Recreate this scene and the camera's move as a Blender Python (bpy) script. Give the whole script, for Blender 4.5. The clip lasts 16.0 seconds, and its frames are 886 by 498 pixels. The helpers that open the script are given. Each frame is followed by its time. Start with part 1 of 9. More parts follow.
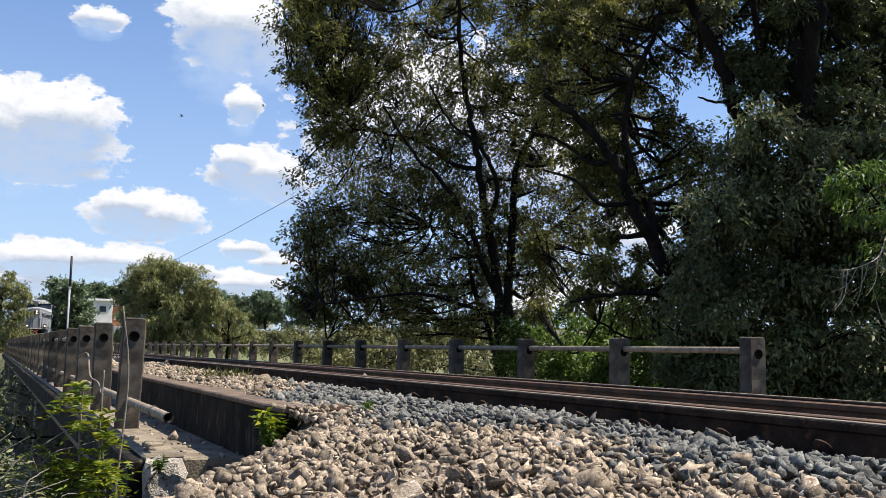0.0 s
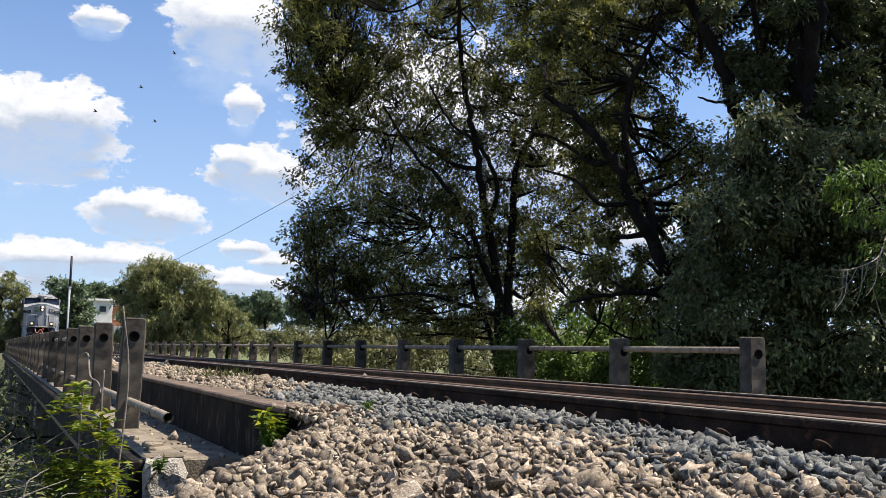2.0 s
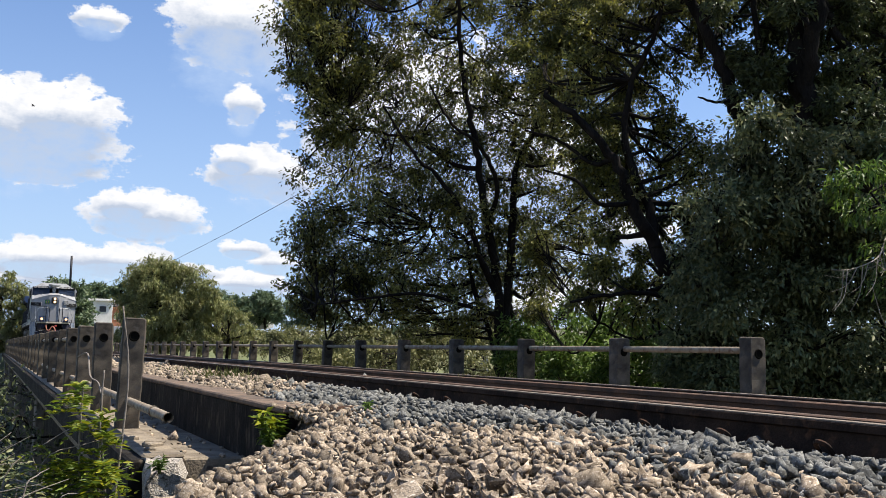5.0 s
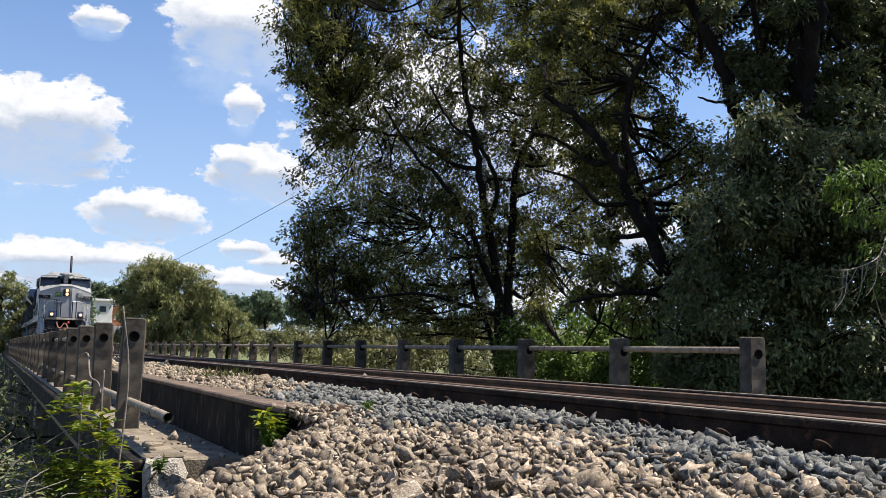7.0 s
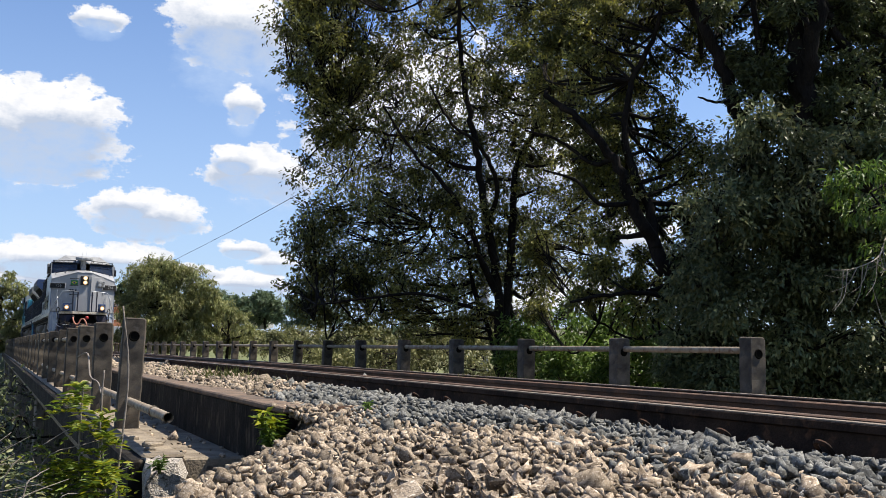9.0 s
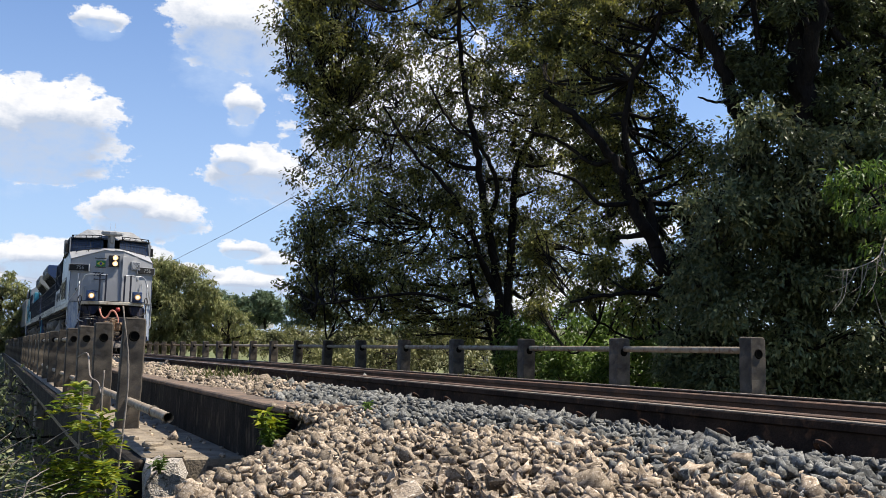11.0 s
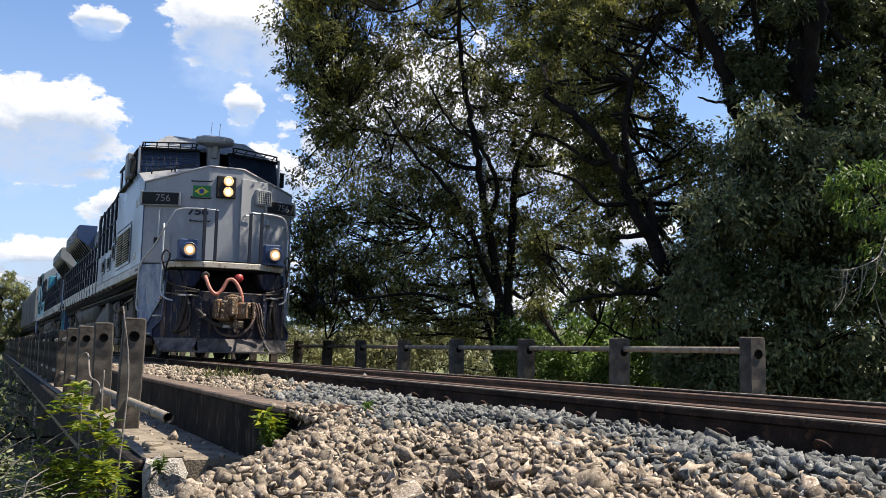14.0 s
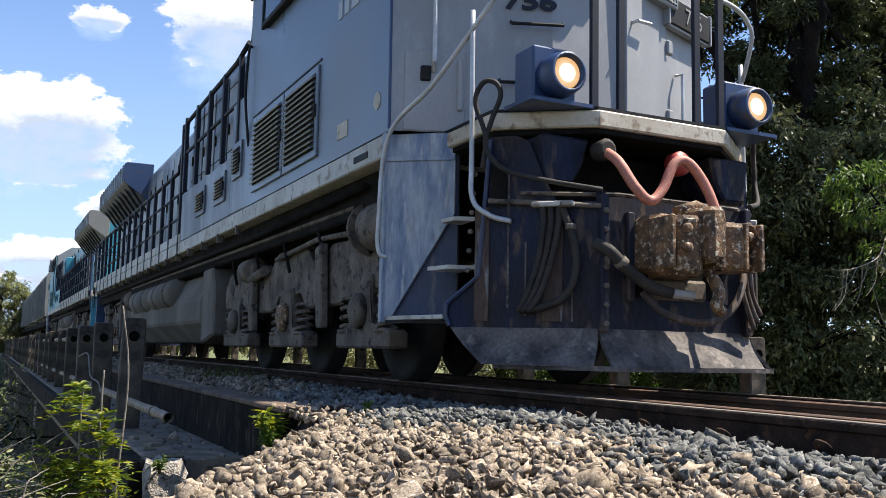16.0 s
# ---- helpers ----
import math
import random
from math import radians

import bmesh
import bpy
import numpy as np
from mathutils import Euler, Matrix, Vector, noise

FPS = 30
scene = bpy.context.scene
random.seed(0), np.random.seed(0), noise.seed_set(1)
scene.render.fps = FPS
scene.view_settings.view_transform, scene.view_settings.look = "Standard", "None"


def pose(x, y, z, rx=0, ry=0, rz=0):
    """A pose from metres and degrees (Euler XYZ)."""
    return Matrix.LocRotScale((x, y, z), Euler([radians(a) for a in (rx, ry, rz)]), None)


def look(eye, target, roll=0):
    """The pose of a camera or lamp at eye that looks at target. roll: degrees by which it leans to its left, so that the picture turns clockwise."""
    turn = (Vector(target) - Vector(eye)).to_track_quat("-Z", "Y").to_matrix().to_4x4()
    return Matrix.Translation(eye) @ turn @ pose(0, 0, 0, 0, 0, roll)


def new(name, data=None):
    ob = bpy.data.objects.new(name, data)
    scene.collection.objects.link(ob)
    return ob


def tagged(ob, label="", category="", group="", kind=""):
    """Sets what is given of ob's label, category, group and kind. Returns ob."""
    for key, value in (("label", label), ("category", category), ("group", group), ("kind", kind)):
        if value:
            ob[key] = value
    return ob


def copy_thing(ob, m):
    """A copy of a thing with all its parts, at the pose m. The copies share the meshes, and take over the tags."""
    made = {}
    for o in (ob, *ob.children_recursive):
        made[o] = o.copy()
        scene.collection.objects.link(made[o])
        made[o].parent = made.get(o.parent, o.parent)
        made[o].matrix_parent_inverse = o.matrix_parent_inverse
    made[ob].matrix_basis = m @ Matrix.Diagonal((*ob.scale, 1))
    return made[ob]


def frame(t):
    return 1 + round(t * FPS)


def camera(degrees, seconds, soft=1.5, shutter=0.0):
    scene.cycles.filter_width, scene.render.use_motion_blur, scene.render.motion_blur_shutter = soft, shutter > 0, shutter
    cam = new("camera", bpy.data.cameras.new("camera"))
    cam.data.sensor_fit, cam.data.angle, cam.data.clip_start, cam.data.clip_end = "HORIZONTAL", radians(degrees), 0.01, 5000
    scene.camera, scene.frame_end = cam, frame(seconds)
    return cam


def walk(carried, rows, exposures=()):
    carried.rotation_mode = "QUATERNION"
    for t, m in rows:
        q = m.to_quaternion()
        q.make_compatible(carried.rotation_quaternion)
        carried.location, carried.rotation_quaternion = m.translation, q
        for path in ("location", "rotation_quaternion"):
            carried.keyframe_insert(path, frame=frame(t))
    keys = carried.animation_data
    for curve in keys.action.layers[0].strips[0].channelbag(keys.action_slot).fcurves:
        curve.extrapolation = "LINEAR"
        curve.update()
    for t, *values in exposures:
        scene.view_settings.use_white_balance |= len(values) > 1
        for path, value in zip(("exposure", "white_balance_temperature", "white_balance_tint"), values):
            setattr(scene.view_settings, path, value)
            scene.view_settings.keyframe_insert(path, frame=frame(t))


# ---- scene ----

from collections import defaultdict

# ---------------------------------------------------------------- camera
EYE = (0.0, 0.0, 0.25)
YAW, PITCH, ROLL = radians(25.968), radians(6.413), 1.196
AIM = (EYE[0] + math.sin(YAW) * math.cos(PITCH), EYE[1] + math.cos(YAW) * math.cos(PITCH), EYE[2] + math.sin(PITCH))
cam = camera(51.42, 16.0, soft=0.7)
# the clip's own exposure opens as the dark locomotive fills the view
walk(cam, [(0.0, look(EYE, AIM, ROLL)), (16.0, look(EYE, AIM, ROLL))],
     [(0.0, 0.96), (12.0, 0.96), (13.5, 1.02), (14.5, 1.12), (15.2, 1.18), (16.0, 1.26)])

TRACK_X = 4.06          # centre line of the track
GAUGE = 1.6


def train_y(t):
    """Distance of the leading locomotive's ditch lights along the track at t seconds."""
    u = 16.0 - t
    return 0.681 * (7.22 + 9.3 * u - 0.0218 * u * u)


# ---------------------------------------------------------------- light
SUN = Vector((0.47, -0.15, 0.87)).normalized()
sun = new("sun", bpy.data.lights.new("sun", "SUN"))
sun.data.energy, sun.data.angle, sun.data.color = 5.0, radians(0.53), (1.0, 0.92, 0.80)
sun.matrix_world = look((30, 10, 40), Vector((30, 10, 40)) - SUN)


# sky with drifting-looking fair weather clouds, drawn by direction
world = bpy.data.worlds.new("sky")
scene.world = world
world.use_nodes = True
WT = world.node_tree
WN, WL = WT.nodes, WT.links


def wmath(op, a, b=None, c=None, clamp=False):
    n = WN.new("ShaderNodeMath")
    n.operation, n.use_clamp = op, clamp
    for k, v in enumerate((a, b, c)):
        if v is None:
            continue
        if isinstance(v, (int, float)):
            n.inputs[k].default_value = v
        else:
            WL.new(v, n.inputs[k])
    return n.outputs[0]


sky = WN.new("ShaderNodeTexSky")
sky.sky_type, sky.sun_disc = "NISHITA", False
sky.sun_elevation, sky.sun_rotation = math.asin(SUN.z), math.atan2(SUN.x, SUN.y)
sky.air_density, sky.dust_density, sky.ozone_density = 1.0, 0.6, 2.0
coord = WN.new("ShaderNodeTexCoord")
sep = WN.new("ShaderNodeSeparateXYZ")
WL.new(coord.outputs["Generated"], sep.inputs[0])
az = wmath("MULTIPLY", wmath("ARCTAN2", sep.outputs[0], sep.outputs[1]), 57.2958)
el = wmath("MULTIPLY", wmath("ARCSINE", sep.outputs[2]), 57.2958)


def wnoise(scale, detail, rough, z=0.0):
    cm = WN.new("ShaderNodeCombineXYZ")
    WL.new(wmath("MULTIPLY", az, 1.0), cm.inputs[0])
    WL.new(wmath("MULTIPLY", el, 1.5), cm.inputs[1])
    cm.inputs[2].default_value = z
    n = WN.new("ShaderNodeTexNoise")
    n.inputs["Scale"].default_value, n.inputs["Detail"].default_value, n.inputs["Roughness"].default_value = scale, detail, rough
    WL.new(cm.outputs[0], n.inputs["Vector"])
    return n.outputs[0]


edge = wmath("SUBTRACT", wnoise(0.62, 8, 0.66), 0.5)
# bearing, height, half width, half height (degrees), weight
CLOUDS_SEEN = [(0.82, 12.51, 5.49, 2.74, 1.0), (2.88, 13.24, 3.41, 2.2, 1.0), (-1.23, 12.72, 3.71, 2.66, 1), (1.5, 11.32, 4.82, 1.75, 0.8), (12.3, 19.79, 3.9, 2.85, 1.0), (14.44, 18.67, 2.26, 1.71, 0.8), (4.55, 18.86, 1.59, 0.68, 0.75), (13.3, 14.91, 1.12, 1.22, 0.85), (14.27, 10.9, 3.19, 1.6, 1.0), (16.02, 10.3, 1.89, 1.29, 1), (12.88, 11.49, 1.49, 0.99, 0.9), (7.76, 7.93, 3.42, 1.52, 1.0), (6.62, 8.35, 1.78, 1.06, 0.9), (9.23, 7.69, 2.18, 0.99, 0.8), (2.81, 4.98, 3.82, 1.22, 0.9), (6.49, 5.02, 3.2, 0.99, 0.8), (13.64, 6.05, 1.49, 0.61, 0.7), (15.71, 5.27, 1.89, 0.68, 0.75), (13.39, 3.97, 3.35, 0.99, 0.9)]
CLOUDS_ROUND = [(1.41, 3.77, 2.74, 0.99, 0.9), (10.05, 4.52, 2.55, 0.53, 0.6), (1.58, 10.05, 4.14, 0.84, 0.6), (34.63, 3.08, 4.8, 2.28, 1.0), (31.78, 11.42, 6.4, 4.18, 1), (24.5, 14.5, 8.0, 5.5, 1.0), (36.34, 7.25, 4.0, 2.28, 0.9), (60, 30, 14, 6, 1), (110, 22, 16, 6, 1), (-60, 25, 14, 6, 1), (-120, 30, 16, 6, 1)]
CLOUDS = CLOUDS_SEEN + CLOUDS_ROUND
body, low, under = None, None, None
for cx, cy, rx, ry, weight in CLOUDS:
    du = wmath("DIVIDE", wmath("SUBTRACT", az, cx), rx)
    dv0 = wmath("DIVIDE", wmath("SUBTRACT", el, cy), ry)
    dv = wmath("MULTIPLY", dv0, wmath("ADD", 1.0, wmath("MULTIPLY", wmath("SIGN", dv0), 0.08)))
    r2 = wmath("ADD", wmath("MULTIPLY", du, du), wmath("MULTIPLY", dv, dv))
    m = wmath("MULTIPLY", wmath("SUBTRACT", 1.0, r2), weight)
    s = wmath("MULTIPLY", wmath("MAXIMUM", wmath("SUBTRACT", 1.35, r2), 0.0), wmath("SUBTRACT", 0.15, dv0))
    dw = wmath("DIVIDE", wmath("ADD", wmath("SUBTRACT", el, cy), 0.8 * ry), 1.5 * ry)
    w = wmath("SUBTRACT", 1.0, wmath("ADD", wmath("MULTIPLY", wmath("MULTIPLY", du, du), 0.7), wmath("MULTIPLY", dw, dw)))
    under = w if under is None else wmath("MAXIMUM", under, w)
    body = m if body is None else wmath("MAXIMUM", body, m)
    low = s if low is None else wmath("MAXIMUM", low, s)
dens = wmath("ADD", wmath("MAXIMUM", body, -1.0), wmath("MULTIPLY", edge, 3.4))
# crisp sunlit tops, soft undersides
alpha = wmath("MULTIPLY", wmath("ADD", dens, wmath("ADD", 0.10, wmath("MULTIPLY", low, 0.25))), wmath("MAXIMUM", wmath("SUBTRACT", 3.2, wmath("MULTIPLY", low, 5.0)), 0.5), clamp=True)
# thin veil and far small clouds, everywhere
veil = wmath("MULTIPLY", wmath("SUBTRACT", wnoise(0.11, 5, 0.6, 7.0), 0.50), 2.2, clamp=True)
trail = wmath("MULTIPLY", wmath("ADD", under, wmath("MULTIPLY", edge, 1.2)), 0.75, clamp=True)
haze = wmath("POWER", wmath("SUBTRACT", 1.0, wmath("MULTIPLY", wmath("MAXIMUM", el, 0.0), 0.033), clamp=True), 1.6)
thin = wmath("SUBTRACT", 1.0, wmath("MULTIPLY", wmath("SUBTRACT", el, 24.0), 0.045, clamp=True))
veil = wmath("MAXIMUM", wmath("MULTIPLY", wmath("MULTIPLY", veil, 0.8), wmath("MAXIMUM", thin, 0.15)), wmath("MAXIMUM", wmath("MULTIPLY", haze, 0.78), wmath("MULTIPLY", trail, 0.85)))
mixv = WN.new("ShaderNodeMix")
mixv.data_type = "RGBA"
WL.new(veil, mixv.inputs[0])
skyblue = WN.new("ShaderNodeMix")
skyblue.data_type, skyblue.blend_type = "RGBA", "MULTIPLY"
skyblue.inputs[0].default_value = 1.0
WL.new(sky.outputs[0], skyblue.inputs[6])
skyblue.inputs[7].default_value = (1.14, 1.40, 1.76, 1)
WL.new(skyblue.outputs[2], mixv.inputs[6])
mixv.inputs[7].default_value = (6.0, 7.5, 10.0, 1)
shade = wmath("MULTIPLY", wmath("ADD", low, wmath("MULTIPLY", edge, 1.0)), 2.2, clamp=True)
ccol = WN.new("ShaderNodeMix")
ccol.data_type = "RGBA"
WL.new(shade, ccol.inputs[0])
ccol.inputs[6].default_value, ccol.inputs[7].default_value = (10.6, 10.6, 10.8, 1), (5.6, 6.4, 7.9, 1)
fin = WN.new("ShaderNodeMix")
fin.data_type = "RGBA"
WL.new(alpha, fin.inputs[0])
WL.new(mixv.outputs[2], fin.inputs[6])
WL.new(ccol.outputs[2], fin.inputs[7])
WL.new(fin.outputs[2], WN["Background"].inputs[0])
WN["Background"].inputs[1].default_value = 0.050

# ---------------------------------------------------------------- materials


def mat(name, c1, c2=None, scale=3.0, fine=45.0, rough=0.7, metal=0.0, bump=0.15, var=0.25, island=0.0, thing=0.0, c3=None, streak=1.0, spec=0.5, cut=(0.35, 0.65)):
    """Two-scale procedural surface: broad patches c1/c2, spots of c3, fine grain and relief."""
    m = bpy.data.materials.new(name)
    m.use_nodes = True
    nt = m.node_tree
    N, L = nt.nodes, nt.links
    p = N["Principled BSDF"]
    tc = N.new("ShaderNodeTexCoord")
    mp = N.new("ShaderNodeMapping")
    mp.inputs["Scale"].default_value = (1, 1, streak)
    L.new(tc.outputs["Object"], mp.inputs[0])

    def noi(sc, det):
        n = N.new("ShaderNodeTexNoise")
        n.inputs["Scale"].default_value, n.inputs["Detail"].default_value = sc, det
        L.new(mp.outputs[0], n.inputs["Vector"])
        return n.outputs[0]

    def ramp(src, a, b, lo=0.0, hi=1.0):
        n = N.new("ShaderNodeMapRange")
        for k, v in zip((1, 2, 3, 4), (a, b, lo, hi)):
            n.inputs[k].default_value = v
        L.new(src, n.inputs[0])
        return n.outputs[0]

    def mix(f, a, b, blend="MIX"):
        n = N.new("ShaderNodeMix")
        n.data_type, n.blend_type = "RGBA", blend
        for s, v in ((0, f), (6, a), (7, b)):
            if isinstance(v, (int, float)):
                n.inputs[s].default_value = v
            elif isinstance(v, tuple):
                n.inputs[s].default_value = (*v, 1)
            else:
                L.new(v, n.inputs[s])
        return n.outputs[2]

    big, small = noi(scale, 5), noi(fine, 3)
    col = mix(ramp(big, *cut), c1, c2 or tuple(0.75 * v for v in c1))
    if c3:
        col = mix(ramp(noi(scale * 2.7, 6), 0.56, 0.66), col, c3)
    g = N.new("ShaderNodeCombineColor")
    val = ramp(small, 0.25, 0.75, 1 - var, 1 + var)
    if island or thing:
        src = N.new("ShaderNodeNewGeometry").outputs["Random Per Island"] if island else N.new("ShaderNodeObjectInfo").outputs["Random"]
        k = island or thing
        mul = N.new("ShaderNodeMath")
        mul.operation = "MULTIPLY"
        L.new(val, mul.inputs[0])
        L.new(ramp(src, 0, 1, 1 - k, 1 + k), mul.inputs[1])
        val = mul.outputs[0]
    for k in range(3):
        L.new(val, g.inputs[k])
    col = mix(1.0, col, g.outputs[0], "MULTIPLY")
    L.new(col, p.inputs["Base Color"])
    L.new(ramp(big, 0.3, 0.7, max(0.02, rough - 0.1), min(1, rough + 0.1)), p.inputs["Roughness"])
    p.inputs["Metallic"].default_value = metal
    p.inputs["Specular IOR Level"].default_value = spec
    if bump:
        b = N.new("ShaderNodeBump")
        b.inputs["Strength"].default_value, b.inputs["Distance"].default_value = bump, 0.02
        L.new(small, b.inputs["Height"])
        L.new(b.outputs[0], p.inputs["Normal"])
    return m


def leafmat(name, c1, c2, c3, pass_light=0.35):
    """Leaves: colour by leaf, half glossy, letting light through."""
    m = bpy.data.materials.new(name)
    m.use_nodes = True
    N, L = m.node_tree.nodes, m.node_tree.links
    p = N["Principled BSDF"]
    geo = N.new("ShaderNodeNewGeometry")
    cr = N.new("ShaderNodeValToRGB")
    cr.color_ramp.elements.new(0.55)
    for k, (pos, c) in enumerate(((0.0, c1), (0.55, c2), (1.0, c3))):
        cr.color_ramp.elements[k].position, cr.color_ramp.elements[k].color = pos, (*c, 1)
    L.new(geo.outputs["Random Per Island"], cr.inputs[0])
    tc = N.new("ShaderNodeTexCoord")
    ns = N.new("ShaderNodeTexNoise")
    ns.inputs["Scale"].default_value = 0.6
    L.new(tc.outputs["Object"], ns.inputs["Vector"])
    hv = N.new("ShaderNodeHueSaturation")
    mr = N.new("ShaderNodeMapRange")
    for k, v in zip((1, 2, 3, 4), (0.3, 0.7, 0.6, 1.35)):
        mr.inputs[k].default_value = v
    L.new(ns.outputs[0], mr.inputs[0])
    L.new(mr.outputs[0], hv.inputs["Value"])
    L.new(cr.outputs[0], hv.inputs["Color"])
    L.new(hv.outputs[0], p.inputs["Base Color"])
    p.inputs["Roughness"].default_value = 0.5
    p.inputs["Specular IOR Level"].default_value = 0.30
    tr = N.new("ShaderNodeBsdfTranslucent")
    L.new(hv.outputs[0], tr.inputs[0])
    ms = N.new("ShaderNodeMixShader")
    ms.inputs[0].default_value = pass_light
    L.new(p.outputs[0], ms.inputs[1])
    L.new(tr.outputs[0], ms.inputs[2])
    L.new(ms.outputs[0], N["Material Output"].inputs[0])
    return m


def glow(name, col, strength):
    m = bpy.data.materials.new(name)
    m.use_nodes = True
    p = m.node_tree.nodes["Principled BSDF"]
    p.inputs["Base Color"].default_value = (0.8, 0.7, 0.5, 1)
    p.inputs["Emission Color"].default_value, p.inputs["Emission Strength"].default_value = (*col, 1), strength
    return m


M_SOIL = mat("soil", (0.09, 0.08, 0.045), (0.05, 0.065, 0.025), 0.35, 12, 0.95, bump=0.4, c3=(0.13, 0.11, 0.07))
M_FIELD = mat("meadow", (0.085, 0.10, 0.03), (0.13, 0.12, 0.05), 0.05, 1.5, 0.95, bump=0.2)
M_CONC = mat("weathered_concrete", (0.20, 0.175, 0.145), (0.10, 0.088, 0.075), 5, 90, 0.92, bump=0.5, c3=(0.045, 0.04, 0.034), var=0.3)
M_POST = mat("post_concrete", (0.108, 0.087, 0.062), (0.022, 0.018, 0.014), 5, 140, 0.92, bump=0.16, c3=(0.05, 0.045, 0.04), var=0.35, thing=0.2)
# black stains and streaks; shade on the walls and beams is in the colour too
M_STAIN_SHADE = mat("stained_shaded_concrete", (0.017, 0.014, 0.011), (0.007, 0.006, 0.005), 5, 60, 0.92, bump=0.4, c3=(0.060, 0.048, 0.035), streak=0.3, spec=0.15)
M_DECK = mat("deck_concrete", (0.23, 0.188, 0.135), (0.12, 0.096, 0.068), 4, 70, 0.95, bump=0.4, c3=(0.10, 0.08, 0.06))
M_LEDGE = mat("rusty_ledge", (0.15, 0.10, 0.065), (0.07, 0.052, 0.04), 6, 80, 0.95, bump=0.5)
M_RAILHEAD = mat("worn_steel", (0.26, 0.21, 0.165), (0.16, 0.125, 0.095), 5, 60, 0.55, metal=0.35, bump=0.05)
M_RUST = mat("rusty_steel", (0.040, 0.024, 0.016), (0.016, 0.011, 0.009), 6, 70, 0.9, bump=0.3, c3=(0.065, 0.034, 0.02), spec=0.15)
M_SLEEPER = mat("sleeper", (0.07, 0.055, 0.042), (0.045, 0.036, 0.03), 6, 60, 0.9, bump=0.4, thing=0.2)
M_PIPE = mat("painted_pipe", (0.28, 0.24, 0.18), (0.18, 0.135, 0.09), 9, 90, 0.7, bump=0.2, c3=(0.12, 0.06, 0.03))
M_BROWN = mat("brown_stone", (0.31, 0.25, 0.185), (0.105, 0.078, 0.054), 55, 300, 0.95, bump=0.22, var=0.4, island=0.5, c3=(0.40, 0.345, 0.28), spec=0.15)
M_GREY = mat("grey_stone", (0.165, 0.163, 0.150), (0.055, 0.054, 0.050), 55, 300, 0.92, bump=0.2, var=0.38, island=0.45, c3=(0.235, 0.235, 0.22), spec=0.15)
M_BROWN1 = mat("brown_stone_loose", (0.31, 0.25, 0.185), (0.105, 0.078, 0.054), 2.6, 14, 0.95, bump=0.3, var=0.2, thing=0.5, c3=(0.40, 0.345, 0.28), spec=0.15)
M_GREY1 = mat("grey_stone_loose", (0.165, 0.163, 0.150), (0.055, 0.054, 0.050), 2.6, 14, 0.92, bump=0.3, var=0.2, thing=0.4, c3=(0.235, 0.235, 0.22), spec=0.15)
# grit darkened so that its colour gives the shade between stones
M_GAP_SHADE = mat("gap_shade_grit", (0.035, 0.029, 0.024), (0.018, 0.016, 0.014), 18, 90, 0.95, bump=0.9, var=0.5)
# bark colour is taken down to near black for the shade under the crowns
M_BARK = mat("shaded_bark", (0.020, 0.016, 0.013), (0.008, 0.007, 0.006), 5, 40, 0.95, bump=0.8, streak=0.3, var=0.4, spec=0.1)
M_TWIG = mat("dry_twig", (0.22, 0.19, 0.155), (0.14, 0.12, 0.10), 9, 60, 0.9, bump=0.3)
L_DARK = leafmat("leaf_dark", (0.036, 0.045, 0.020), (0.064, 0.080, 0.032), (0.125, 0.142, 0.052), 0.30)
L_MID = leafmat("leaf_mid", (0.056, 0.060, 0.020), (0.105, 0.112, 0.030), (0.25, 0.24, 0.05), 0.38)
L_LIGHT = leafmat("leaf_light", (0.05, 0.09, 0.016), (0.085, 0.145, 0.024), (0.15, 0.21, 0.04), 0.4)
L_YELLOW = leafmat("leaf_yellow", (0.07, 0.11, 0.010), (0.13, 0.18, 0.012), (0.30, 0.29, 0.015), 0.42)
L_OLIVE = leafmat("leaf_olive", (0.13, 0.15, 0.050), (0.20, 0.21, 0.075), (0.30, 0.29, 0.115), 0.34)
L_SCRUB = leafmat("leaf_scrub", (0.09, 0.10, 0.036), (0.145, 0.148, 0.058), (0.23, 0.22, 0.095), 0.3)
L_FAR = leafmat("leaf_far", (0.075, 0.115, 0.06), (0.115, 0.155, 0.08), (0.15, 0.19, 0.10), 0.2)
L_UNDER = leafmat("leaf_understory", (0.052, 0.070, 0.032), (0.105, 0.128, 0.056), (0.23, 0.23, 0.10), 0.30)
L_GRASS = leafmat("grass", (0.08, 0.12, 0.025), (0.13, 0.15, 0.04), (0.24, 0.21, 0.09), 0.3)
M_PLASTER = mat("white_plaster", (0.72, 0.70, 0.66), (0.62, 0.60, 0.56), 0.8, 12, 0.9, bump=0.05)
M_GREYWALL = mat("grey_plaster", (0.33, 0.35, 0.38), (0.28, 0.30, 0.33), 0.8, 12, 0.9, bump=0.05)
M_ROOFTILE = mat("clay_tiles", (0.36, 0.15, 0.08), (0.25, 0.11, 0.07), 2, 14, 0.9, bump=0.3)
M_DARKGLASS = mat("window_glass", (0.02, 0.025, 0.03), (0.03, 0.035, 0.04), 2, 20, 0.1, bump=0.0)
M_POLE = mat("pole_grey", (0.32, 0.34, 0.36), (0.24, 0.25, 0.27), 1, 20, 0.8, bump=0.1)
M_HOLE = mat("dark_socket", (0.008, 0.007, 0.006), (0.006, 0.006, 0.005), 9, 60, 1.0, bump=0.0, spec=0.0)
M_BLACKPOLE = mat("pole_black", (0.02, 0.02, 0.025), (0.015, 0.015, 0.02), 1, 20, 0.7, bump=0.1)

# ---------------------------------------------------------------- mesh helpers


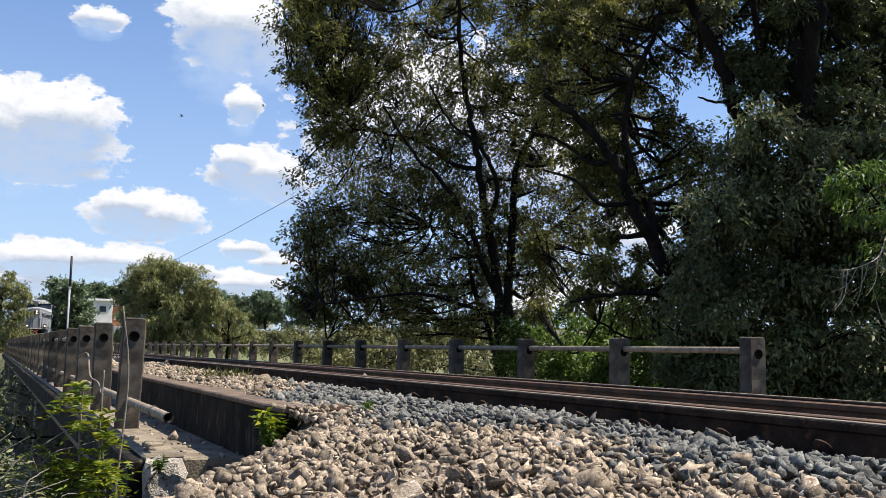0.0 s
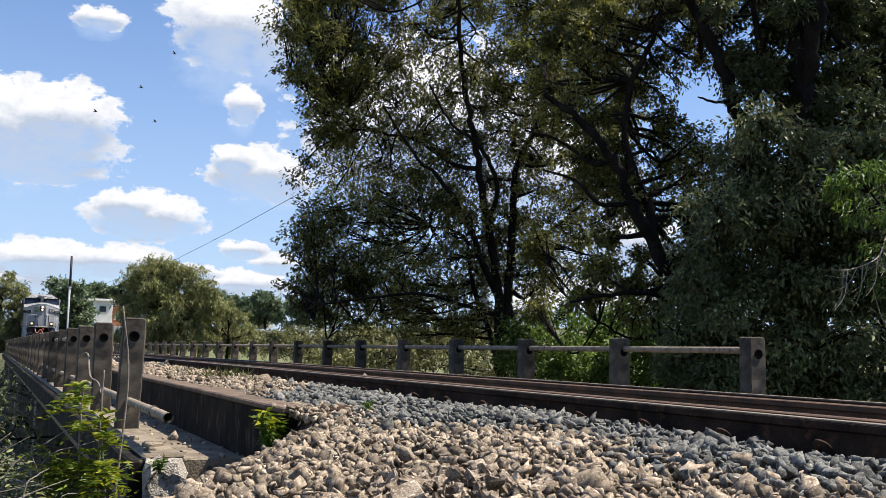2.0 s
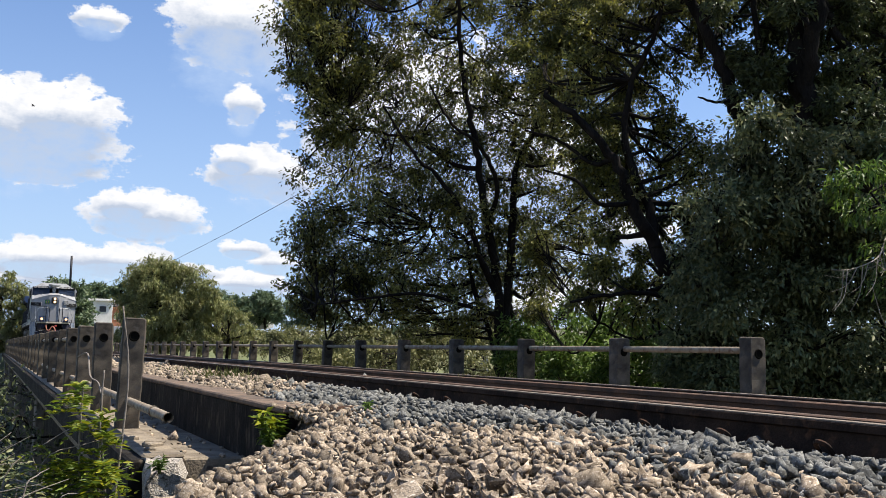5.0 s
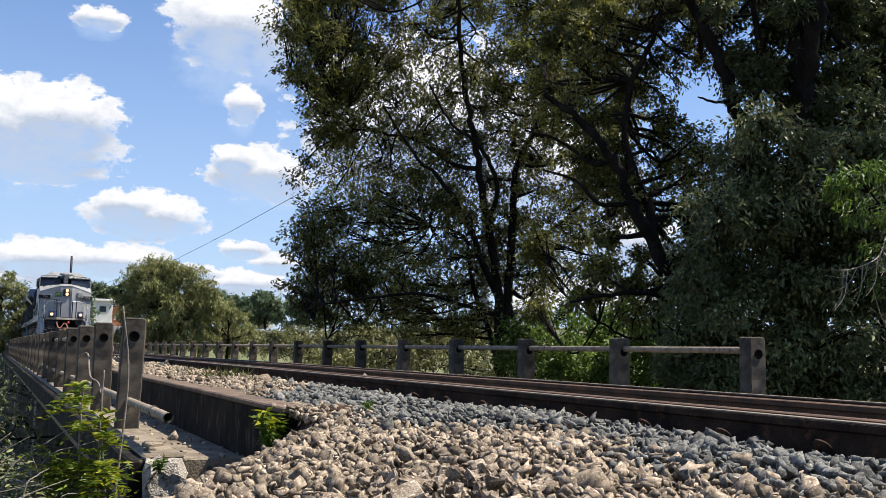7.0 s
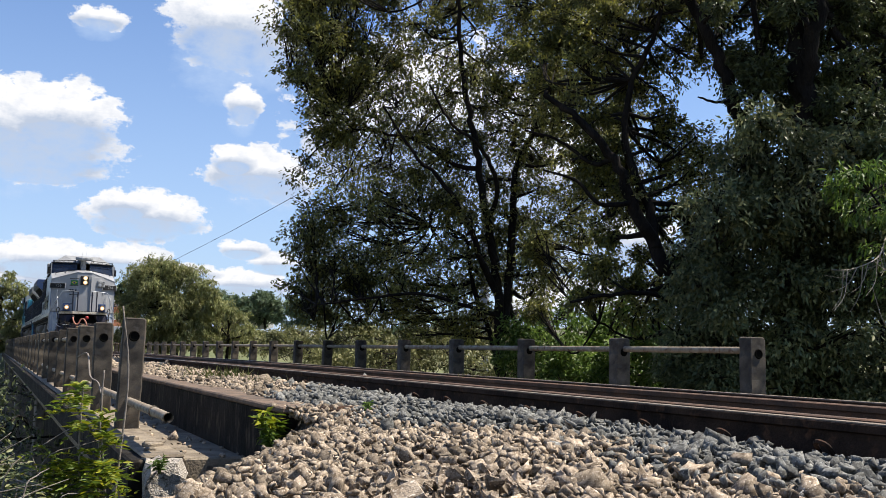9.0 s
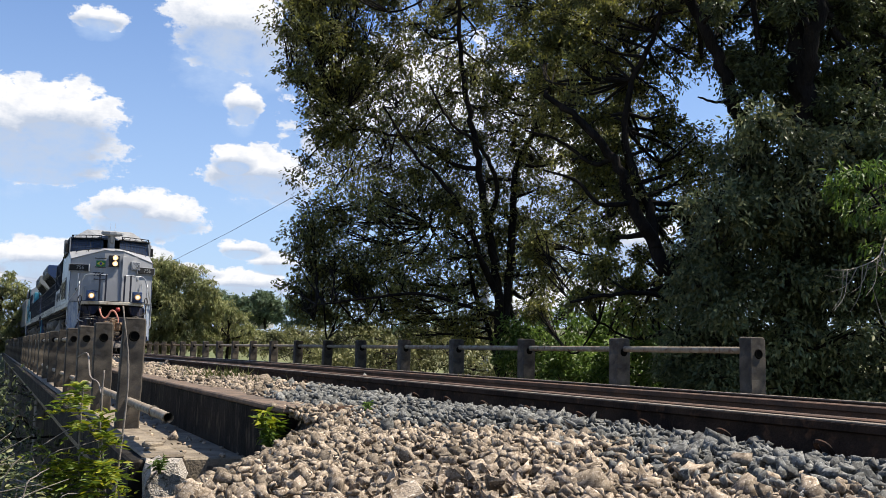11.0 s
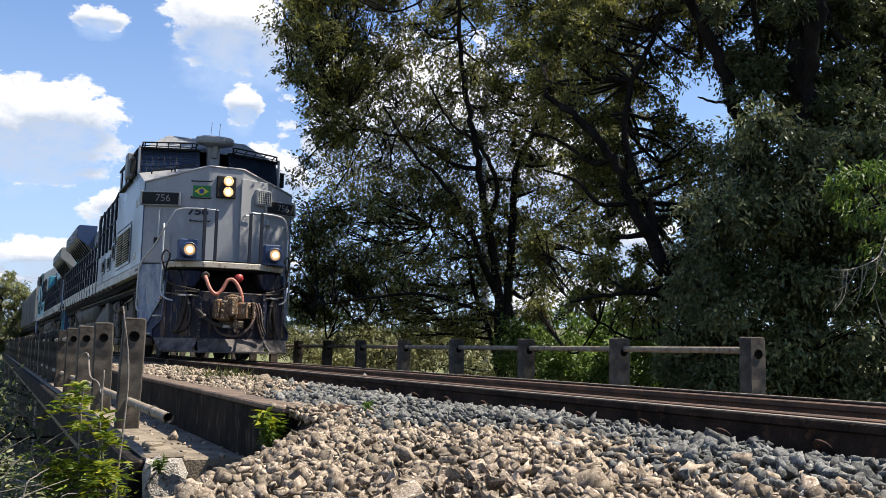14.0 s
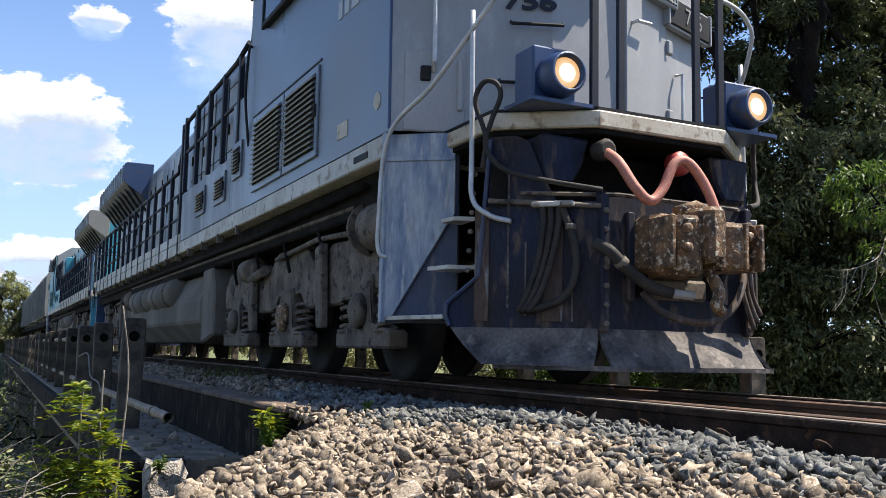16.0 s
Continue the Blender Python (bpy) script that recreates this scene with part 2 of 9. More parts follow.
def part(name, bm, material, parent=None, label=""):
    """Links a bmesh as one mesh object under a thing or a part."""
    me = bpy.data.meshes.new(name)
    bmesh.ops.recalc_face_normals(bm, faces=bm.faces)
    bm.to_mesh(me)
    bm.free()
    me.materials.append(material)
    ob = new(name, me)
    ob.parent = parent
    return tagged(ob, label)


def share(name, me, parent, m):
    ob = new(name, me)
    ob.parent, ob.matrix_basis = parent, m
    return ob


def box(x0, x1, y0, y1, z0, z1, bev=0.0, bm=None, m=None):
    out = bm or bmesh.new()
    t = Matrix.Translation(((x0 + x1) / 2, (y0 + y1) / 2, (z0 + z1) / 2)) @ Matrix.Diagonal((abs(x1 - x0), abs(y1 - y0), abs(z1 - z0), 1))
    r = bmesh.ops.create_cube(out, size=1, matrix=(m @ t) if m else t)
    if bev:
        es = list({e for v in r["verts"] for e in v.link_edges})
        bmesh.ops.bevel(out, geom=es, offset=bev, segments=1, affect="EDGES")
    return out


def prism(poly, a, b, axis="z", bev=0.0, bm=None, m=None):
    """A polygon, given in the two other axes in order, drawn out along axis from a to b."""
    out = bm or bmesh.new()

    def at(p, d):
        v = {"z": (p[0], p[1], d), "y": (p[0], d, p[1]), "x": (d, p[0], p[1])}[axis]
        return m @ Vector(v) if m else Vector(v)
    lo = [out.verts.new(at(p, a)) for p in poly]
    hi = [out.verts.new(at(p, b)) for p in poly]
    n = len(poly)
    fs = [out.faces.new(lo), out.faces.new(hi[::-1])]
    for i in range(n):
        fs.append(out.faces.new((lo[i], hi[i], hi[(i + 1) % n], lo[(i + 1) % n])))
    if bev:
        es = list({e for f in fs for e in f.edges})
        bmesh.ops.bevel(out, geom=es, offset=bev, segments=1, affect="EDGES")
    return out


def tube(pts, r, n=8, bm=None, r1=None, cap=True):
    """A round bar through pts, its radius going from r to r1."""
    out = bm or bmesh.new()
    pts = [Vector(p) for p in pts]
    r1 = r if r1 is None else r1
    rings, side = [], None
    for i, p in enumerate(pts):
        d = (pts[min(i + 1, len(pts) - 1)] - pts[max(i - 1, 0)]).normalized()
        if side is None:
            side = d.orthogonal().normalized()
        side = (side - d * side.dot(d)).normalized()
        up = d.cross(side)
        k = r + (r1 - r) * i / max(1, len(pts) - 1)
        rings.append([out.verts.new(p + (side * math.cos(a) + up * math.sin(a)) * k) for a in (2 * math.pi * j / n for j in range(n))])
    for a, b in zip(rings, rings[1:]):
        for j in range(n):
            f = out.faces.new((a[j], a[(j + 1) % n], b[(j + 1) % n], b[j]))
            f.smooth = n > 6
    if cap:
        out.faces.new(rings[0][::-1])
        out.faces.new(rings[-1])
    return out


def bend(pts, k=5):
    """A smooth line through the given points."""
    pts = [Vector(p) for p in pts]
    if len(pts) < 3:
        return pts
    out = []
    ext = [pts[0] * 2 - pts[1]] + pts + [pts[-1] * 2 - pts[-2]]
    for i in range(1, len(ext) - 2):
        p0, p1, p2, p3 = ext[i - 1:i + 3]
        for j in range(k):
            t = j / k
            out.append(0.5 * (2 * p1 + (p2 - p0) * t + (2 * p0 - 5 * p1 + 4 * p2 - p3) * t * t + (3 * p1 - p0 - 3 * p2 + p3) * t ** 3))
    return out + [pts[-1]]


def lathe(profile, axis, at, n=20, bm=None):
    """Profile of (radius, distance) turned round an axis through at."""
    out = bm or bmesh.new()
    q = Vector(axis).normalized().to_track_quat("Z", "Y").to_matrix()
    rings = []
    for r, d in profile:
        rings.append([out.verts.new(Vector(at) + q @ Vector((max(r, 1e-4) * math.cos(a), max(r, 1e-4) * math.sin(a), d))) for a in (2 * math.pi * j / n for j in range(n))])
    for a, b in zip(rings, rings[1:]):
        for j in range(n):
            out.faces.new((a[j], a[(j + 1) % n], b[(j + 1) % n], b[j])).smooth = True
    out.faces.new(rings[0][::-1])
    out.faces.new(rings[-1])
    return out


def soup(name, verts, faces, material, parent=None, label="", smooth=False):
    """Links numpy vertices and equal-sided faces as one mesh object."""
    me = bpy.data.meshes.new(name)
    faces = np.asarray(faces, np.int32)
    n, k = faces.shape
    me.vertices.add(len(verts))
    me.vertices.foreach_set("co", np.asarray(verts, np.float32).ravel())
    me.loops.add(n * k)
    me.loops.foreach_set("vertex_index", faces.ravel())
    me.polygons.add(n)
    me.polygons.foreach_set("loop_start", np.arange(0, n * k, k, dtype=np.int32))
    if smooth:
        me.polygons.foreach_set("use_smooth", np.ones(n, bool))
    me.update(calc_edges=True)
    me.materials.append(material)
    ob = new(name, me)
    ob.parent = parent
    return tagged(ob, label)


def unit(a):
    return a / np.maximum(np.linalg.norm(a, axis=-1, keepdims=True), 1e-9)


def leaves(name, base, way, length, width, material, rng, parent=None, label="", droop=0.3):
    """One folded four-cornered leaf for each base point, pointing along way."""
    n = len(base)
    way = unit(way + np.array([0, 0, -droop]) + rng.normal(0, 0.35, (n, 3)))
    side = unit(np.cross(way, rng.normal(0, 1, (n, 3)) + np.array([0, 0, 1.6])))
    up = np.cross(side, way)
    ln = (length * rng.uniform(0.6, 1.25, n))[:, None]
    wd = (width * rng.uniform(0.7, 1.2, n))[:, None]
    v = np.stack([base, base + way * ln * 0.45 + side * wd * 0.5 + up * wd * 0.18, base + way * ln - up * ln * 0.1, base + way * ln * 0.45 - side * wd * 0.5 + up * wd * 0.18], 1)
    i = np.arange(n)[:, None] * 4
    f = np.concatenate([i + np.array([[0, 1, 2]]), i + np.array([[0, 2, 3]])], 0)
    return soup(name, v.reshape(-1, 3), f, material, parent, label)

# ---------------------------------------------------------------- ground and bridge
RNG = np.random.default_rng(4)
DECK_Z = -0.53
BRIDGE0, BRIDGE1 = 6.75, 79.0
LEFT_X, RIGHT_X = 1.16, 6.92
STEP_Y = 2.19


def smooth01(a):
    a = np.clip(a, 0, 1)
    return a * a * (3 - 2 * a)


def ground_z(x, y):
    """Height of the land: an embankment under the track at both ends of the bridge, a valley between, rising far ground."""
    x, y = np.asarray(x, float), np.asarray(y, float)
    off = np.abs(x - TRACK_X)
    valley = -4.6 + 2.4 * smooth01((x - 7.5) / 5.0) * (1 - smooth01((y - 34) / 22)) + 0.35 * np.sin(x * 0.31 + 1) * np.sin(y * 0.23)
    far = smooth01((y - 70) / 110) * 6.2 + smooth01((y - 170) / 260) * 6.0 + smooth01((np.abs(x) - 90) / 200) * 8
    land = valley + far
    bank = -0.62 - np.maximum(0, off - 3.2) * 0.62
    near = np.where(y < 30, 1 - smooth01((y - 5.3) / 1.6), smooth01((y - 78) / 4))
    bank_near = np.maximum(bank, land)
    return land * (1 - near) + bank_near * near


def ballast_top(x, y):
    """Height of the ballast surface."""
    x, y = np.asarray(x, float), np.asarray(y, float)
    z = -0.085 - 0.055 * np.maximum(0, 2.75 - x) - 0.05 * smooth01((x - 2.45) / 0.55)
    wave = 0.018 * np.sin(x * 2.3 + 0.7) * np.sin(y * 1.7) + 0.012 * np.sin(x * 5.1 + y * 3.3)
    d = (x - 1.0) * -0.865 + (y - 3.95) * 0.5
    fall = 0.62 * np.maximum(0, d + 0.12)
    fall = np.where(y > 5.9, np.minimum(fall, 0.0) * 0, fall)
    fall = np.where((y > 5.3) & (x > 1.72), 0, fall)
    far_side = 0.16 * np.clip((x - 4.95) / 0.3, 0, 1)
    return z + wave - fall - far_side


xs = np.concatenate([[-900, -500, -300, -200, -130, -90, -60, -40, -28], np.arange(-20, 30.1, 1.0), [34, 40, 50, 65, 85, 110, 150, 220, 320, 500, 900]])
ys = np.concatenate([[-300, -120, -60, -30, -15], np.arange(-8, 90.1, 1.0), np.arange(95, 200, 8), [210, 240, 280, 340, 420, 550, 800, 1300, 2200, 4000]])
gx, gy = np.meshgrid(xs, ys)
gz = ground_z(gx, gy)
nx, ny = len(xs), len(ys)
idx = np.arange(nx * ny).reshape(ny, nx)
quads = np.stack([idx[:-1, :-1], idx[:-1, 1:], idx[1:, 1:], idx[1:, :-1]], -1).reshape(-1, 4)
ground = tagged(soup("ground", np.stack([gx, gy, gz], -1).reshape(-1, 3), quads, M_SOIL, smooth=True), "dark soil and undergrowth sloping into a valley", "ground", kind="structure")
fx = np.linspace(-60, 140, 60)
fy = np.linspace(108, 330, 60)
gx, gy = np.meshgrid(fx, fy)
idx = np.arange(3600).reshape(60, 60)
quads = np.stack([idx[:-1, :-1], idx[:-1, 1:], idx[1:, 1:], idx[1:, :-1]], -1).reshape(-1, 4)
tagged(soup("meadow", np.stack([gx, gy, ground_z(gx, gy) + 0.25], -1).reshape(-1, 3), quads, M_FIELD, smooth=True), "yellow-green grass slope beyond the bridge", "meadow", kind="structure")

bridge = tagged(new("bridge"), "weathered concrete railway bridge with ballast troughs and side walkways", "bridge", kind="structure")
# beam sides carry shade in their colour, copings are plain deck concrete
for name, x0, x1, z0, z1, y0, material in (("deck", 0.98, 7.12, -0.95, DECK_Z, BRIDGE0, M_DECK), ("edge_beam", 0.90, 1.28, -0.80, DECK_Z + 0.01, 6.62, M_STAIN_SHADE), ("edge_beam", 6.84, 7.22, -0.80, DECK_Z + 0.01, 6.3, M_STAIN_SHADE), ("coping", 0.99, 1.27, DECK_Z + 0.01, DECK_Z + 0.04, 6.63, M_DECK), ("coping", 6.85, 7.21, DECK_Z + 0.01, DECK_Z + 0.04, 6.31, M_DECK)):
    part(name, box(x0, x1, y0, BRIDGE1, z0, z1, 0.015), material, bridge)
for sx in (1.3, 6.3):
    part("girder", box(sx, sx + 0.5, 7.6, BRIDGE1 - 1, -2.3, -0.95, 0.02), M_STAIN_SHADE, bridge, "stained concrete girder with the shade below the deck in its colour")
for y in (7.2, 25, 43, 61, 78):
    part("pier", box(1.1, 7.0, y - 0.5, y + 0.5, -7, -0.95, 0.03), M_CONC, bridge)
for x0, x1 in ((1.70, 1.98), (6.14, 6.42)):
    part("ballast_wall", box(x0, x1, 5.75, BRIDGE1, -0.9, -0.155, 0.012), M_STAIN_SHADE, bridge, "black-stained concrete wall holding the ballast, shade in its colour")
    part("wall_ledge", box(x0 - 0.02, x1 + 0.01, 5.72, BRIDGE1, -0.155, -0.115, 0.01), M_LEDGE, bridge, "rusty brown worn ledge")
part("wall_stub", box(1.86, 2.14, 5.5, 5.66, -0.3, -0.10, 0.02), M_RUST, bridge, "rusty steel end piece")
rubble = bmesh.new()
bmesh.ops.create_icosphere(rubble, subdivisions=3, radius=1.0)
for v in rubble.verts:
    c = v.co.copy()
    m = max(abs(c.x), abs(c.y), abs(c.z))
    c = c / m
    c += Vector((noise.noise(c * 2.1), noise.noise(c * 2.1 + Vector((9, 0, 0))), noise.noise(c * 2.1 + Vector((0, 9, 0))))) * 0.25
    v.co = Vector((1.12 + 0.13 * c.x, 6.58 + 0.16 * c.y, -0.72 + 0.20 * c.z))
part("broken_end", rubble, mat("broken_concrete", (0.42, 0.38, 0.33), (0.28, 0.25, 0.21), 14, 90, 0.95, bump=0.9, c3=(0.12, 0.10, 0.08)), bridge, "broken pale concrete end of the edge beam")
for k in range(4):
    a = 0.04 + 0.03 * (k % 3)
    q = box(-a, a, -a * 0.7, a * 0.7, 0, 0.025 + 0.008 * (k % 2), 0.008, m=pose(1.08 + 0.06 * (k % 3), 6.95 + 0.27 * k, DECK_Z + 0.034, 2, 1, 37 * k))
    tagged(part("concrete_chip", q, M_DECK), "flat chip of concrete on the bridge edge", "rubble", "chips on the walkway")


def post_mesh():
    """A tapered concrete rail post with round sockets."""
    bm = bmesh.new()
    h = 1.04
    prism([(-0.105, 0), (0.105, 0), (0.098, h - 0.02), (0.085, h), (-0.085, h), (-0.098, h - 0.02)], -0.085, 0.085, "y", 0.012, bm)
    bmesh.ops.subdivide_edges(bm, edges=[e for e in bm.edges if e.calc_length() > 0.5], cuts=9, use_grid_fill=True)
    for v in bm.verts:
        w = noise.noise(v.co * 7) * 0.010 + noise.noise(v.co * 21) * 0.005
        v.co += v.normal * w if v.normal.length else Vector()
    me = bpy.data.meshes.new("post")
    bmesh.ops.recalc_face_normals(bm, faces=bm.faces)
    bm.to_mesh(me)
    me.materials.append(M_POST)
    return me


def ring_mesh():
    bm = bmesh.new()
    lathe([(0.048, -0.006), (0.048, 0.004), (0.036, 0.005), (0.034, -0.003)], (0, -1, 0), (0, 0, 0), 16, bm)
    me = bpy.data.meshes.new("socket")
    bm.to_mesh(me)
    me.materials.append(M_HOLE)
    return me


def railing(name, x, y0, top, n, label):
    """A row of posts with two pipes through them."""
    root = tagged(new(name), label, "railing", "bridge railings")
    post, sock = post_mesh(), ring_mesh()
    lean = random.Random(8 if x < 3 else 9)
    for i in range(n):
        y = y0 + STEP_Y * i
        p = share("post", post, root, pose(x, y, top - 1.04, lean.uniform(-1.2, 1.2), lean.uniform(-1.3, 1.3), lean.uniform(-4, 4)))
        if i < 14:
            share("socket", sock, p, pose(0.0, -0.094, 0.87))
    return root


left_rail = railing("bridge_railing", LEFT_X, 8.865, 0.508, 32, "weathered concrete post railing with one pipe missing on the walkway edge")
right_rail = railing("bridge_railing", RIGHT_X, 7.02, 0.469, 32, "concrete post railing with upper and lower pipes")
for root, x, z, ya, yb in ((left_rail, LEFT_X, -0.245, 6.72, 80), (left_rail, LEFT_X, 0.335, 8.865 + 3 * STEP_Y, 80), (right_rail, RIGHT_X, 0.335, 7.02, 80), (right_rail, RIGHT_X, -0.245, 7.02, 80)):
    y, k = ya, 0
    while y < yb:
        e = min(yb, y + STEP_Y * 3 + (1.1 if k == 0 else 0))
        bm = tube([(x, y, z), (x, e, z)], 0.036, 12, cap=False)
        tube([(x, y + 0.004, z), (x, e - 0.004, z)], 0.029, 12, bm, cap=False)
        pp = part("pipe", bm, M_PIPE, root, "grey weathered steel pipe")
        part("pipe_collar", tube([(x, e - 0.06, z), (x, e + 0.06, z)], 0.043, 12), M_PIPE, pp)
        y, k = e, k + 1
    if ya < 7:
        part("pipe_collar", tube([(x, 7.35, z), (x, 7.42, z)], 0.043, 12), M_PIPE, root)

# ---------------------------------------------------------------- track
RAIL_SECTION = [(-0.065, -0.172), (0.065, -0.172), (0.065, -0.158), (0.012, -0.14), (0.009, -0.045), (0.034, -0.036), (0.036, -0.006), (0.026, 0.0), (-0.026, 0.0), (-0.036, -0.006), (-0.034, -0.036), (-0.009, -0.045), (-0.012, -0.14), (-0.065, -0.158)]
track = tagged(new("railway_track"), "broad gauge railway track with rusty guard rails on timber sleepers", "railway track", kind="structure")
for sx in (-0.835, 0.835):
    r = part("rail", prism([(p[0] + TRACK_X + sx, p[1] - 0.002) for p in RAIL_SECTION], -30, 260, "y"), M_RUST, track, "rusty brown running rail")
    part("rail_head", box(TRACK_X + sx - 0.030, TRACK_X + sx + 0.030, -30, 260, -0.004, 0.0015), M_RAILHEAD, r, "polished steel running surface")
for sx in (-0.52, 0.52):
    part("guard_rail", prism([(p[0] + TRACK_X + sx, p[1] - 0.006) for p in RAIL_SECTION], -30, 84, "y"), mat("guard_rust", (0.10, 0.048, 0.024), (0.05, 0.030, 0.020), 4, 60, 0.85, bump=0.3), track, "orange-rusty guard rail")
sl = bpy.data.meshes.new("sleeper")
bm = box(-1.4, 1.4, -0.12, 0.12, -0.34, -0.175, 0.012)
bm.to_mesh(sl)
bm.free()
sl.materials.append(M_SLEEPER)
clip = bpy.data.meshes.new("rail_clip")
bm = tube(bend([(-0.05, 0.03, -0.16), (-0.10, 0.03, -0.10), (-0.12, 0.0, -0.085), (-0.10, -0.03, -0.10), (-0.05, -0.03, -0.15)], 3), 0.011, 6)
box(-0.17, 0.17, -0.08, 0.08, -0.176, -0.165, bm=bm)
bm.to_mesh(clip)
bm.free()
clip.materials.append(M_RUST)
for i in range(150):
    y = -3 + 0.58 * i
    s = share("sleeper", sl, track, pose(TRACK_X, y, 0, 0, 0, 0.6 * math.sin(i * 7)))
    if y < 45:
        share("rail_clip", clip, s, pose(-0.835, 0, 0.0))

# ---------------------------------------------------------------- ballast
bx = np.concatenate([[-2.2], np.arange(-2.15, 3.2, 0.12), np.arange(3.3, 7.6, 0.25)])
by = np.concatenate([np.arange(-14.0, -3.0, 0.5), np.arange(-3.0, 9.0, 0.12), np.arange(9.0, 110.0, 0.5)])
gx, gy = np.meshgrid(bx, by)
gz = ballast_top(gx, gy) - 0.055
gz = np.where(np.abs(gx - TRACK_X) < 0.9, -0.215, gz)
mask = ((gy < 5.9) | (np.abs(gx - TRACK_X) < 2.22))
gz = np.maximum(gz, -1.6)
gz[:, 0] = -3.6
gz[0, :] = -3.6
idx = np.arange(gx.size).reshape(gx.shape)
quads = np.stack([idx[:-1, :-1], idx[:-1, 1:], idx[1:, 1:], idx[1:, :-1]], -1)
ok = (mask[:-1, :-1] & mask[:-1, 1:] & mask[1:, 1:] & mask[1:, :-1])
ballast = tagged(soup("ballast_bed", np.stack([gx, gy, gz], -1).reshape(-1, 3), quads[ok], M_GAP_SHADE, smooth=True), "bed of crushed stone ballast, brown old and grey fresh", "ballast", kind="structure")


def stone_shape(seed):
    """A flat, angular broken stone with chipped corners, about 1 across."""
    r = random.Random(seed)
    bm = bmesh.new()
    long, wide, flat = r.uniform(0.50, 0.68), r.uniform(0.36, 0.52), r.uniform(0.17, 0.33)
    for sx in (-1, 1):
        for sy in (-1, 1):
            for sz in (-1, 1):
                k = r.choice((0.35, 0.7, 0.9, 1.0))
                bm.verts.new((sx * long * k * r.uniform(0.7, 1.0), sy * wide * k * r.uniform(0.6, 1.0) + r.uniform(-0.1, 0.1), sz * flat * r.uniform(0.35, 1.0)))
    a = r.uniform(0, 6.28)
    bm.verts.new((long * 1.05 * math.cos(a), wide * 1.05 * math.sin(a), flat * r.uniform(-0.6, 0.6)))
    res = bmesh.ops.convex_hull(bm, input=bm.verts)
    bmesh.ops.delete(bm, geom=[g for g in res["geom_interior"] if isinstance(g, bmesh.types.BMVert)], context="VERTS")
    bmesh.ops.triangulate(bm, faces=bm.faces)
    bm.verts.index_update()
    return np.array([v.co for v in bm.verts]), np.array([[v.index for v in f.verts] for f in bm.faces])


def chipped(sv, sf, seed):
    """The same stone with each face broken into four uneven ones."""
    r = random.Random(seed)
    verts, mids, faces = [Vector(v) for v in sv], {}, []

    def mid_of(a, b):
        key = (min(a, b), max(a, b))
        if key not in mids:
            m = (verts[a] + verts[b]) / 2
            mids[key] = len(verts)
            verts.append(m * r.uniform(0.84, 1.10) + Vector((r.uniform(-0.05, 0.05), r.uniform(-0.05, 0.05), r.uniform(-0.03, 0.03))))
        return mids[key]
    for a, b, c in sf.tolist():
        ab, bc, ca = mid_of(a, b), mid_of(b, c), mid_of(c, a)
        faces += [(a, ab, ca), (ab, b, bc), (ca, bc, c), (ab, bc, ca)]
    return np.array([tuple(v) for v in verts]), np.array(faces)


SHAPES = [stone_shape(s) for s in range(40)]
ROUGH = [chipped(*shape, k) for k, shape in enumerate(SHAPES)]


def spots(x0, x1, y0, y1, pitch):
    a, b = np.meshgrid(np.arange(x0, x1, pitch), np.arange(y0, y1, pitch))
    p = np.stack([a.ravel(), b.ravel()], -1)
    return p + RNG.uniform(-0.5, 0.5, p.shape) * pitch


near = spots(-0.9, 3.13, 1.0, 5.9, 0.0300)
mid = spots(1.9, 3.12, 5.9, 18, 0.040)
far = spots(1.9, 3.10, 18, 48, 0.085)
behind = spots(-2.0, 3.1, -3.0, 1.0, 0.085)
beyond = spots(4.98, 7.6, -1.0, 12, 0.09)
between = spots(3.36, 4.80, 1.0, 30, 0.10)
litter = spots(1.28, 1.69, 6.75, 26, 0.20)
p = np.concatenate([near, mid, far, beyond, between, litter, behind])
size = np.concatenate([np.full(len(near), 0.038), np.full(len(mid), 0.047), np.full(len(far), 0.105), np.full(len(beyond), 0.10), np.full(len(between), 0.10), np.full(len(litter), 0.034), np.full(len(behind), 0.09)])
size = size * np.exp(RNG.normal(0, 0.34, len(p)))
big = RNG.uniform(0, 1, len(p)) < 0.02
size[big] *= 1.25
keep = (p[:, 1] < 6.0) | (np.abs(p[:, 0] - TRACK_X) < 2.2)
loose = (p[:, 1] > 6.6) & (p[:, 0] < 1.75)
keep = (keep & ~((p[:, 1] > 5.45) & (p[:, 0] < 1.68))) | loose
p, size, loose = p[keep], size[keep], loose[keep]
z = ballast_top(p[:, 0], p[:, 1]) + RNG.uniform(-0.046, 0.020, len(p))
z = np.where((p[:, 0] > 3.3) & (p[:, 0] < 4.9), -0.20 + RNG.uniform(-0.02, 0.02, len(p)), z)
z = np.where(loose, DECK_Z + 0.008, z)
line = np.interp(p[:, 1], [0, 1.9, 3.9, 5.2, 6.2, 7.5, 8.6, 10], [2.2, 2.2, 2.25, 1.95, 1.85, 2.15, 2.75, 3.2])
fuzz = 0.16 * np.sin(p[:, 1] * 3.1) + RNG.normal(0, 0.12, len(p))
grey = p[:, 0] + fuzz > line
stone = defaultdict(list)
fore = np.argsort(np.hypot(p[:, 0] - 1.3, p[:, 1] - 2.5))
singles = set(fore[:300].tolist())
single_mesh = {}
for k, (sv, sf) in enumerate(ROUGH):
    for g in (False, True):
        me = bpy.data.meshes.new("stone")
        me.from_pydata(sv.tolist(), [], sf.tolist())
        me.materials.append(M_GREY1 if g else M_BROWN1)
        single_mesh[k, g] = me
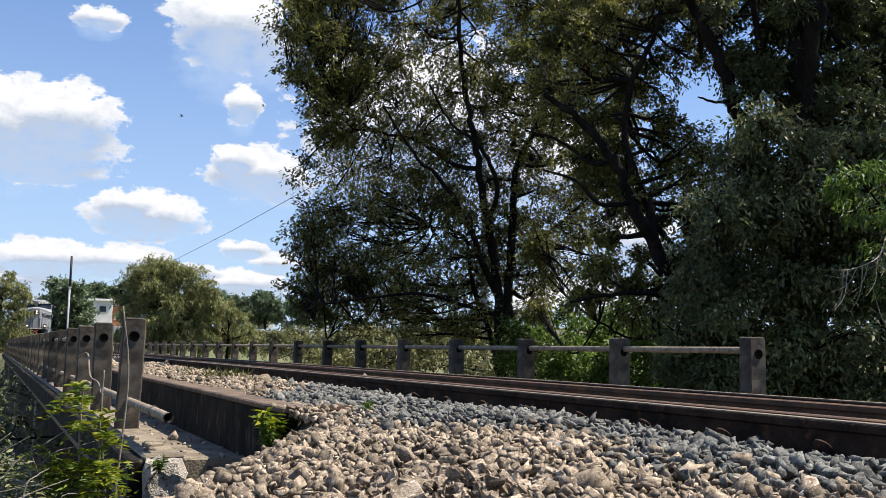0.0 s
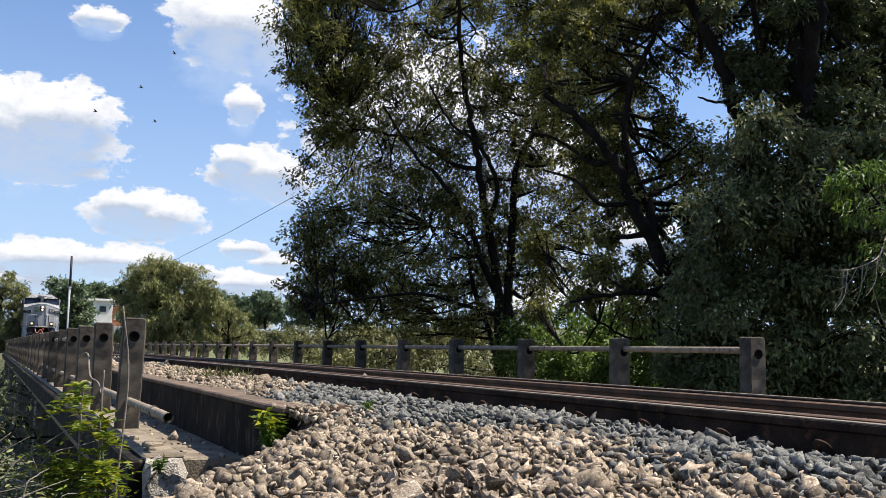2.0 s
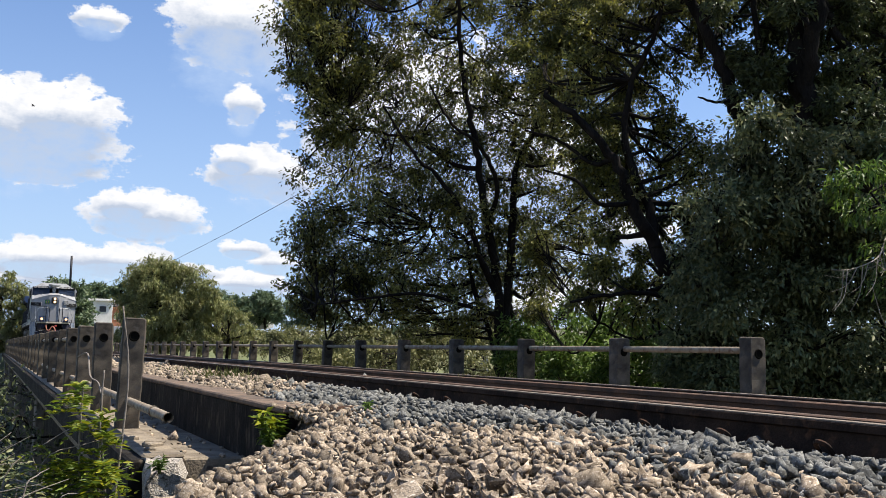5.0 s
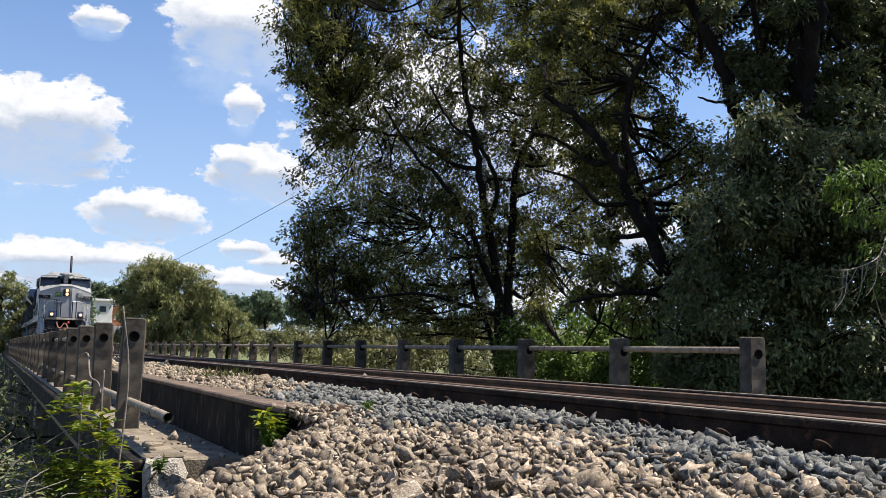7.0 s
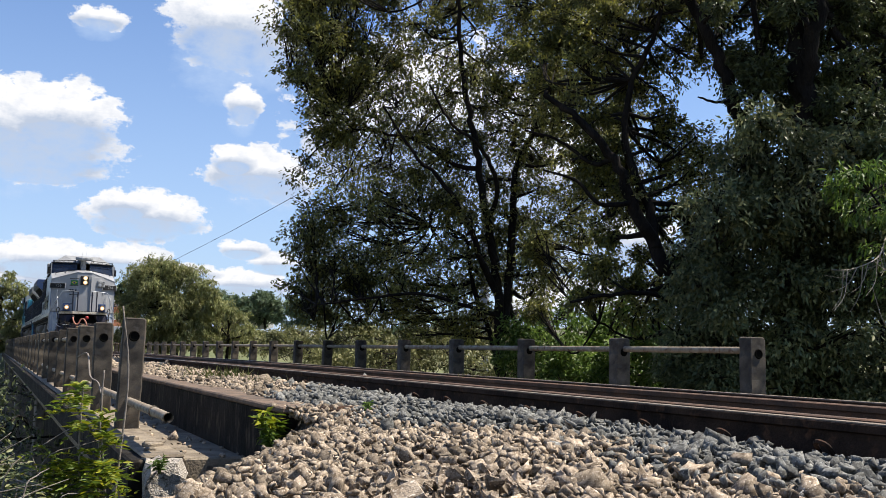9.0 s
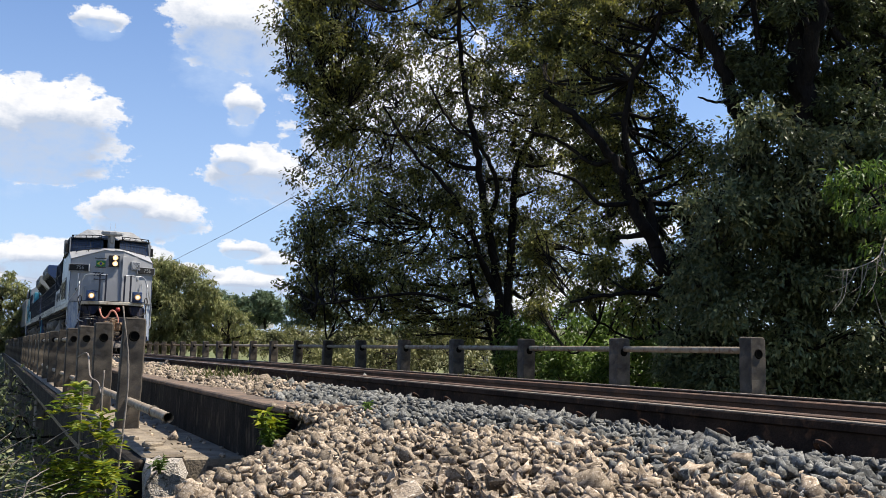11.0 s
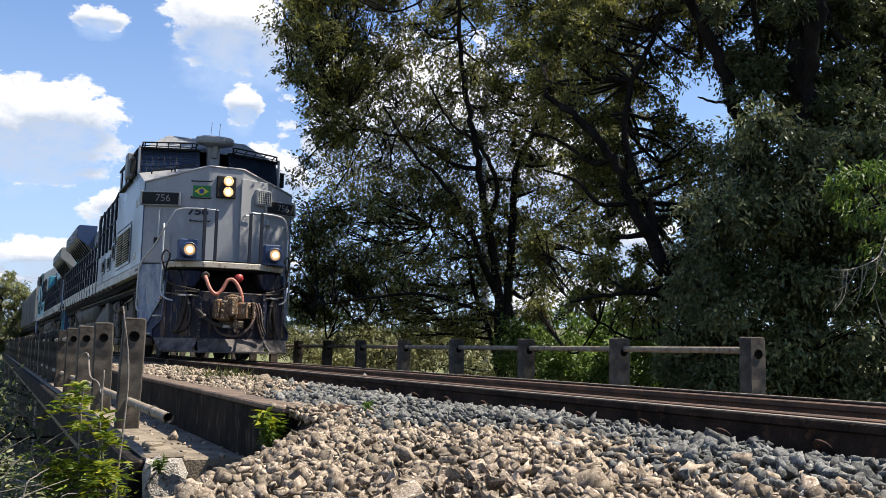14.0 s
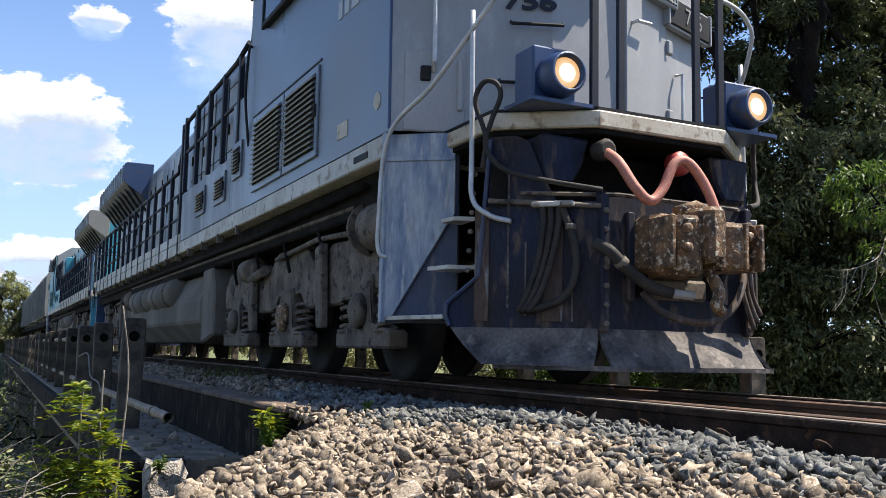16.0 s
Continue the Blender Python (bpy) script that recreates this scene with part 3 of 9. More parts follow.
for i in range(len(p)):
    kind = int(RNG.integers(len(SHAPES)))
    q = Euler((RNG.normal(0, 0.62), RNG.normal(0, 0.62), RNG.uniform(0, 6.28))).to_matrix()
    at = Vector((p[i, 0], p[i, 1], z[i]))
    if i in singles:
        share("stone", single_mesh[kind, bool(grey[i])], ballast, Matrix.Translation(at) @ q.to_4x4() @ Matrix.Scale(size[i], 4))
    else:
        stone[kind + (len(SHAPES) if p[i, 1] < 4.1 and i < len(near) else 0), bool(grey[i])].append((np.array(q) * size[i], np.array(at)))
for g, nm, material, lab in ((False, "brown_stones", M_BROWN, "loose brown ballast stones"), (True, "grey_stones", M_GREY, "fresh grey ballast stones")):
    vs, fs, base = [], [], 0
    for (kind, gg), rows in stone.items():
        if gg != g:
            continue
        sv, sf = (SHAPES + ROUGH)[kind]
        R = np.stack([r for r, _ in rows])
        T = np.stack([t for _, t in rows])
        v = np.einsum("nij,kj->nki", R, sv) + T[:, None]
        f = sf[None] + (np.arange(len(rows)) * len(sv))[:, None, None] + base
        base += v.shape[0] * v.shape[1]
        vs.append(v.reshape(-1, 3))
        fs.append(f.reshape(-1, 3))
    tagged(soup(nm, np.concatenate(vs), np.concatenate(fs), material, ballast, lab), kind="stuff")

# ---------------------------------------------------------------- trees and plants


def tree(name, label, limbs, clumps, leaf, seed, length=0.10, width=0.032, per=260, sprays=26, radius=0.16, category="tree", group="", twig=0.012, fill=0.75, base=None, droop=0.3):
    """A tree: tapered limbs along given lines, boughs from them to every clump of foliage, and leaves in sprays on twigs."""
    rng = np.random.default_rng(seed)
    root = tagged(new(name), label, category, group)
    knots, first = [], True
    for pts, r0, r1 in limbs:
        line = bend(pts, 6)
        line = [q + Vector(rng.normal(0, r0 * 0.16, 3)) for q in line]
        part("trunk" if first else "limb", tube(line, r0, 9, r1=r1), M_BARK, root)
        knots += [(q, r0 + (r1 - r0) * k / len(line)) for k, q in enumerate(line) if first is False or k > len(line) * 0.3]
        first = False
    kp = np.array([k[0] for k in knots])
    boughs = bmesh.new()
    base_pts, ways = [], []
    for cx, cy, cz, r in clumps:
        c = np.array([cx, cy, cz])
        d = np.linalg.norm(kp - c, axis=1) + 0.6 * np.maximum(0, kp[:, 2] - cz)
        k = int(np.argmin(d))
        a = Vector(kp[k])
        rr = min(knots[k][1] * 0.6, 0.05 + 0.012 * d[k])
        cv = Vector(c)
        midp = a.lerp(cv, 0.5) + Vector(rng.normal(0, 0.10, 3)) * (cv - a).length + Vector((0, 0, -0.06 * (cv - a).length))
        line = bend([a, midp, cv], 5)
        tube(line, max(rr, 0.02), 6, boughs, 0.012)
        # sprays of leaves through the clump, thicker towards its outside
        n = max(4, int(sprays * (0.5 + rng.uniform(0, 1)) ))
        dirs = unit(rng.normal(0, 1, (n, 3)) + np.array([0, 0, 0.15]))
        rad = r * rng.uniform(0.25, 1.0, n) ** fill * rng.uniform(0.75, 1.2, n)
        tips = c + dirs * rad[:, None] * np.array([1.1, 1.1, 0.8])
        for j in range(n):
            root_pt = line[int(rng.integers(len(line) // 2, len(line)))]
            if j % 2 == 0:
                tp = Vector(tips[j])
                md = root_pt.lerp(tp, 0.55) + Vector(rng.normal(0, 0.08, 3)) * r
                tube([root_pt, md, tp], twig, 4, boughs, 0.003, cap=False)
        m = max(6, int(per / sprays))
        t = rng.uniform(-0.9, 1.0, (n, m, 1))
        out = unit(dirs + rng.normal(0, 0.35, (n, 3)) + np.array([0, 0, -droop]))[:, None, :]
        pts = tips[:, None, :] + out * t * (r * 0.42) + rng.normal(0, 0.065 * r + 0.02, (n, m, 3))
        base_pts.append(pts.reshape(-1, 3))
        ways.append((out + rng.normal(0, 0.75, (n, m, 3))).reshape(-1, 3))
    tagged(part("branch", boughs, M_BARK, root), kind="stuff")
    tagged(leaves("crown", np.concatenate(base_pts), np.concatenate(ways), length, width, leaf, rng, root, droop=droop), kind="stuff")
    return root


def clumps_in(seed, n, x0, x1, y0, y1, z0, z1, r0, r1):
    """Clumps of foliage scattered through part of a crown."""
    r = random.Random(seed)
    return [(r.uniform(x0, x1), r.uniform(y0, y1), r.uniform(z0, z1), r.uniform(r0, r1)) for _ in range(n)]


C0_0 = [(8.2, 21.3, 4.8, 0.54), (11.4, 19.4, 9.4, 0.48), (12.2, 20.3, 1.3, 0.62), (11.2, 16.5, 4.0, 0.41), (7.7, 18.9, 8.4, 0.37), (8.8, 20.7, 0.9, 0.46), (11.2, 18.9, 6.5, 0.55), (8.8, 20.1, 6.8, 0.50), (11.8, 17.1, 7.8, 0.57), (6.6, 19.7, 6.5, 0.41), (10.4, 17.7, 4.6, 0.39), (11.6, 17.5, 8.9, 0.51), (8.6, 17.3, 2.2, 0.50), (6.0, 20.2, 8.1, 0.34), (8.3, 19.0, 3.5, 0.53), (8.8, 18.3, 6.9, 0.57), (6.3, 18.6, 2.0, 0.49), (10.1, 17.1, 1.9, 0.48), (7.4, 19.5, 7.6, 0.34), (13.5, 17.8, 6.0, 0.46), (9.8, 17.9, 6.8, 0.45), (9.1, 21.5, 2.7, 0.58)]
C0_1 = [(7.2, 19.8, 3.0, 0.40), (8.4, 17.7, 4.7, 0.44), (12.1, 18.7, 2.8, 0.62), (10.0, 19.2, 8.6, 0.43), (7.3, 18.6, 5.6, 0.44), (11.9, 18.6, 6.5, 0.46), (9.9, 19.1, 4.4, 0.49), (10.4, 18.7, 3.0, 0.33), (9.3, 17.7, 1.1, 0.48), (12.1, 17.5, 5.5, 0.36), (7.0, 19.2, 1.3, 0.30), (7.9, 17.3, 7.1, 0.48), (6.2, 19.1, 8.4, 0.57), (9.3, 17.1, 8.7, 0.54), (6.2, 18.9, 5.4, 0.55), (10.4, 16.9, 3.8, 0.43), (7.6, 19.7, 1.8, 0.33), (7.7, 20.5, 9.2, 0.46), (9.9, 19.0, 7.8, 0.51), (9.9, 18.9, 5.3, 0.34), (9.5, 20.4, 9.2, 0.54), (11.3, 18.4, 6.9, 0.48)]
C0_2 = [(7.6, 21.8, 2.7, 0.65), (8.7, 19.8, 1.8, 0.36), (11.1, 17.2, 5.1, 0.33), (10.1, 17.7, 3.3, 0.46), (6.8, 19.4, 7.5, 0.47), (12.1, 16.2, 7.6, 0.44), (11.3, 19.7, 8.2, 0.64), (6.8, 22.0, 7.8, 0.43), (9.0, 17.2, 8.3, 0.50), (8.4, 18.5, 0.6, 0.32), (13.0, 17.0, 7.2, 0.45), (12.9, 18.4, 8.9, 0.34), (7.6, 21.9, 4.3, 0.65), (7.6, 19.5, 8.2, 0.61), (8.9, 18.6, 3.8, 0.51), (8.7, 21.2, 5.2, 0.51), (8.7, 17.5, 1.4, 0.31), (8.9, 20.8, 10.0, 0.59), (8.3, 19.7, 5.7, 0.48), (7.4, 21.8, 4.9, 0.58), (12.3, 17.7, 2.9, 0.33), (7.0, 18.7, 5.1, 0.49)]
C0_3 = [(8.3, 18.2, 4.3, 0.49), (10.0, 19.0, 1.8, 0.45), (8.1, 19.3, 1.4, 0.52), (9.9, 18.5, 5.9, 0.33), (7.4, 18.6, 6.2, 0.42), (11.8, 18.6, 7.7, 0.43), (11.1, 18.6, 5.7, 0.38), (11.6, 15.9, 7.0, 0.50), (9.0, 17.0, 3.1, 0.47), (7.8, 19.2, 3.1, 0.53), (8.5, 20.1, 7.8, 0.53), (6.8, 20.6, 1.1, 0.35), (12.9, 17.7, 5.9, 0.36), (11.7, 18.6, 4.8, 0.35), (10.7, 18.4, 2.8, 0.59), (7.6, 20.7, 6.5, 0.34), (9.1, 18.4, 5.8, 0.37), (10.3, 18.6, 1.0, 0.57), (11.8, 16.2, 6.7, 0.37), (11.6, 16.3, 6.1, 0.37), (8.9, 21.2, 3.7, 0.38), (10.3, 17.6, 4.0, 0.40)]
C0_4 = [(7.3, 20.2, 1.8, 0.47), (8.6, 17.5, 2.8, 0.55), (10.7, 15.9, 6.2, 0.46), (9.9, 16.5, 8.5, 0.45), (7.5, 18.8, 6.9, 0.40), (7.1, 19.4, 8.2, 0.50), (8.7, 17.5, 5.0, 0.37), (11.5, 17.2, 3.4, 0.53), (12.4, 17.8, 4.9, 0.57), (10.7, 19.8, 8.6, 0.36), (10.5, 16.5, 3.1, 0.51), (10.4, 16.4, 2.0, 0.52), (9.9, 19.9, 0.9, 0.39), (9.1, 17.8, 6.5, 0.51), (10.3, 18.8, 5.4, 0.52), (12.6, 19.1, 4.1, 0.39), (11.3, 19.9, 7.1, 0.37), (10.6, 16.5, 7.8, 0.30), (7.2, 19.4, 2.3, 0.46), (7.0, 18.2, 3.3, 0.38), (8.0, 17.4, 8.4, 0.42), (12.1, 19.2, 1.6, 0.46)]
C0_5 = [(7.9, 19.2, 1.9, 0.57), (6.0, 20.7, 6.8, 0.42), (10.0, 19.3, 2.8, 0.47), (8.8, 19.7, 3.1, 0.45), (12.4, 18.9, 7.1, 0.56), (9.1, 18.5, 4.6, 0.48), (6.6, 20.5, 7.8, 0.51), (8.9, 16.5, 7.8, 0.45), (7.5, 22.3, 1.9, 0.48), (12.7, 18.9, 6.5, 0.41), (11.5, 16.1, 4.1, 0.45), (7.0, 21.8, 1.9, 0.43), (11.2, 18.5, 7.8, 0.48), (7.8, 18.5, 7.6, 0.39), (9.4, 20.1, 1.9, 0.33), (10.2, 17.6, 6.8, 0.56), (6.9, 20.9, 7.6, 0.41), (9.1, 19.3, 6.1, 0.35), (8.1, 20.5, 2.7, 0.44), (8.5, 18.1, 3.3, 0.39), (9.3, 20.5, 6.6, 0.37), (10.2, 18.5, 6.2, 0.52)]
C0_6 = [(10.6, 17.6, 8.3, 0.49), (12.0, 17.8, 8.4, 0.42), (8.3, 18.5, 3.8, 0.56), (8.9, 18.2, 8.0, 0.35), (11.3, 18.4, 2.7, 0.42), (9.9, 17.4, 5.5, 0.38), (11.1, 20.1, 2.1, 0.58), (7.9, 21.2, 4.1, 0.57), (11.0, 17.4, 8.8, 0.56), (13.7, 17.9, 6.4, 0.64), (5.6, 20.1, 7.4, 0.50), (11.5, 19.0, 8.4, 0.56), (11.7, 19.5, 2.5, 0.55), (10.2, 17.8, 8.3, 0.55), (10.7, 16.9, 7.4, 0.55), (11.0, 18.2, 3.2, 0.46), (6.7, 21.5, 9.0, 0.37), (12.9, 18.9, 2.3, 0.50), (9.7, 20.0, 4.3, 0.45), (10.5, 19.0, 4.2, 0.49), (7.0, 18.6, 6.4, 0.38), (10.2, 16.4, 5.3, 0.47)]
C0_7 = [(7.5, 21.1, 7.8, 0.39), (7.0, 19.8, 4.8, 0.53), (12.3, 19.4, 7.2, 0.40), (8.7, 20.7, 4.6, 0.51), (6.5, 18.6, 8.4, 0.45), (11.4, 16.0, 4.3, 0.35), (10.7, 18.3, 8.1, 0.49), (8.5, 18.0, 7.4, 0.34), (6.6, 20.1, 3.4, 0.55), (11.3, 17.0, 9.1, 0.50), (9.6, 20.8, 1.3, 0.55), (9.2, 18.5, 8.6, 0.47), (13.3, 17.5, 7.0, 0.56), (9.5, 17.3, 3.3, 0.49), (11.0, 17.9, 6.5, 0.42), (7.5, 17.8, 5.6, 0.51), (8.5, 18.6, 2.4, 0.49), (8.9, 19.1, 7.3, 0.39), (10.6, 15.9, 7.0, 0.46), (9.7, 20.0, 2.0, 0.50), (8.3, 18.7, 5.1, 0.31), (9.7, 18.1, 2.1, 0.51)]
C0_8 = [(11.6, 15.7, 4.9, 0.38), (6.8, 18.9, 5.2, 0.51), (10.6, 19.0, 9.4, 0.46), (6.2, 21.5, 9.0, 0.52), (6.6, 20.1, 2.8, 0.34), (11.8, 17.4, 3.1, 0.42), (9.0, 21.1, 3.0, 0.60), (10.2, 20.3, 3.8, 0.43), (8.7, 18.9, 5.3, 0.41), (8.2, 20.2, 5.3, 0.54), (6.1, 20.8, 7.7, 0.45), (6.7, 20.0, 5.4, 0.37), (11.1, 18.3, 4.8, 0.42), (10.6, 16.1, 4.4, 0.30), (8.5, 17.5, 5.9, 0.36), (8.2, 19.7, 7.1, 0.33), (12.8, 18.8, 7.0, 0.46), (9.1, 20.8, 2.4, 0.61), (7.9, 20.6, 1.0, 0.53), (12.6, 16.5, 6.3, 0.44), (12.0, 16.3, 5.8, 0.43), (5.7, 18.0, 8.2, 0.50)]
C0_9 = [(9.1, 17.2, 6.2, 0.53), (9.5, 21.0, 5.5, 0.50), (8.7, 20.1, 7.5, 0.36), (7.6, 21.7, 6.8, 0.64), (11.7, 20.2, 3.5, 0.62), (9.3, 21.7, 1.6, 0.45), (7.7, 17.9, 1.8, 0.43), (11.4, 18.2, 5.6, 0.51), (9.7, 16.3, 6.6, 0.29), (7.5, 18.6, 3.5, 0.47), (9.8, 19.0, 5.7, 0.54), (7.0, 20.2, 8.5, 0.42), (9.8, 18.8, 4.9, 0.52), (8.7, 17.3, 3.0, 0.46), (10.9, 17.5, 1.8, 0.38), (10.6, 16.1, 7.9, 0.40), (8.1, 19.8, 2.7, 0.46), (12.0, 17.4, 3.8, 0.38), (8.5, 19.1, 4.2, 0.32), (6.8, 19.8, 3.0, 0.33), (11.7, 17.6, 5.6, 0.55), (5.3, 19.1, 7.5, 0.57)]
C0_10 = [(8.6, 17.4, 3.5, 0.38), (7.7, 18.6, 1.2, 0.44), (9.8, 18.0, 2.4, 0.40), (10.2, 18.4, 6.4, 0.35), (8.0, 20.0, 2.3, 0.46), (7.7, 20.1, 1.5, 0.44), (10.7, 19.1, 7.6, 0.34), (7.5, 19.1, 3.9, 0.44), (8.8, 20.8, 4.0, 0.44), (9.5, 18.1, 0.7, 0.37), (11.3, 18.3, 7.3, 0.57), (9.9, 17.0, 4.8, 0.50), (7.4, 20.8, 1.1, 0.45), (12.8, 17.6, 8.4, 0.43), (8.8, 19.6, 1.3, 0.53)]
tree('tall_tree', 'slender multi-stemmed tree with a loose dark green crown beside the track', [
    ([(10.01, 17.51, -0.65), (9.90, 17.41, 0.57), (9.76, 17.33, 1.78), (9.48, 17.31, 2.99), (9.24, 17.28, 4.20), (8.96, 17.26, 5.41), (8.71, 17.22, 6.74), (8.48, 17.11, 8.56)], 0.125, 0.04),
    ([(9.95, 17.38, 0.69), (10.09, 17.34, 2.17), (10.17, 17.39, 3.31), (10.22, 17.33, 4.44), (10.66, 17.11, 5.41), (10.87, 16.75, 6.58), (10.93, 16.53, 8.07)], 0.11, 0.03),
    ([(9.78, 17.35, 1.54), (9.26, 17.18, 2.23), (8.96, 17.03, 2.80), (8.37, 17.09, 3.71), (7.61, 17.16, 4.36), (6.94, 17.15, 5.23)], 0.085, 0.02),
    ([(9.48, 17.31, 2.99), (9.38, 16.71, 3.75), (8.86, 16.53, 4.51), (8.22, 16.57, 4.91), (7.66, 16.52, 5.65)], 0.06, 0.02),
    ([(9.24, 17.28, 4.20), (8.97, 18.05, 4.43), (8.38, 18.61, 4.99), (7.48, 19.13, 5.24), (6.82, 19.60, 5.79)], 0.06, 0.015),
    ([(9.85, 17.37, 1.05), (8.91, 17.25, 1.25), (7.91, 17.38, 1.45), (6.79, 17.71, 1.30), (5.94, 18.04, 1.16)], 0.05, 0.015),
    ([(10.14, 17.39, 2.55), (10.73, 17.06, 2.81), (11.41, 16.76, 3.46), (11.89, 16.58, 3.98)], 0.05, 0.015),
    ([(10.01, 17.50, -0.52), (9.88, 17.76, 0.57), (9.45, 17.92, 1.80), (9.31, 18.09, 2.81), (8.70, 18.58, 3.07)], 0.07, 0.02),
], C0_0 + C0_1 + C0_2 + C0_3 + C0_4 + C0_5 + C0_6 + C0_7 + C0_8 + C0_9 + C0_10 + clumps_in(7, 26, 5.7, 8.0, 18.3, 20.5, 6.0, 9.2, 0.3, 0.5) + clumps_in(8, 18, 5.9, 7.4, 18.3, 20.2, 1.0, 5.6, 0.3, 0.45), L_MID, 11, length=0.104, width=0.047, per=500, sprays=30, fill=0.5, group='trees beside the bridge')

C1_0 = [(10.0, 12.3, 2.5, 0.21), (10.6, 13.0, 6.6, 0.35), (9.4, 13.1, 5.2, 0.40), (10.1, 13.8, 3.7, 0.28), (11.3, 14.0, 1.6, 0.32), (8.5, 13.2, 6.1, 0.32), (9.3, 14.4, 4.7, 0.47), (12.2, 13.1, 3.5, 0.42), (10.6, 12.9, 3.6, 0.23), (9.8, 13.5, 1.9, 0.34), (9.9, 12.0, 4.3, 0.21), (9.5, 13.3, 6.1, 0.36), (9.3, 12.7, 6.8, 0.40), (11.8, 13.4, 3.4, 0.39), (10.2, 12.7, 5.5, 0.28), (11.0, 12.7, 2.0, 0.35), (9.1, 14.5, 5.9, 0.35), (11.6, 13.0, 6.3, 0.25), (11.1, 12.6, 6.9, 0.41), (9.9, 11.7, 6.5, 0.30), (10.7, 13.3, 4.3, 0.24), (9.4, 13.7, 5.0, 0.39)]
C1_1 = [(10.8, 11.6, 2.8, 0.25), (10.4, 12.8, 5.0, 0.41), (9.4, 12.3, 1.5, 0.30), (9.5, 13.8, 4.3, 0.39), (8.7, 12.7, 6.4, 0.31), (8.7, 13.0, 5.5, 0.33), (9.3, 13.0, 6.8, 0.26), (9.3, 14.5, 5.5, 0.41), (8.7, 12.3, 4.1, 0.26), (11.7, 13.6, 4.0, 0.40), (10.6, 12.4, 2.8, 0.24), (11.9, 13.3, 1.4, 0.45), (9.9, 13.2, 4.5, 0.23), (11.0, 11.7, 1.9, 0.29), (11.2, 12.7, 4.2, 0.34), (10.2, 13.3, 2.8, 0.31), (11.3, 13.4, 5.6, 0.46), (11.0, 13.1, 2.0, 0.43), (9.6, 13.1, 6.6, 0.24), (9.3, 12.4, 3.7, 0.25), (9.9, 12.3, 3.0, 0.23), (10.1, 12.4, 1.1, 0.22)]
C1_2 = [(10.1, 13.8, 3.0, 0.40), (9.8, 12.8, 4.9, 0.23), (10.3, 11.7, 6.9, 0.22), (10.1, 12.9, 6.9, 0.32), (11.9, 13.9, 1.8, 0.34), (10.6, 13.9, 5.8, 0.44), (9.1, 12.5, 2.2, 0.23), (9.3, 13.4, 3.6, 0.31), (9.3, 14.8, 5.1, 0.47), (10.3, 13.0, 2.0, 0.27), (9.7, 13.1, 3.2, 0.41), (10.3, 12.1, 3.2, 0.34), (10.0, 11.2, 5.9, 0.26), (10.4, 12.6, 6.1, 0.25), (11.0, 12.1, 3.7, 0.27), (10.7, 12.0, 3.4, 0.37), (10.6, 11.5, 2.1, 0.25), (10.6, 13.8, 7.0, 0.37), (9.7, 12.9, 5.9, 0.35), (10.1, 14.3, 2.7, 0.38), (11.0, 12.3, 1.5, 0.28), (10.2, 12.0, 7.0, 0.36)]
C1_3 = [(11.7, 13.5, 2.5, 0.46), (11.3, 13.2, 4.2, 0.37), (11.2, 12.9, 6.8, 0.42), (8.6, 13.3, 5.7, 0.22), (12.1, 13.1, 1.7, 0.39), (9.2, 12.8, 5.5, 0.40), (8.7, 11.9, 5.8, 0.23), (10.1, 12.8, 6.1, 0.24), (9.4, 11.6, 6.1, 0.33), (8.5, 12.3, 5.0, 0.40), (10.6, 12.7, 4.3, 0.30), (9.2, 12.1, 2.9, 0.35), (9.5, 14.2, 5.4, 0.38), (9.2, 12.8, 3.2, 0.31), (10.8, 13.9, 3.8, 0.36), (8.8, 12.5, 3.7, 0.21), (10.8, 12.4, 5.6, 0.38), (11.0, 12.4, 1.9, 0.27), (10.8, 12.2, 2.5, 0.22), (8.6, 12.5, 5.6, 0.23), (8.9, 12.5, 3.5, 0.34), (8.2, 12.3, 4.3, 0.33)]
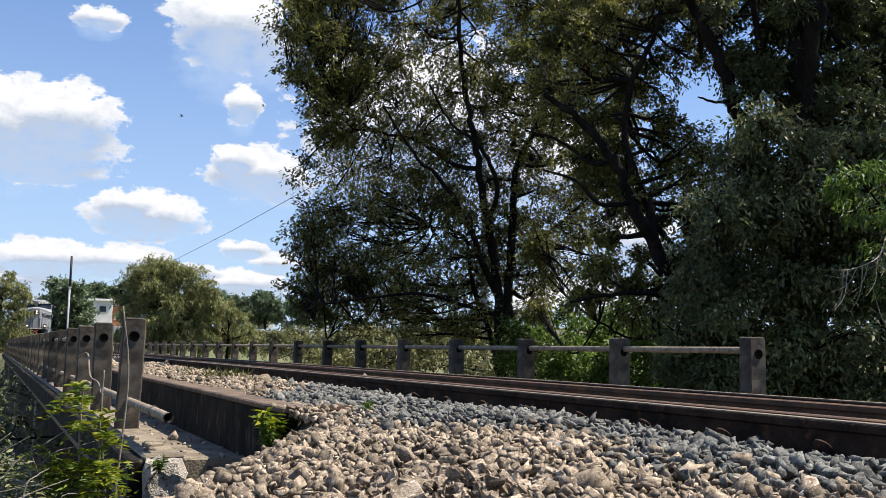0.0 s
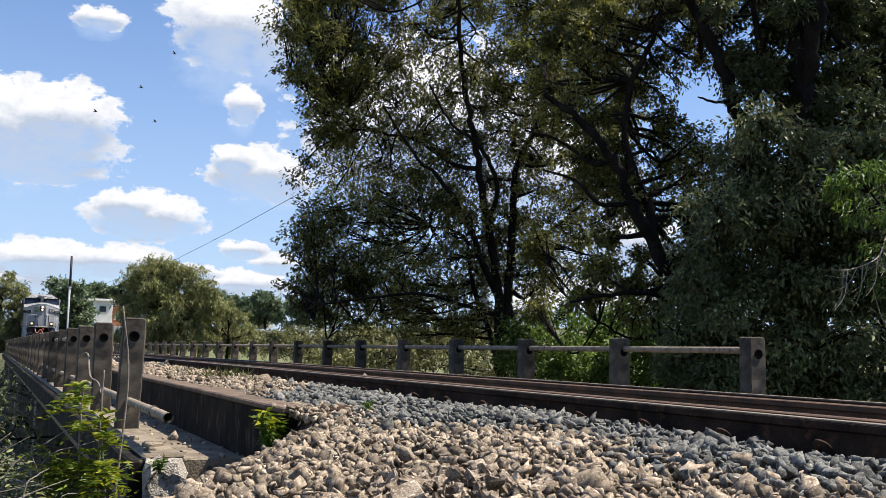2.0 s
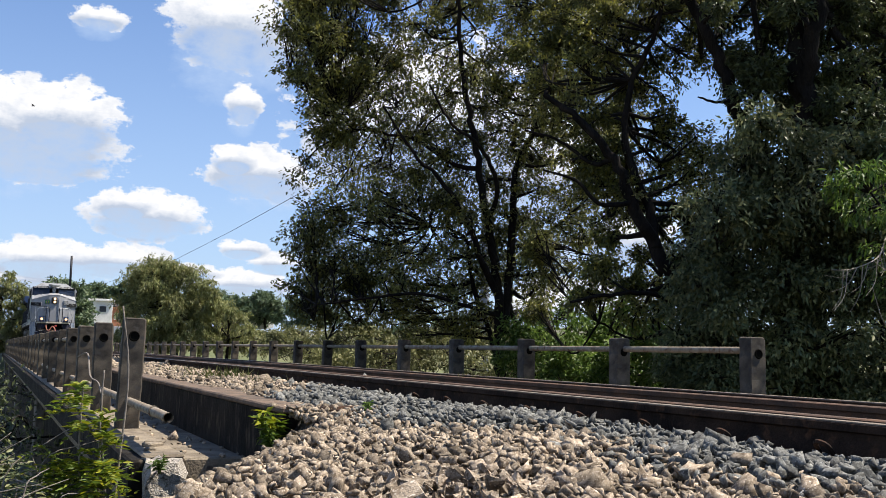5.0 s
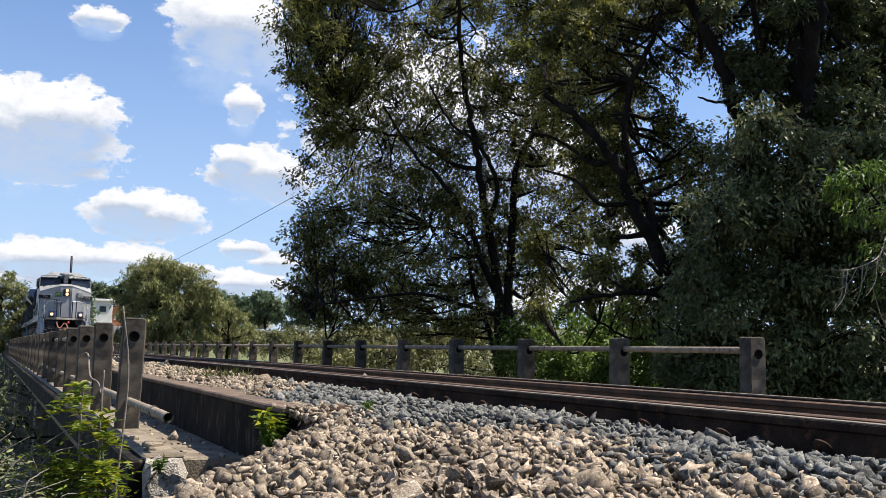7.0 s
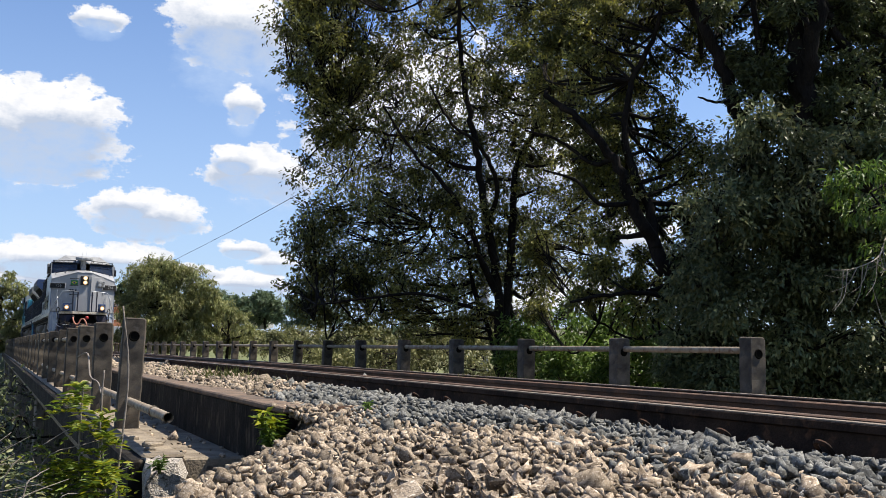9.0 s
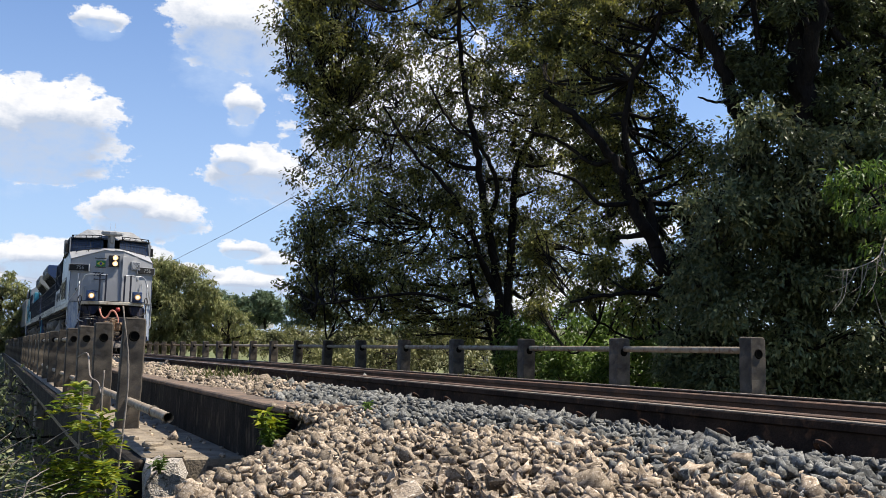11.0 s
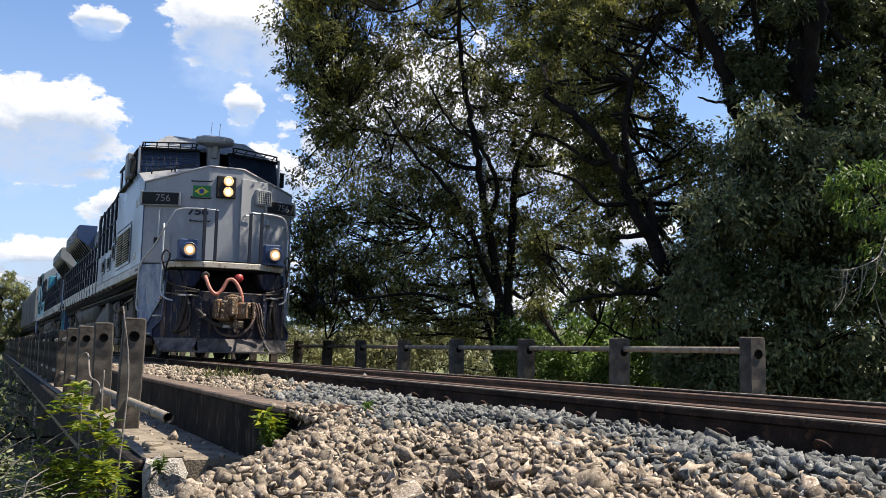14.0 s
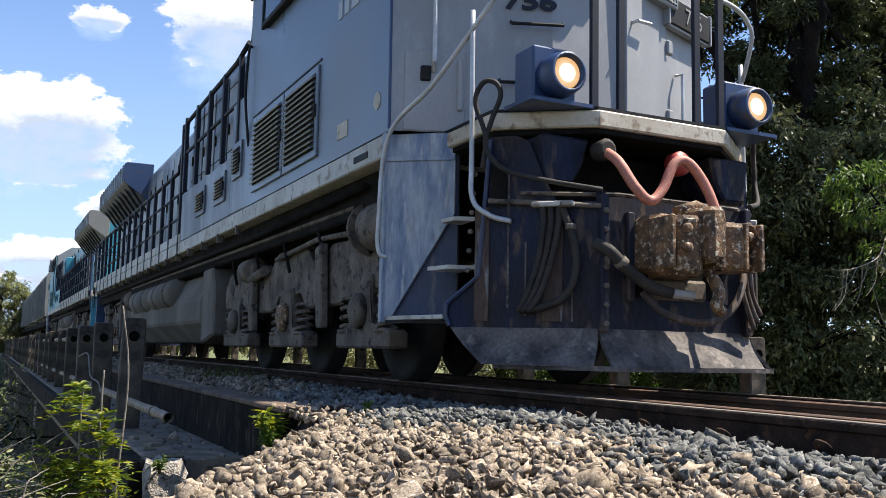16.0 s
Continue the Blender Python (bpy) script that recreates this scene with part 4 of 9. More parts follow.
tree('leaning_tree', 'leaning tree with thin glossy foliage beside the track, trunk colour darkened for shade', [
    ([(10.62, 11.49, -0.52), (10.31, 11.53, 0.37), (9.83, 11.63, 1.45), (9.51, 11.72, 1.98), (9.13, 11.81, 2.70), (8.80, 11.89, 3.41), (8.22, 12.09, 4.03), (7.70, 12.29, 4.47)], 0.17, 0.04),
    ([(9.51, 11.72, 1.98), (9.57, 11.94, 2.66), (9.34, 12.08, 3.32), (9.23, 12.16, 3.99), (9.30, 12.02, 4.83), (9.52, 11.71, 5.55), (9.57, 11.47, 6.44)], 0.09, 0.03),
    ([(9.83, 11.63, 1.45), (9.83, 11.23, 1.96), (9.81, 11.06, 2.48), (10.15, 10.73, 2.91), (10.18, 10.52, 3.59)], 0.08, 0.03),
    ([(10.02, 11.59, 1.05), (9.09, 11.35, 1.22), (8.36, 11.37, 1.17), (7.72, 11.48, 1.03)], 0.05, 0.02),
    ([(8.80, 11.89, 3.41), (8.69, 12.28, 3.38), (8.22, 12.57, 3.76), (7.70, 12.80, 3.93)], 0.045, 0.015),
    ([(9.13, 11.81, 2.70), (8.47, 11.81, 2.64), (8.07, 11.85, 2.96), (7.58, 12.07, 3.13)], 0.045, 0.015),
    ([(10.22, 11.55, 0.55), (10.03, 12.08, 0.64), (9.66, 12.50, 0.54), (9.25, 12.89, 0.82)], 0.04, 0.015),
], C1_0 + C1_1 + C1_2 + C1_3 + clumps_in(2, 5, 8.6, 9.6, 14.0, 15.4, 1.0, 3.0, 0.25, 0.4) + clumps_in(3, 5, 8.2, 9.6, 11.6, 12.9, 0.9, 1.6, 0.2, 0.32), L_MID, 12, length=0.092, width=0.041, per=600, sprays=28, fill=0.5, group='trees beside the bridge')

C2_0 = [(11.9, 12.0, 6.7, 0.39), (12.1, 9.1, 6.1, 0.24), (13.3, 10.9, 4.4, 0.34), (12.0, 11.3, 4.5, 0.26), (12.4, 10.0, 5.6, 0.25), (10.6, 10.9, 5.1, 0.24), (10.8, 9.3, 5.9, 0.23), (11.3, 12.6, 5.9, 0.44), (10.5, 11.8, 6.5, 0.42), (11.4, 9.2, 3.4, 0.27), (13.0, 9.9, 5.1, 0.40), (11.4, 9.5, 4.6, 0.35), (14.2, 10.8, 4.7, 0.35), (11.1, 11.0, 5.0, 0.34), (10.9, 10.0, 6.3, 0.27), (11.2, 10.0, 4.6, 0.39), (13.9, 11.1, 6.8, 0.45), (11.1, 10.2, 5.3, 0.24), (11.1, 12.4, 6.2, 0.29), (12.9, 11.7, 4.5, 0.38), (10.2, 9.5, 5.4, 0.26), (12.9, 10.5, 5.3, 0.38)]
C2_1 = [(11.0, 10.7, 5.4, 0.27), (11.2, 10.5, 4.8, 0.25), (14.0, 10.6, 6.6, 0.27), (10.2, 10.7, 6.3, 0.26), (11.6, 9.7, 5.5, 0.24), (11.1, 9.2, 4.0, 0.31), (14.6, 11.1, 3.7, 0.43), (11.5, 9.1, 3.8, 0.30), (12.5, 9.8, 5.5, 0.30), (14.1, 10.6, 4.9, 0.43), (13.7, 10.6, 5.0, 0.31), (9.4, 10.1, 5.5, 0.25), (11.6, 11.2, 4.9, 0.34), (13.8, 10.9, 7.2, 0.34), (13.2, 11.6, 4.3, 0.31), (12.3, 10.8, 5.8, 0.43), (11.0, 10.6, 5.6, 0.30), (11.8, 10.1, 5.9, 0.28), (14.2, 11.2, 3.8, 0.30), (11.8, 10.3, 5.2, 0.39), (11.4, 12.2, 5.8, 0.41), (11.7, 12.3, 5.4, 0.46)]
C2_2 = [(13.0, 10.7, 6.8, 0.29), (11.0, 11.4, 6.6, 0.37), (13.3, 11.5, 6.9, 0.35), (9.9, 10.9, 5.8, 0.40), (11.4, 10.2, 4.3, 0.23), (13.8, 11.3, 5.2, 0.33), (10.1, 10.2, 4.3, 0.30), (10.1, 10.0, 4.5, 0.25), (12.6, 9.9, 4.4, 0.28), (12.5, 10.3, 6.7, 0.33), (12.3, 10.2, 3.8, 0.25), (13.1, 11.5, 7.1, 0.31), (11.6, 9.6, 5.8, 0.26), (10.7, 12.3, 6.5, 0.38), (12.5, 11.9, 6.7, 0.40), (10.4, 10.5, 6.4, 0.25), (12.1, 10.8, 6.1, 0.25), (12.0, 9.3, 3.8, 0.38), (12.3, 10.0, 6.0, 0.37), (10.9, 9.9, 4.8, 0.39), (13.2, 11.0, 5.9, 0.35), (9.2, 10.0, 5.9, 0.22)]
C2_3 = [(10.9, 9.4, 4.0, 0.23), (10.4, 10.5, 4.9, 0.30), (11.9, 9.5, 4.2, 0.23), (12.5, 10.7, 5.0, 0.27), (11.4, 12.1, 6.2, 0.34), (12.3, 10.2, 4.6, 0.26), (14.1, 11.0, 6.4, 0.29), (10.9, 10.7, 6.5, 0.36), (12.7, 9.9, 5.1, 0.36), (11.0, 10.6, 4.9, 0.38), (12.7, 11.8, 4.8, 0.35), (11.5, 11.4, 6.8, 0.30)]
tree('big_tree', 'big dark tree with thick trunks and dense foliage beside the track', [
    ([(11.23, 10.33, -0.80), (11.13, 10.21, 0.57), (11.04, 10.04, 2.28), (10.90, 9.89, 3.99), (10.70, 9.84, 5.18), (10.54, 9.77, 6.37)], 0.26, 0.15),
    ([(10.59, 10.70, 3.22), (10.38, 10.71, 3.92), (10.13, 10.75, 4.63), (9.85, 10.81, 5.24), (9.55, 10.98, 5.98), (9.31, 11.02, 6.51)], 0.12, 0.07),
    ([(11.05, 10.06, 2.11), (10.94, 10.35, 2.84), (10.66, 10.65, 3.40), (10.55, 10.65, 3.75)], 0.12, 0.09),
    ([(10.84, 9.89, 4.24), (10.70, 9.52, 5.08), (10.67, 9.30, 6.04)], 0.14, 0.09),
    ([(12.25, 9.55, 4.18), (11.92, 9.64, 4.70), (11.48, 9.78, 5.30), (11.20, 9.83, 5.99)], 0.09, 0.06),
    ([(10.38, 10.71, 3.92), (10.58, 10.42, 4.61), (10.45, 10.40, 5.31), (10.31, 10.35, 6.18)], 0.06, 0.04),
    ([(10.24, 10.74, 4.27), (9.84, 10.72, 4.21), (9.55, 10.74, 4.25)], 0.03, 0.012),
    ([(11.22, 10.12, 0.91), (11.93, 10.05, 2.35), (12.45, 9.79, 4.17), (12.69, 9.51, 5.43)], 0.1, 0.06),
# seeds 5 and 6: unseen foliage above and beside the view, added for shade
], C2_0 + C2_1 + C2_2 + C2_3 + clumps_in(5, 50, 12.5, 16.5, 6.5, 13.0, 7.0, 10.5, 0.5, 0.9) + clumps_in(6, 30, 13.5, 17.5, 4.5, 10.0, 2.0, 6.0, 0.5, 0.9), L_DARK, 13, length=0.10, width=0.042, per=640, sprays=34, group='trees beside the bridge')

C3_0 = [(9.2, 8.9, 1.9, 0.30), (11.0, 10.5, -0.4, 0.34), (10.4, 8.2, 3.0, 0.26), (9.6, 8.7, 2.9, 0.46), (8.5, 9.1, 0.9, 0.37), (10.9, 9.0, 1.5, 0.44), (10.7, 8.2, 1.0, 0.25), (8.6, 9.4, 1.9, 0.45), (10.2, 8.8, 0.3, 0.34), (9.4, 8.9, 1.3, 0.40), (9.2, 10.0, 0.0, 0.42), (10.3, 10.6, 0.2, 0.53), (11.1, 8.7, -0.6, 0.31), (10.6, 10.0, 3.0, 0.52), (9.6, 9.9, 2.7, 0.42), (9.9, 8.9, 2.1, 0.42), (9.4, 8.8, 3.2, 0.27), (9.2, 10.4, 0.6, 0.48), (11.6, 9.2, 0.4, 0.41), (11.1, 9.7, 1.9, 0.51), (10.9, 10.5, 1.0, 0.43), (10.1, 8.3, 2.3, 0.45)]
C3_1 = [(12.3, 9.5, 2.1, 0.34), (10.7, 8.3, 1.4, 0.35), (9.0, 9.9, 0.9, 0.42), (11.9, 10.4, -0.5, 0.31), (9.7, 9.1, 0.4, 0.46), (10.8, 8.3, 2.9, 0.38), (10.8, 8.6, 2.8, 0.41), (11.1, 9.4, 0.5, 0.44), (11.2, 9.6, 3.6, 0.38), (10.2, 10.6, 0.6, 0.40), (9.2, 8.8, 2.3, 0.44), (11.1, 9.6, 2.7, 0.52), (10.8, 8.9, 2.0, 0.29), (10.3, 8.4, 3.0, 0.31), (11.2, 10.2, 1.7, 0.38), (10.9, 9.2, -0.1, 0.27), (9.7, 8.6, 1.2, 0.29), (8.9, 10.5, 0.6, 0.49), (9.9, 9.7, 0.6, 0.49), (10.8, 10.5, 1.8, 0.40), (11.4, 10.2, 0.0, 0.38), (9.0, 8.8, 3.2, 0.34)]
C3_2 = [(9.1, 9.3, 1.2, 0.26), (11.6, 8.9, 0.0, 0.34), (10.3, 10.7, 1.8, 0.44), (10.2, 9.3, -0.3, 0.47), (10.1, 8.9, 0.9, 0.30), (11.2, 9.0, 2.7, 0.40), (9.4, 8.5, 2.5, 0.40), (10.8, 10.5, 0.3, 0.47), (10.8, 9.1, 3.1, 0.28), (8.9, 9.2, 2.0, 0.38), (11.9, 10.0, 2.0, 0.49), (12.1, 9.5, 0.7, 0.42), (10.7, 9.6, 0.5, 0.34), (11.2, 10.3, 0.9, 0.30), (9.2, 9.3, -0.2, 0.39), (11.4, 9.2, 1.3, 0.51), (10.1, 9.9, -0.0, 0.45), (10.1, 9.7, 2.7, 0.43), (9.7, 10.6, 1.5, 0.44), (9.7, 10.0, 3.3, 0.49), (10.0, 10.1, 2.9, 0.51), (10.6, 8.8, 1.0, 0.27)]
C3_3 = [(11.9, 9.6, -0.2, 0.36), (9.4, 9.1, 1.1, 0.27), (9.6, 10.4, 0.5, 0.44), (8.2, 9.3, 1.2, 0.30), (12.3, 10.1, 1.0, 0.32), (10.3, 10.5, 0.8, 0.52), (11.1, 8.5, 0.2, 0.41), (12.1, 9.2, 2.9, 0.41), (10.0, 8.4, 0.6, 0.30), (10.3, 9.7, 1.2, 0.40), (10.3, 9.6, -0.1, 0.43), (12.2, 10.1, -0.0, 0.38), (9.6, 11.0, 1.1, 0.50), (11.7, 10.2, -0.2, 0.44), (8.3, 9.0, 2.1, 0.43), (11.0, 9.8, 3.6, 0.36), (10.1, 9.6, 1.7, 0.46), (10.8, 8.6, 2.1, 0.38), (10.4, 8.9, 1.6, 0.37), (10.6, 9.0, 1.2, 0.42), (11.3, 9.0, 1.7, 0.43), (10.4, 10.2, 2.7, 0.50)]
C3_4 = [(9.6, 10.0, -0.1, 0.32), (10.1, 8.5, 3.1, 0.45), (10.3, 9.4, 2.0, 0.48), (9.6, 10.9, 0.3, 0.41), (9.4, 8.9, 0.6, 0.39), (8.8, 9.8, 1.7, 0.41), (9.7, 9.4, 0.1, 0.31), (9.6, 10.0, -0.2, 0.38), (11.4, 8.6, 2.3, 0.36), (9.5, 9.5, 2.6, 0.34), (10.3, 8.9, 2.3, 0.34), (8.8, 9.1, 2.2, 0.46), (11.4, 9.5, 2.6, 0.30), (11.1, 10.7, -0.6, 0.33), (10.6, 10.5, 1.5, 0.48), (12.3, 10.0, -0.7, 0.46), (10.5, 9.7, 0.2, 0.37), (11.3, 10.2, -0.6, 0.46), (11.0, 10.3, 1.7, 0.50), (9.1, 9.4, 2.9, 0.47), (11.1, 10.1, 1.4, 0.42), (11.0, 8.7, -0.3, 0.44)]
C3_5 = [(10.4, 10.8, 1.5, 0.44), (9.4, 10.3, 1.2, 0.34), (8.8, 8.7, 3.3, 0.37), (10.1, 9.2, 1.1, 0.35), (8.9, 10.1, 1.5, 0.29), (9.6, 9.5, 1.9, 0.45), (10.7, 10.7, 0.4, 0.50), (9.6, 9.6, 2.9, 0.30), (10.3, 8.7, -0.5, 0.38), (10.5, 8.8, 2.1, 0.39)]
tree('understory_tree', 'dense young tree with drooping compound dark leaves', [
    ([(10.43, 9.88, -1.22), (10.24, 9.75, 0.55), (9.99, 9.67, 2.15), (9.84, 9.61, 3.28)], 0.06, 0.02),
    ([(11.02, 9.59, -1.21), (10.97, 9.39, 0.56), (10.95, 9.23, 1.93), (11.03, 9.08, 2.82)], 0.05, 0.02),
    ([(9.77, 10.52, -1.11), (9.60, 10.44, 0.20), (9.68, 10.28, 1.19), (9.70, 10.16, 2.02)], 0.045, 0.015),
    ([(11.50, 9.22, -1.03), (11.39, 9.07, 0.57), (11.38, 8.93, 1.77)], 0.045, 0.015),
], C3_0 + C3_1 + C3_2 + C3_3 + C3_4 + C3_5, L_UNDER, 14, length=0.095, width=0.042, per=740, sprays=36, droop=0.45, group='understory')

C4_0 = [(8.9, 6.8, 1.7, 0.21), (8.2, 6.7, 2.2, 0.18), (9.0, 6.9, 2.3, 0.18), (8.8, 6.9, 2.0, 0.21), (8.5, 6.7, 2.3, 0.18), (8.5, 7.1, 1.9, 0.14), (8.2, 7.0, 2.1, 0.14), (8.5, 6.6, 1.8, 0.17), (8.2, 7.0, 2.3, 0.15), (8.3, 6.8, 1.9, 0.15), (8.9, 7.1, 1.5, 0.18), (9.0, 6.9, 0.9, 0.16), (8.8, 7.0, 1.1, 0.15), (9.0, 6.8, 1.4, 0.14)]
tree('young_tree', 'young tree with bright green lance-shaped leaves', [
    ([(9.24, 6.86, -1.08), (9.03, 6.77, 0.50), (8.79, 6.75, 1.54), (8.48, 6.84, 2.08)], 0.035, 0.01),
    ([(9.03, 6.77, 0.50), (8.88, 6.77, 0.99), (8.73, 6.82, 1.23)], 0.02, 0.008),
], C4_0, L_LIGHT, 15, length=0.11, width=0.028, per=120, sprays=14, droop=0.8, group='understory')

C5_0 = [(9.7, 15.1, -0.1, 0.33), (13.9, 14.5, -0.2, 0.38), (12.9, 16.3, -0.2, 0.55), (11.6, 16.0, 0.5, 0.44), (11.2, 17.4, 1.0, 0.43), (12.3, 14.2, 0.3, 0.38), (9.9, 16.7, 0.8, 0.41), (11.4, 14.4, 0.7, 0.49), (10.5, 14.7, -0.2, 0.40), (12.3, 14.7, -0.5, 0.50), (10.8, 17.8, -0.5, 0.41), (12.8, 15.7, 0.4, 0.37), (10.6, 17.3, 0.3, 0.49), (14.2, 16.0, -0.7, 0.40), (11.0, 16.3, -0.5, 0.36), (10.8, 16.0, 0.5, 0.31), (11.5, 15.4, -0.6, 0.34), (13.6, 14.6, -0.5, 0.45), (11.0, 16.3, 1.2, 0.47), (11.2, 15.8, 0.2, 0.47), (12.2, 15.8, -0.6, 0.39), (13.1, 15.1, -0.2, 0.35)]
C5_1 = [(10.0, 16.9, -0.1, 0.41), (11.7, 15.1, 0.3, 0.52), (12.8, 15.5, 0.1, 0.40), (12.9, 14.3, -0.2, 0.48), (11.9, 16.7, 0.9, 0.35), (12.2, 16.3, 0.2, 0.37), (12.2, 16.4, 0.9, 0.47), (11.0, 16.5, 0.0, 0.44), (9.9, 16.6, 0.2, 0.47), (9.9, 15.5, 0.5, 0.39), (10.8, 15.1, -0.5, 0.30), (11.9, 14.3, 0.3, 0.47), (13.1, 15.8, -0.3, 0.46), (10.8, 14.7, -0.1, 0.28), (11.2, 15.1, -0.3, 0.51), (9.0, 15.3, 0.5, 0.33), (11.1, 16.6, 0.8, 0.52), (11.7, 16.9, 0.7, 0.54), (10.3, 16.1, 0.1, 0.52), (12.2, 15.4, 0.6, 0.39), (13.8, 15.4, -0.0, 0.45), (12.7, 15.6, -0.6, 0.46)]
C5_2 = [(10.0, 16.1, 0.6, 0.46), (12.7, 13.6, 0.0, 0.38), (13.0, 15.3, -0.1, 0.51), (9.9, 15.1, 0.2, 0.32), (10.9, 14.5, 1.1, 0.35), (14.1, 15.9, -0.3, 0.52), (11.2, 15.8, -0.4, 0.52), (11.7, 14.4, 0.2, 0.45), (13.4, 14.1, -0.6, 0.50), (12.6, 16.7, 0.5, 0.36), (10.6, 15.3, -0.2, 0.30), (12.3, 15.9, -0.4, 0.37), (12.5, 16.6, -0.1, 0.38), (10.6, 16.4, -0.5, 0.39), (13.0, 16.0, 0.7, 0.45), (11.8, 16.1, 0.8, 0.42)]
tree('roadside_bush', 'sunlit leafy bush behind the bridge railing', [
    ([(10.77, 16.18, -1.04), (10.59, 16.14, -0.00), (10.33, 16.18, 0.69)], 0.04, 0.01),
    ([(12.02, 15.57, -1.01), (11.86, 15.53, -0.09), (11.70, 15.52, 0.61)], 0.04, 0.01),
], C5_0 + C5_1 + C5_2, L_LIGHT, 16, length=0.14, width=0.05, per=420, sprays=26, category='bush', group='bushes below the bridge')

C6_0 = [(12.2, 21.2, 0.7, 0.44), (10.6, 26.1, -0.5, 0.57), (12.3, 24.8, 0.7, 0.39), (11.1, 23.8, 0.2, 0.43), (13.3, 24.3, 0.1, 0.45), (8.3, 24.7, 0.0, 0.39), (9.7, 24.6, 0.7, 0.30), (9.7, 25.5, 0.0, 0.31), (12.4, 25.3, -0.8, 0.41), (13.3, 26.3, -0.6, 0.44), (12.5, 27.3, -0.9, 0.33), (13.7, 25.5, 0.9, 0.57), (10.3, 23.9, 0.3, 0.49), (9.9, 27.4, 0.5, 0.45), (10.9, 24.6, -0.2, 0.34), (12.6, 26.9, 0.7, 0.44), (10.7, 23.2, -0.2, 0.43), (11.3, 26.8, -0.3, 0.44), (12.0, 26.8, 0.7, 0.37), (10.8, 27.8, -0.6, 0.37), (12.6, 21.9, -0.6, 0.47), (12.4, 23.3, -0.1, 0.48)]
C6_1 = [(12.3, 21.9, -0.3, 0.28), (10.3, 23.6, -0.4, 0.37), (9.6, 23.7, 0.2, 0.51), (10.0, 22.3, 0.1, 0.34), (11.2, 22.2, 0.1, 0.36), (12.0, 21.9, -0.5, 0.36), (11.5, 21.8, 0.5, 0.38), (10.7, 25.7, 0.1, 0.47), (13.0, 22.5, -0.2, 0.46), (9.4, 27.5, 0.6, 0.35), (14.0, 24.0, -0.5, 0.37), (12.3, 25.4, -0.2, 0.56), (9.3, 26.1, -0.0, 0.46), (10.1, 24.6, 0.6, 0.39), (9.0, 24.0, -0.2, 0.52), (11.8, 27.1, 0.7, 0.56), (11.6, 24.1, 0.2, 0.38), (9.7, 22.6, -0.7, 0.46), (13.9, 25.1, 0.4, 0.46), (8.7, 24.1, -0.3, 0.40), (11.0, 22.5, 0.5, 0.49), (8.3, 23.9, -0.2, 0.47)]
C6_2 = [(14.4, 25.6, 1.0, 0.41), (10.3, 22.9, 0.4, 0.50)]
tree('roadside_bush', 'scrubby bush with thin grey-green leaves below the railing', [
    ([(10.81, 25.16, -1.36), (10.81, 25.01, -0.20), (10.53, 25.05, 0.61)], 0.04, 0.01),
    ([(12.30, 24.43, -1.32), (12.37, 24.25, -0.17), (12.03, 24.33, 0.48)], 0.04, 0.01),
], C6_0 + C6_1 + C6_2, L_SCRUB, 17, length=0.15, width=0.05, per=330, sprays=22, category='bush', group='bushes below the bridge')

C7_0 = [(12.2, 10.0, -0.7, 0.31), (10.5, 10.3, -0.4, 0.31), (9.3, 11.0, 0.2, 0.34), (12.0, 10.4, -0.4, 0.34), (11.5, 9.4, -0.7, 0.29), (9.8, 10.5, 0.0, 0.26), (9.4, 10.8, -0.3, 0.29), (11.2, 10.0, -0.1, 0.30), (10.5, 10.8, 0.1, 0.29), (10.5, 9.9, 0.0, 0.34), (12.4, 10.2, -0.3, 0.26), (10.5, 9.9, -0.4, 0.34), (10.6, 10.9, -0.3, 0.35), (11.1, 9.5, -0.2, 0.28), (11.9, 9.5, -0.3, 0.22), (9.4, 11.0, -0.1, 0.27), (10.2, 9.9, -0.1, 0.34), (9.8, 11.4, 0.5, 0.32), (11.6, 9.9, -0.4, 0.31), (9.6, 11.2, 0.1, 0.35), (10.1, 10.9, -0.2, 0.35), (9.1, 10.2, -0.1, 0.24)]
C7_1 = [(10.9, 10.0, -0.4, 0.23), (11.9, 10.5, -0.5, 0.33), (10.6, 9.7, -0.2, 0.26), (11.5, 9.4, -0.4, 0.34), (10.2, 9.7, -0.2, 0.33), (9.6, 11.0, -0.0, 0.34), (10.3, 11.0, -0.1, 0.37), (11.7, 9.7, -0.3, 0.31)]
tree('roadside_bush', 'low dark bush below the railing', [
    ([(9.99, 10.53, -1.12), (10.02, 10.43, -0.45), (10.07, 10.36, -0.12)], 0.03, 0.01),
], C7_0 + C7_1, L_UNDER, 18, length=0.12, width=0.04, per=420, sprays=26, category='bush', group='bushes below the bridge')

C8_0 = [(22.5, 57.8, -0.1, 0.57), (15.2, 47.8, 0.7, 0.32), (17.0, 61.0, 0.4, 0.57), (17.0, 49.4, -0.1, 0.59), (17.2, 50.5, 0.8, 0.42), (21.5, 50.5, 0.0, 0.34), (16.9, 47.1, 0.1, 0.54), (18.2, 47.2, 0.9, 0.37), (16.1, 53.3, 0.2, 0.53), (17.3, 54.0, -0.0, 0.67), (18.1, 48.6, 0.4, 0.49), (16.1, 53.9, 1.1, 0.64), (18.4, 52.4, 0.5, 0.66), (21.0, 50.9, 0.8, 0.42), (17.9, 54.6, 1.3, 0.53), (21.0, 57.9, 1.2, 0.46), (17.6, 47.4, -0.3, 0.55), (22.4, 55.9, 1.3, 0.72), (15.8, 50.7, 0.0, 0.37), (21.3, 57.1, 1.5, 0.43), (24.9, 57.0, -0.1, 0.65), (16.5, 57.0, 0.2, 0.37)]
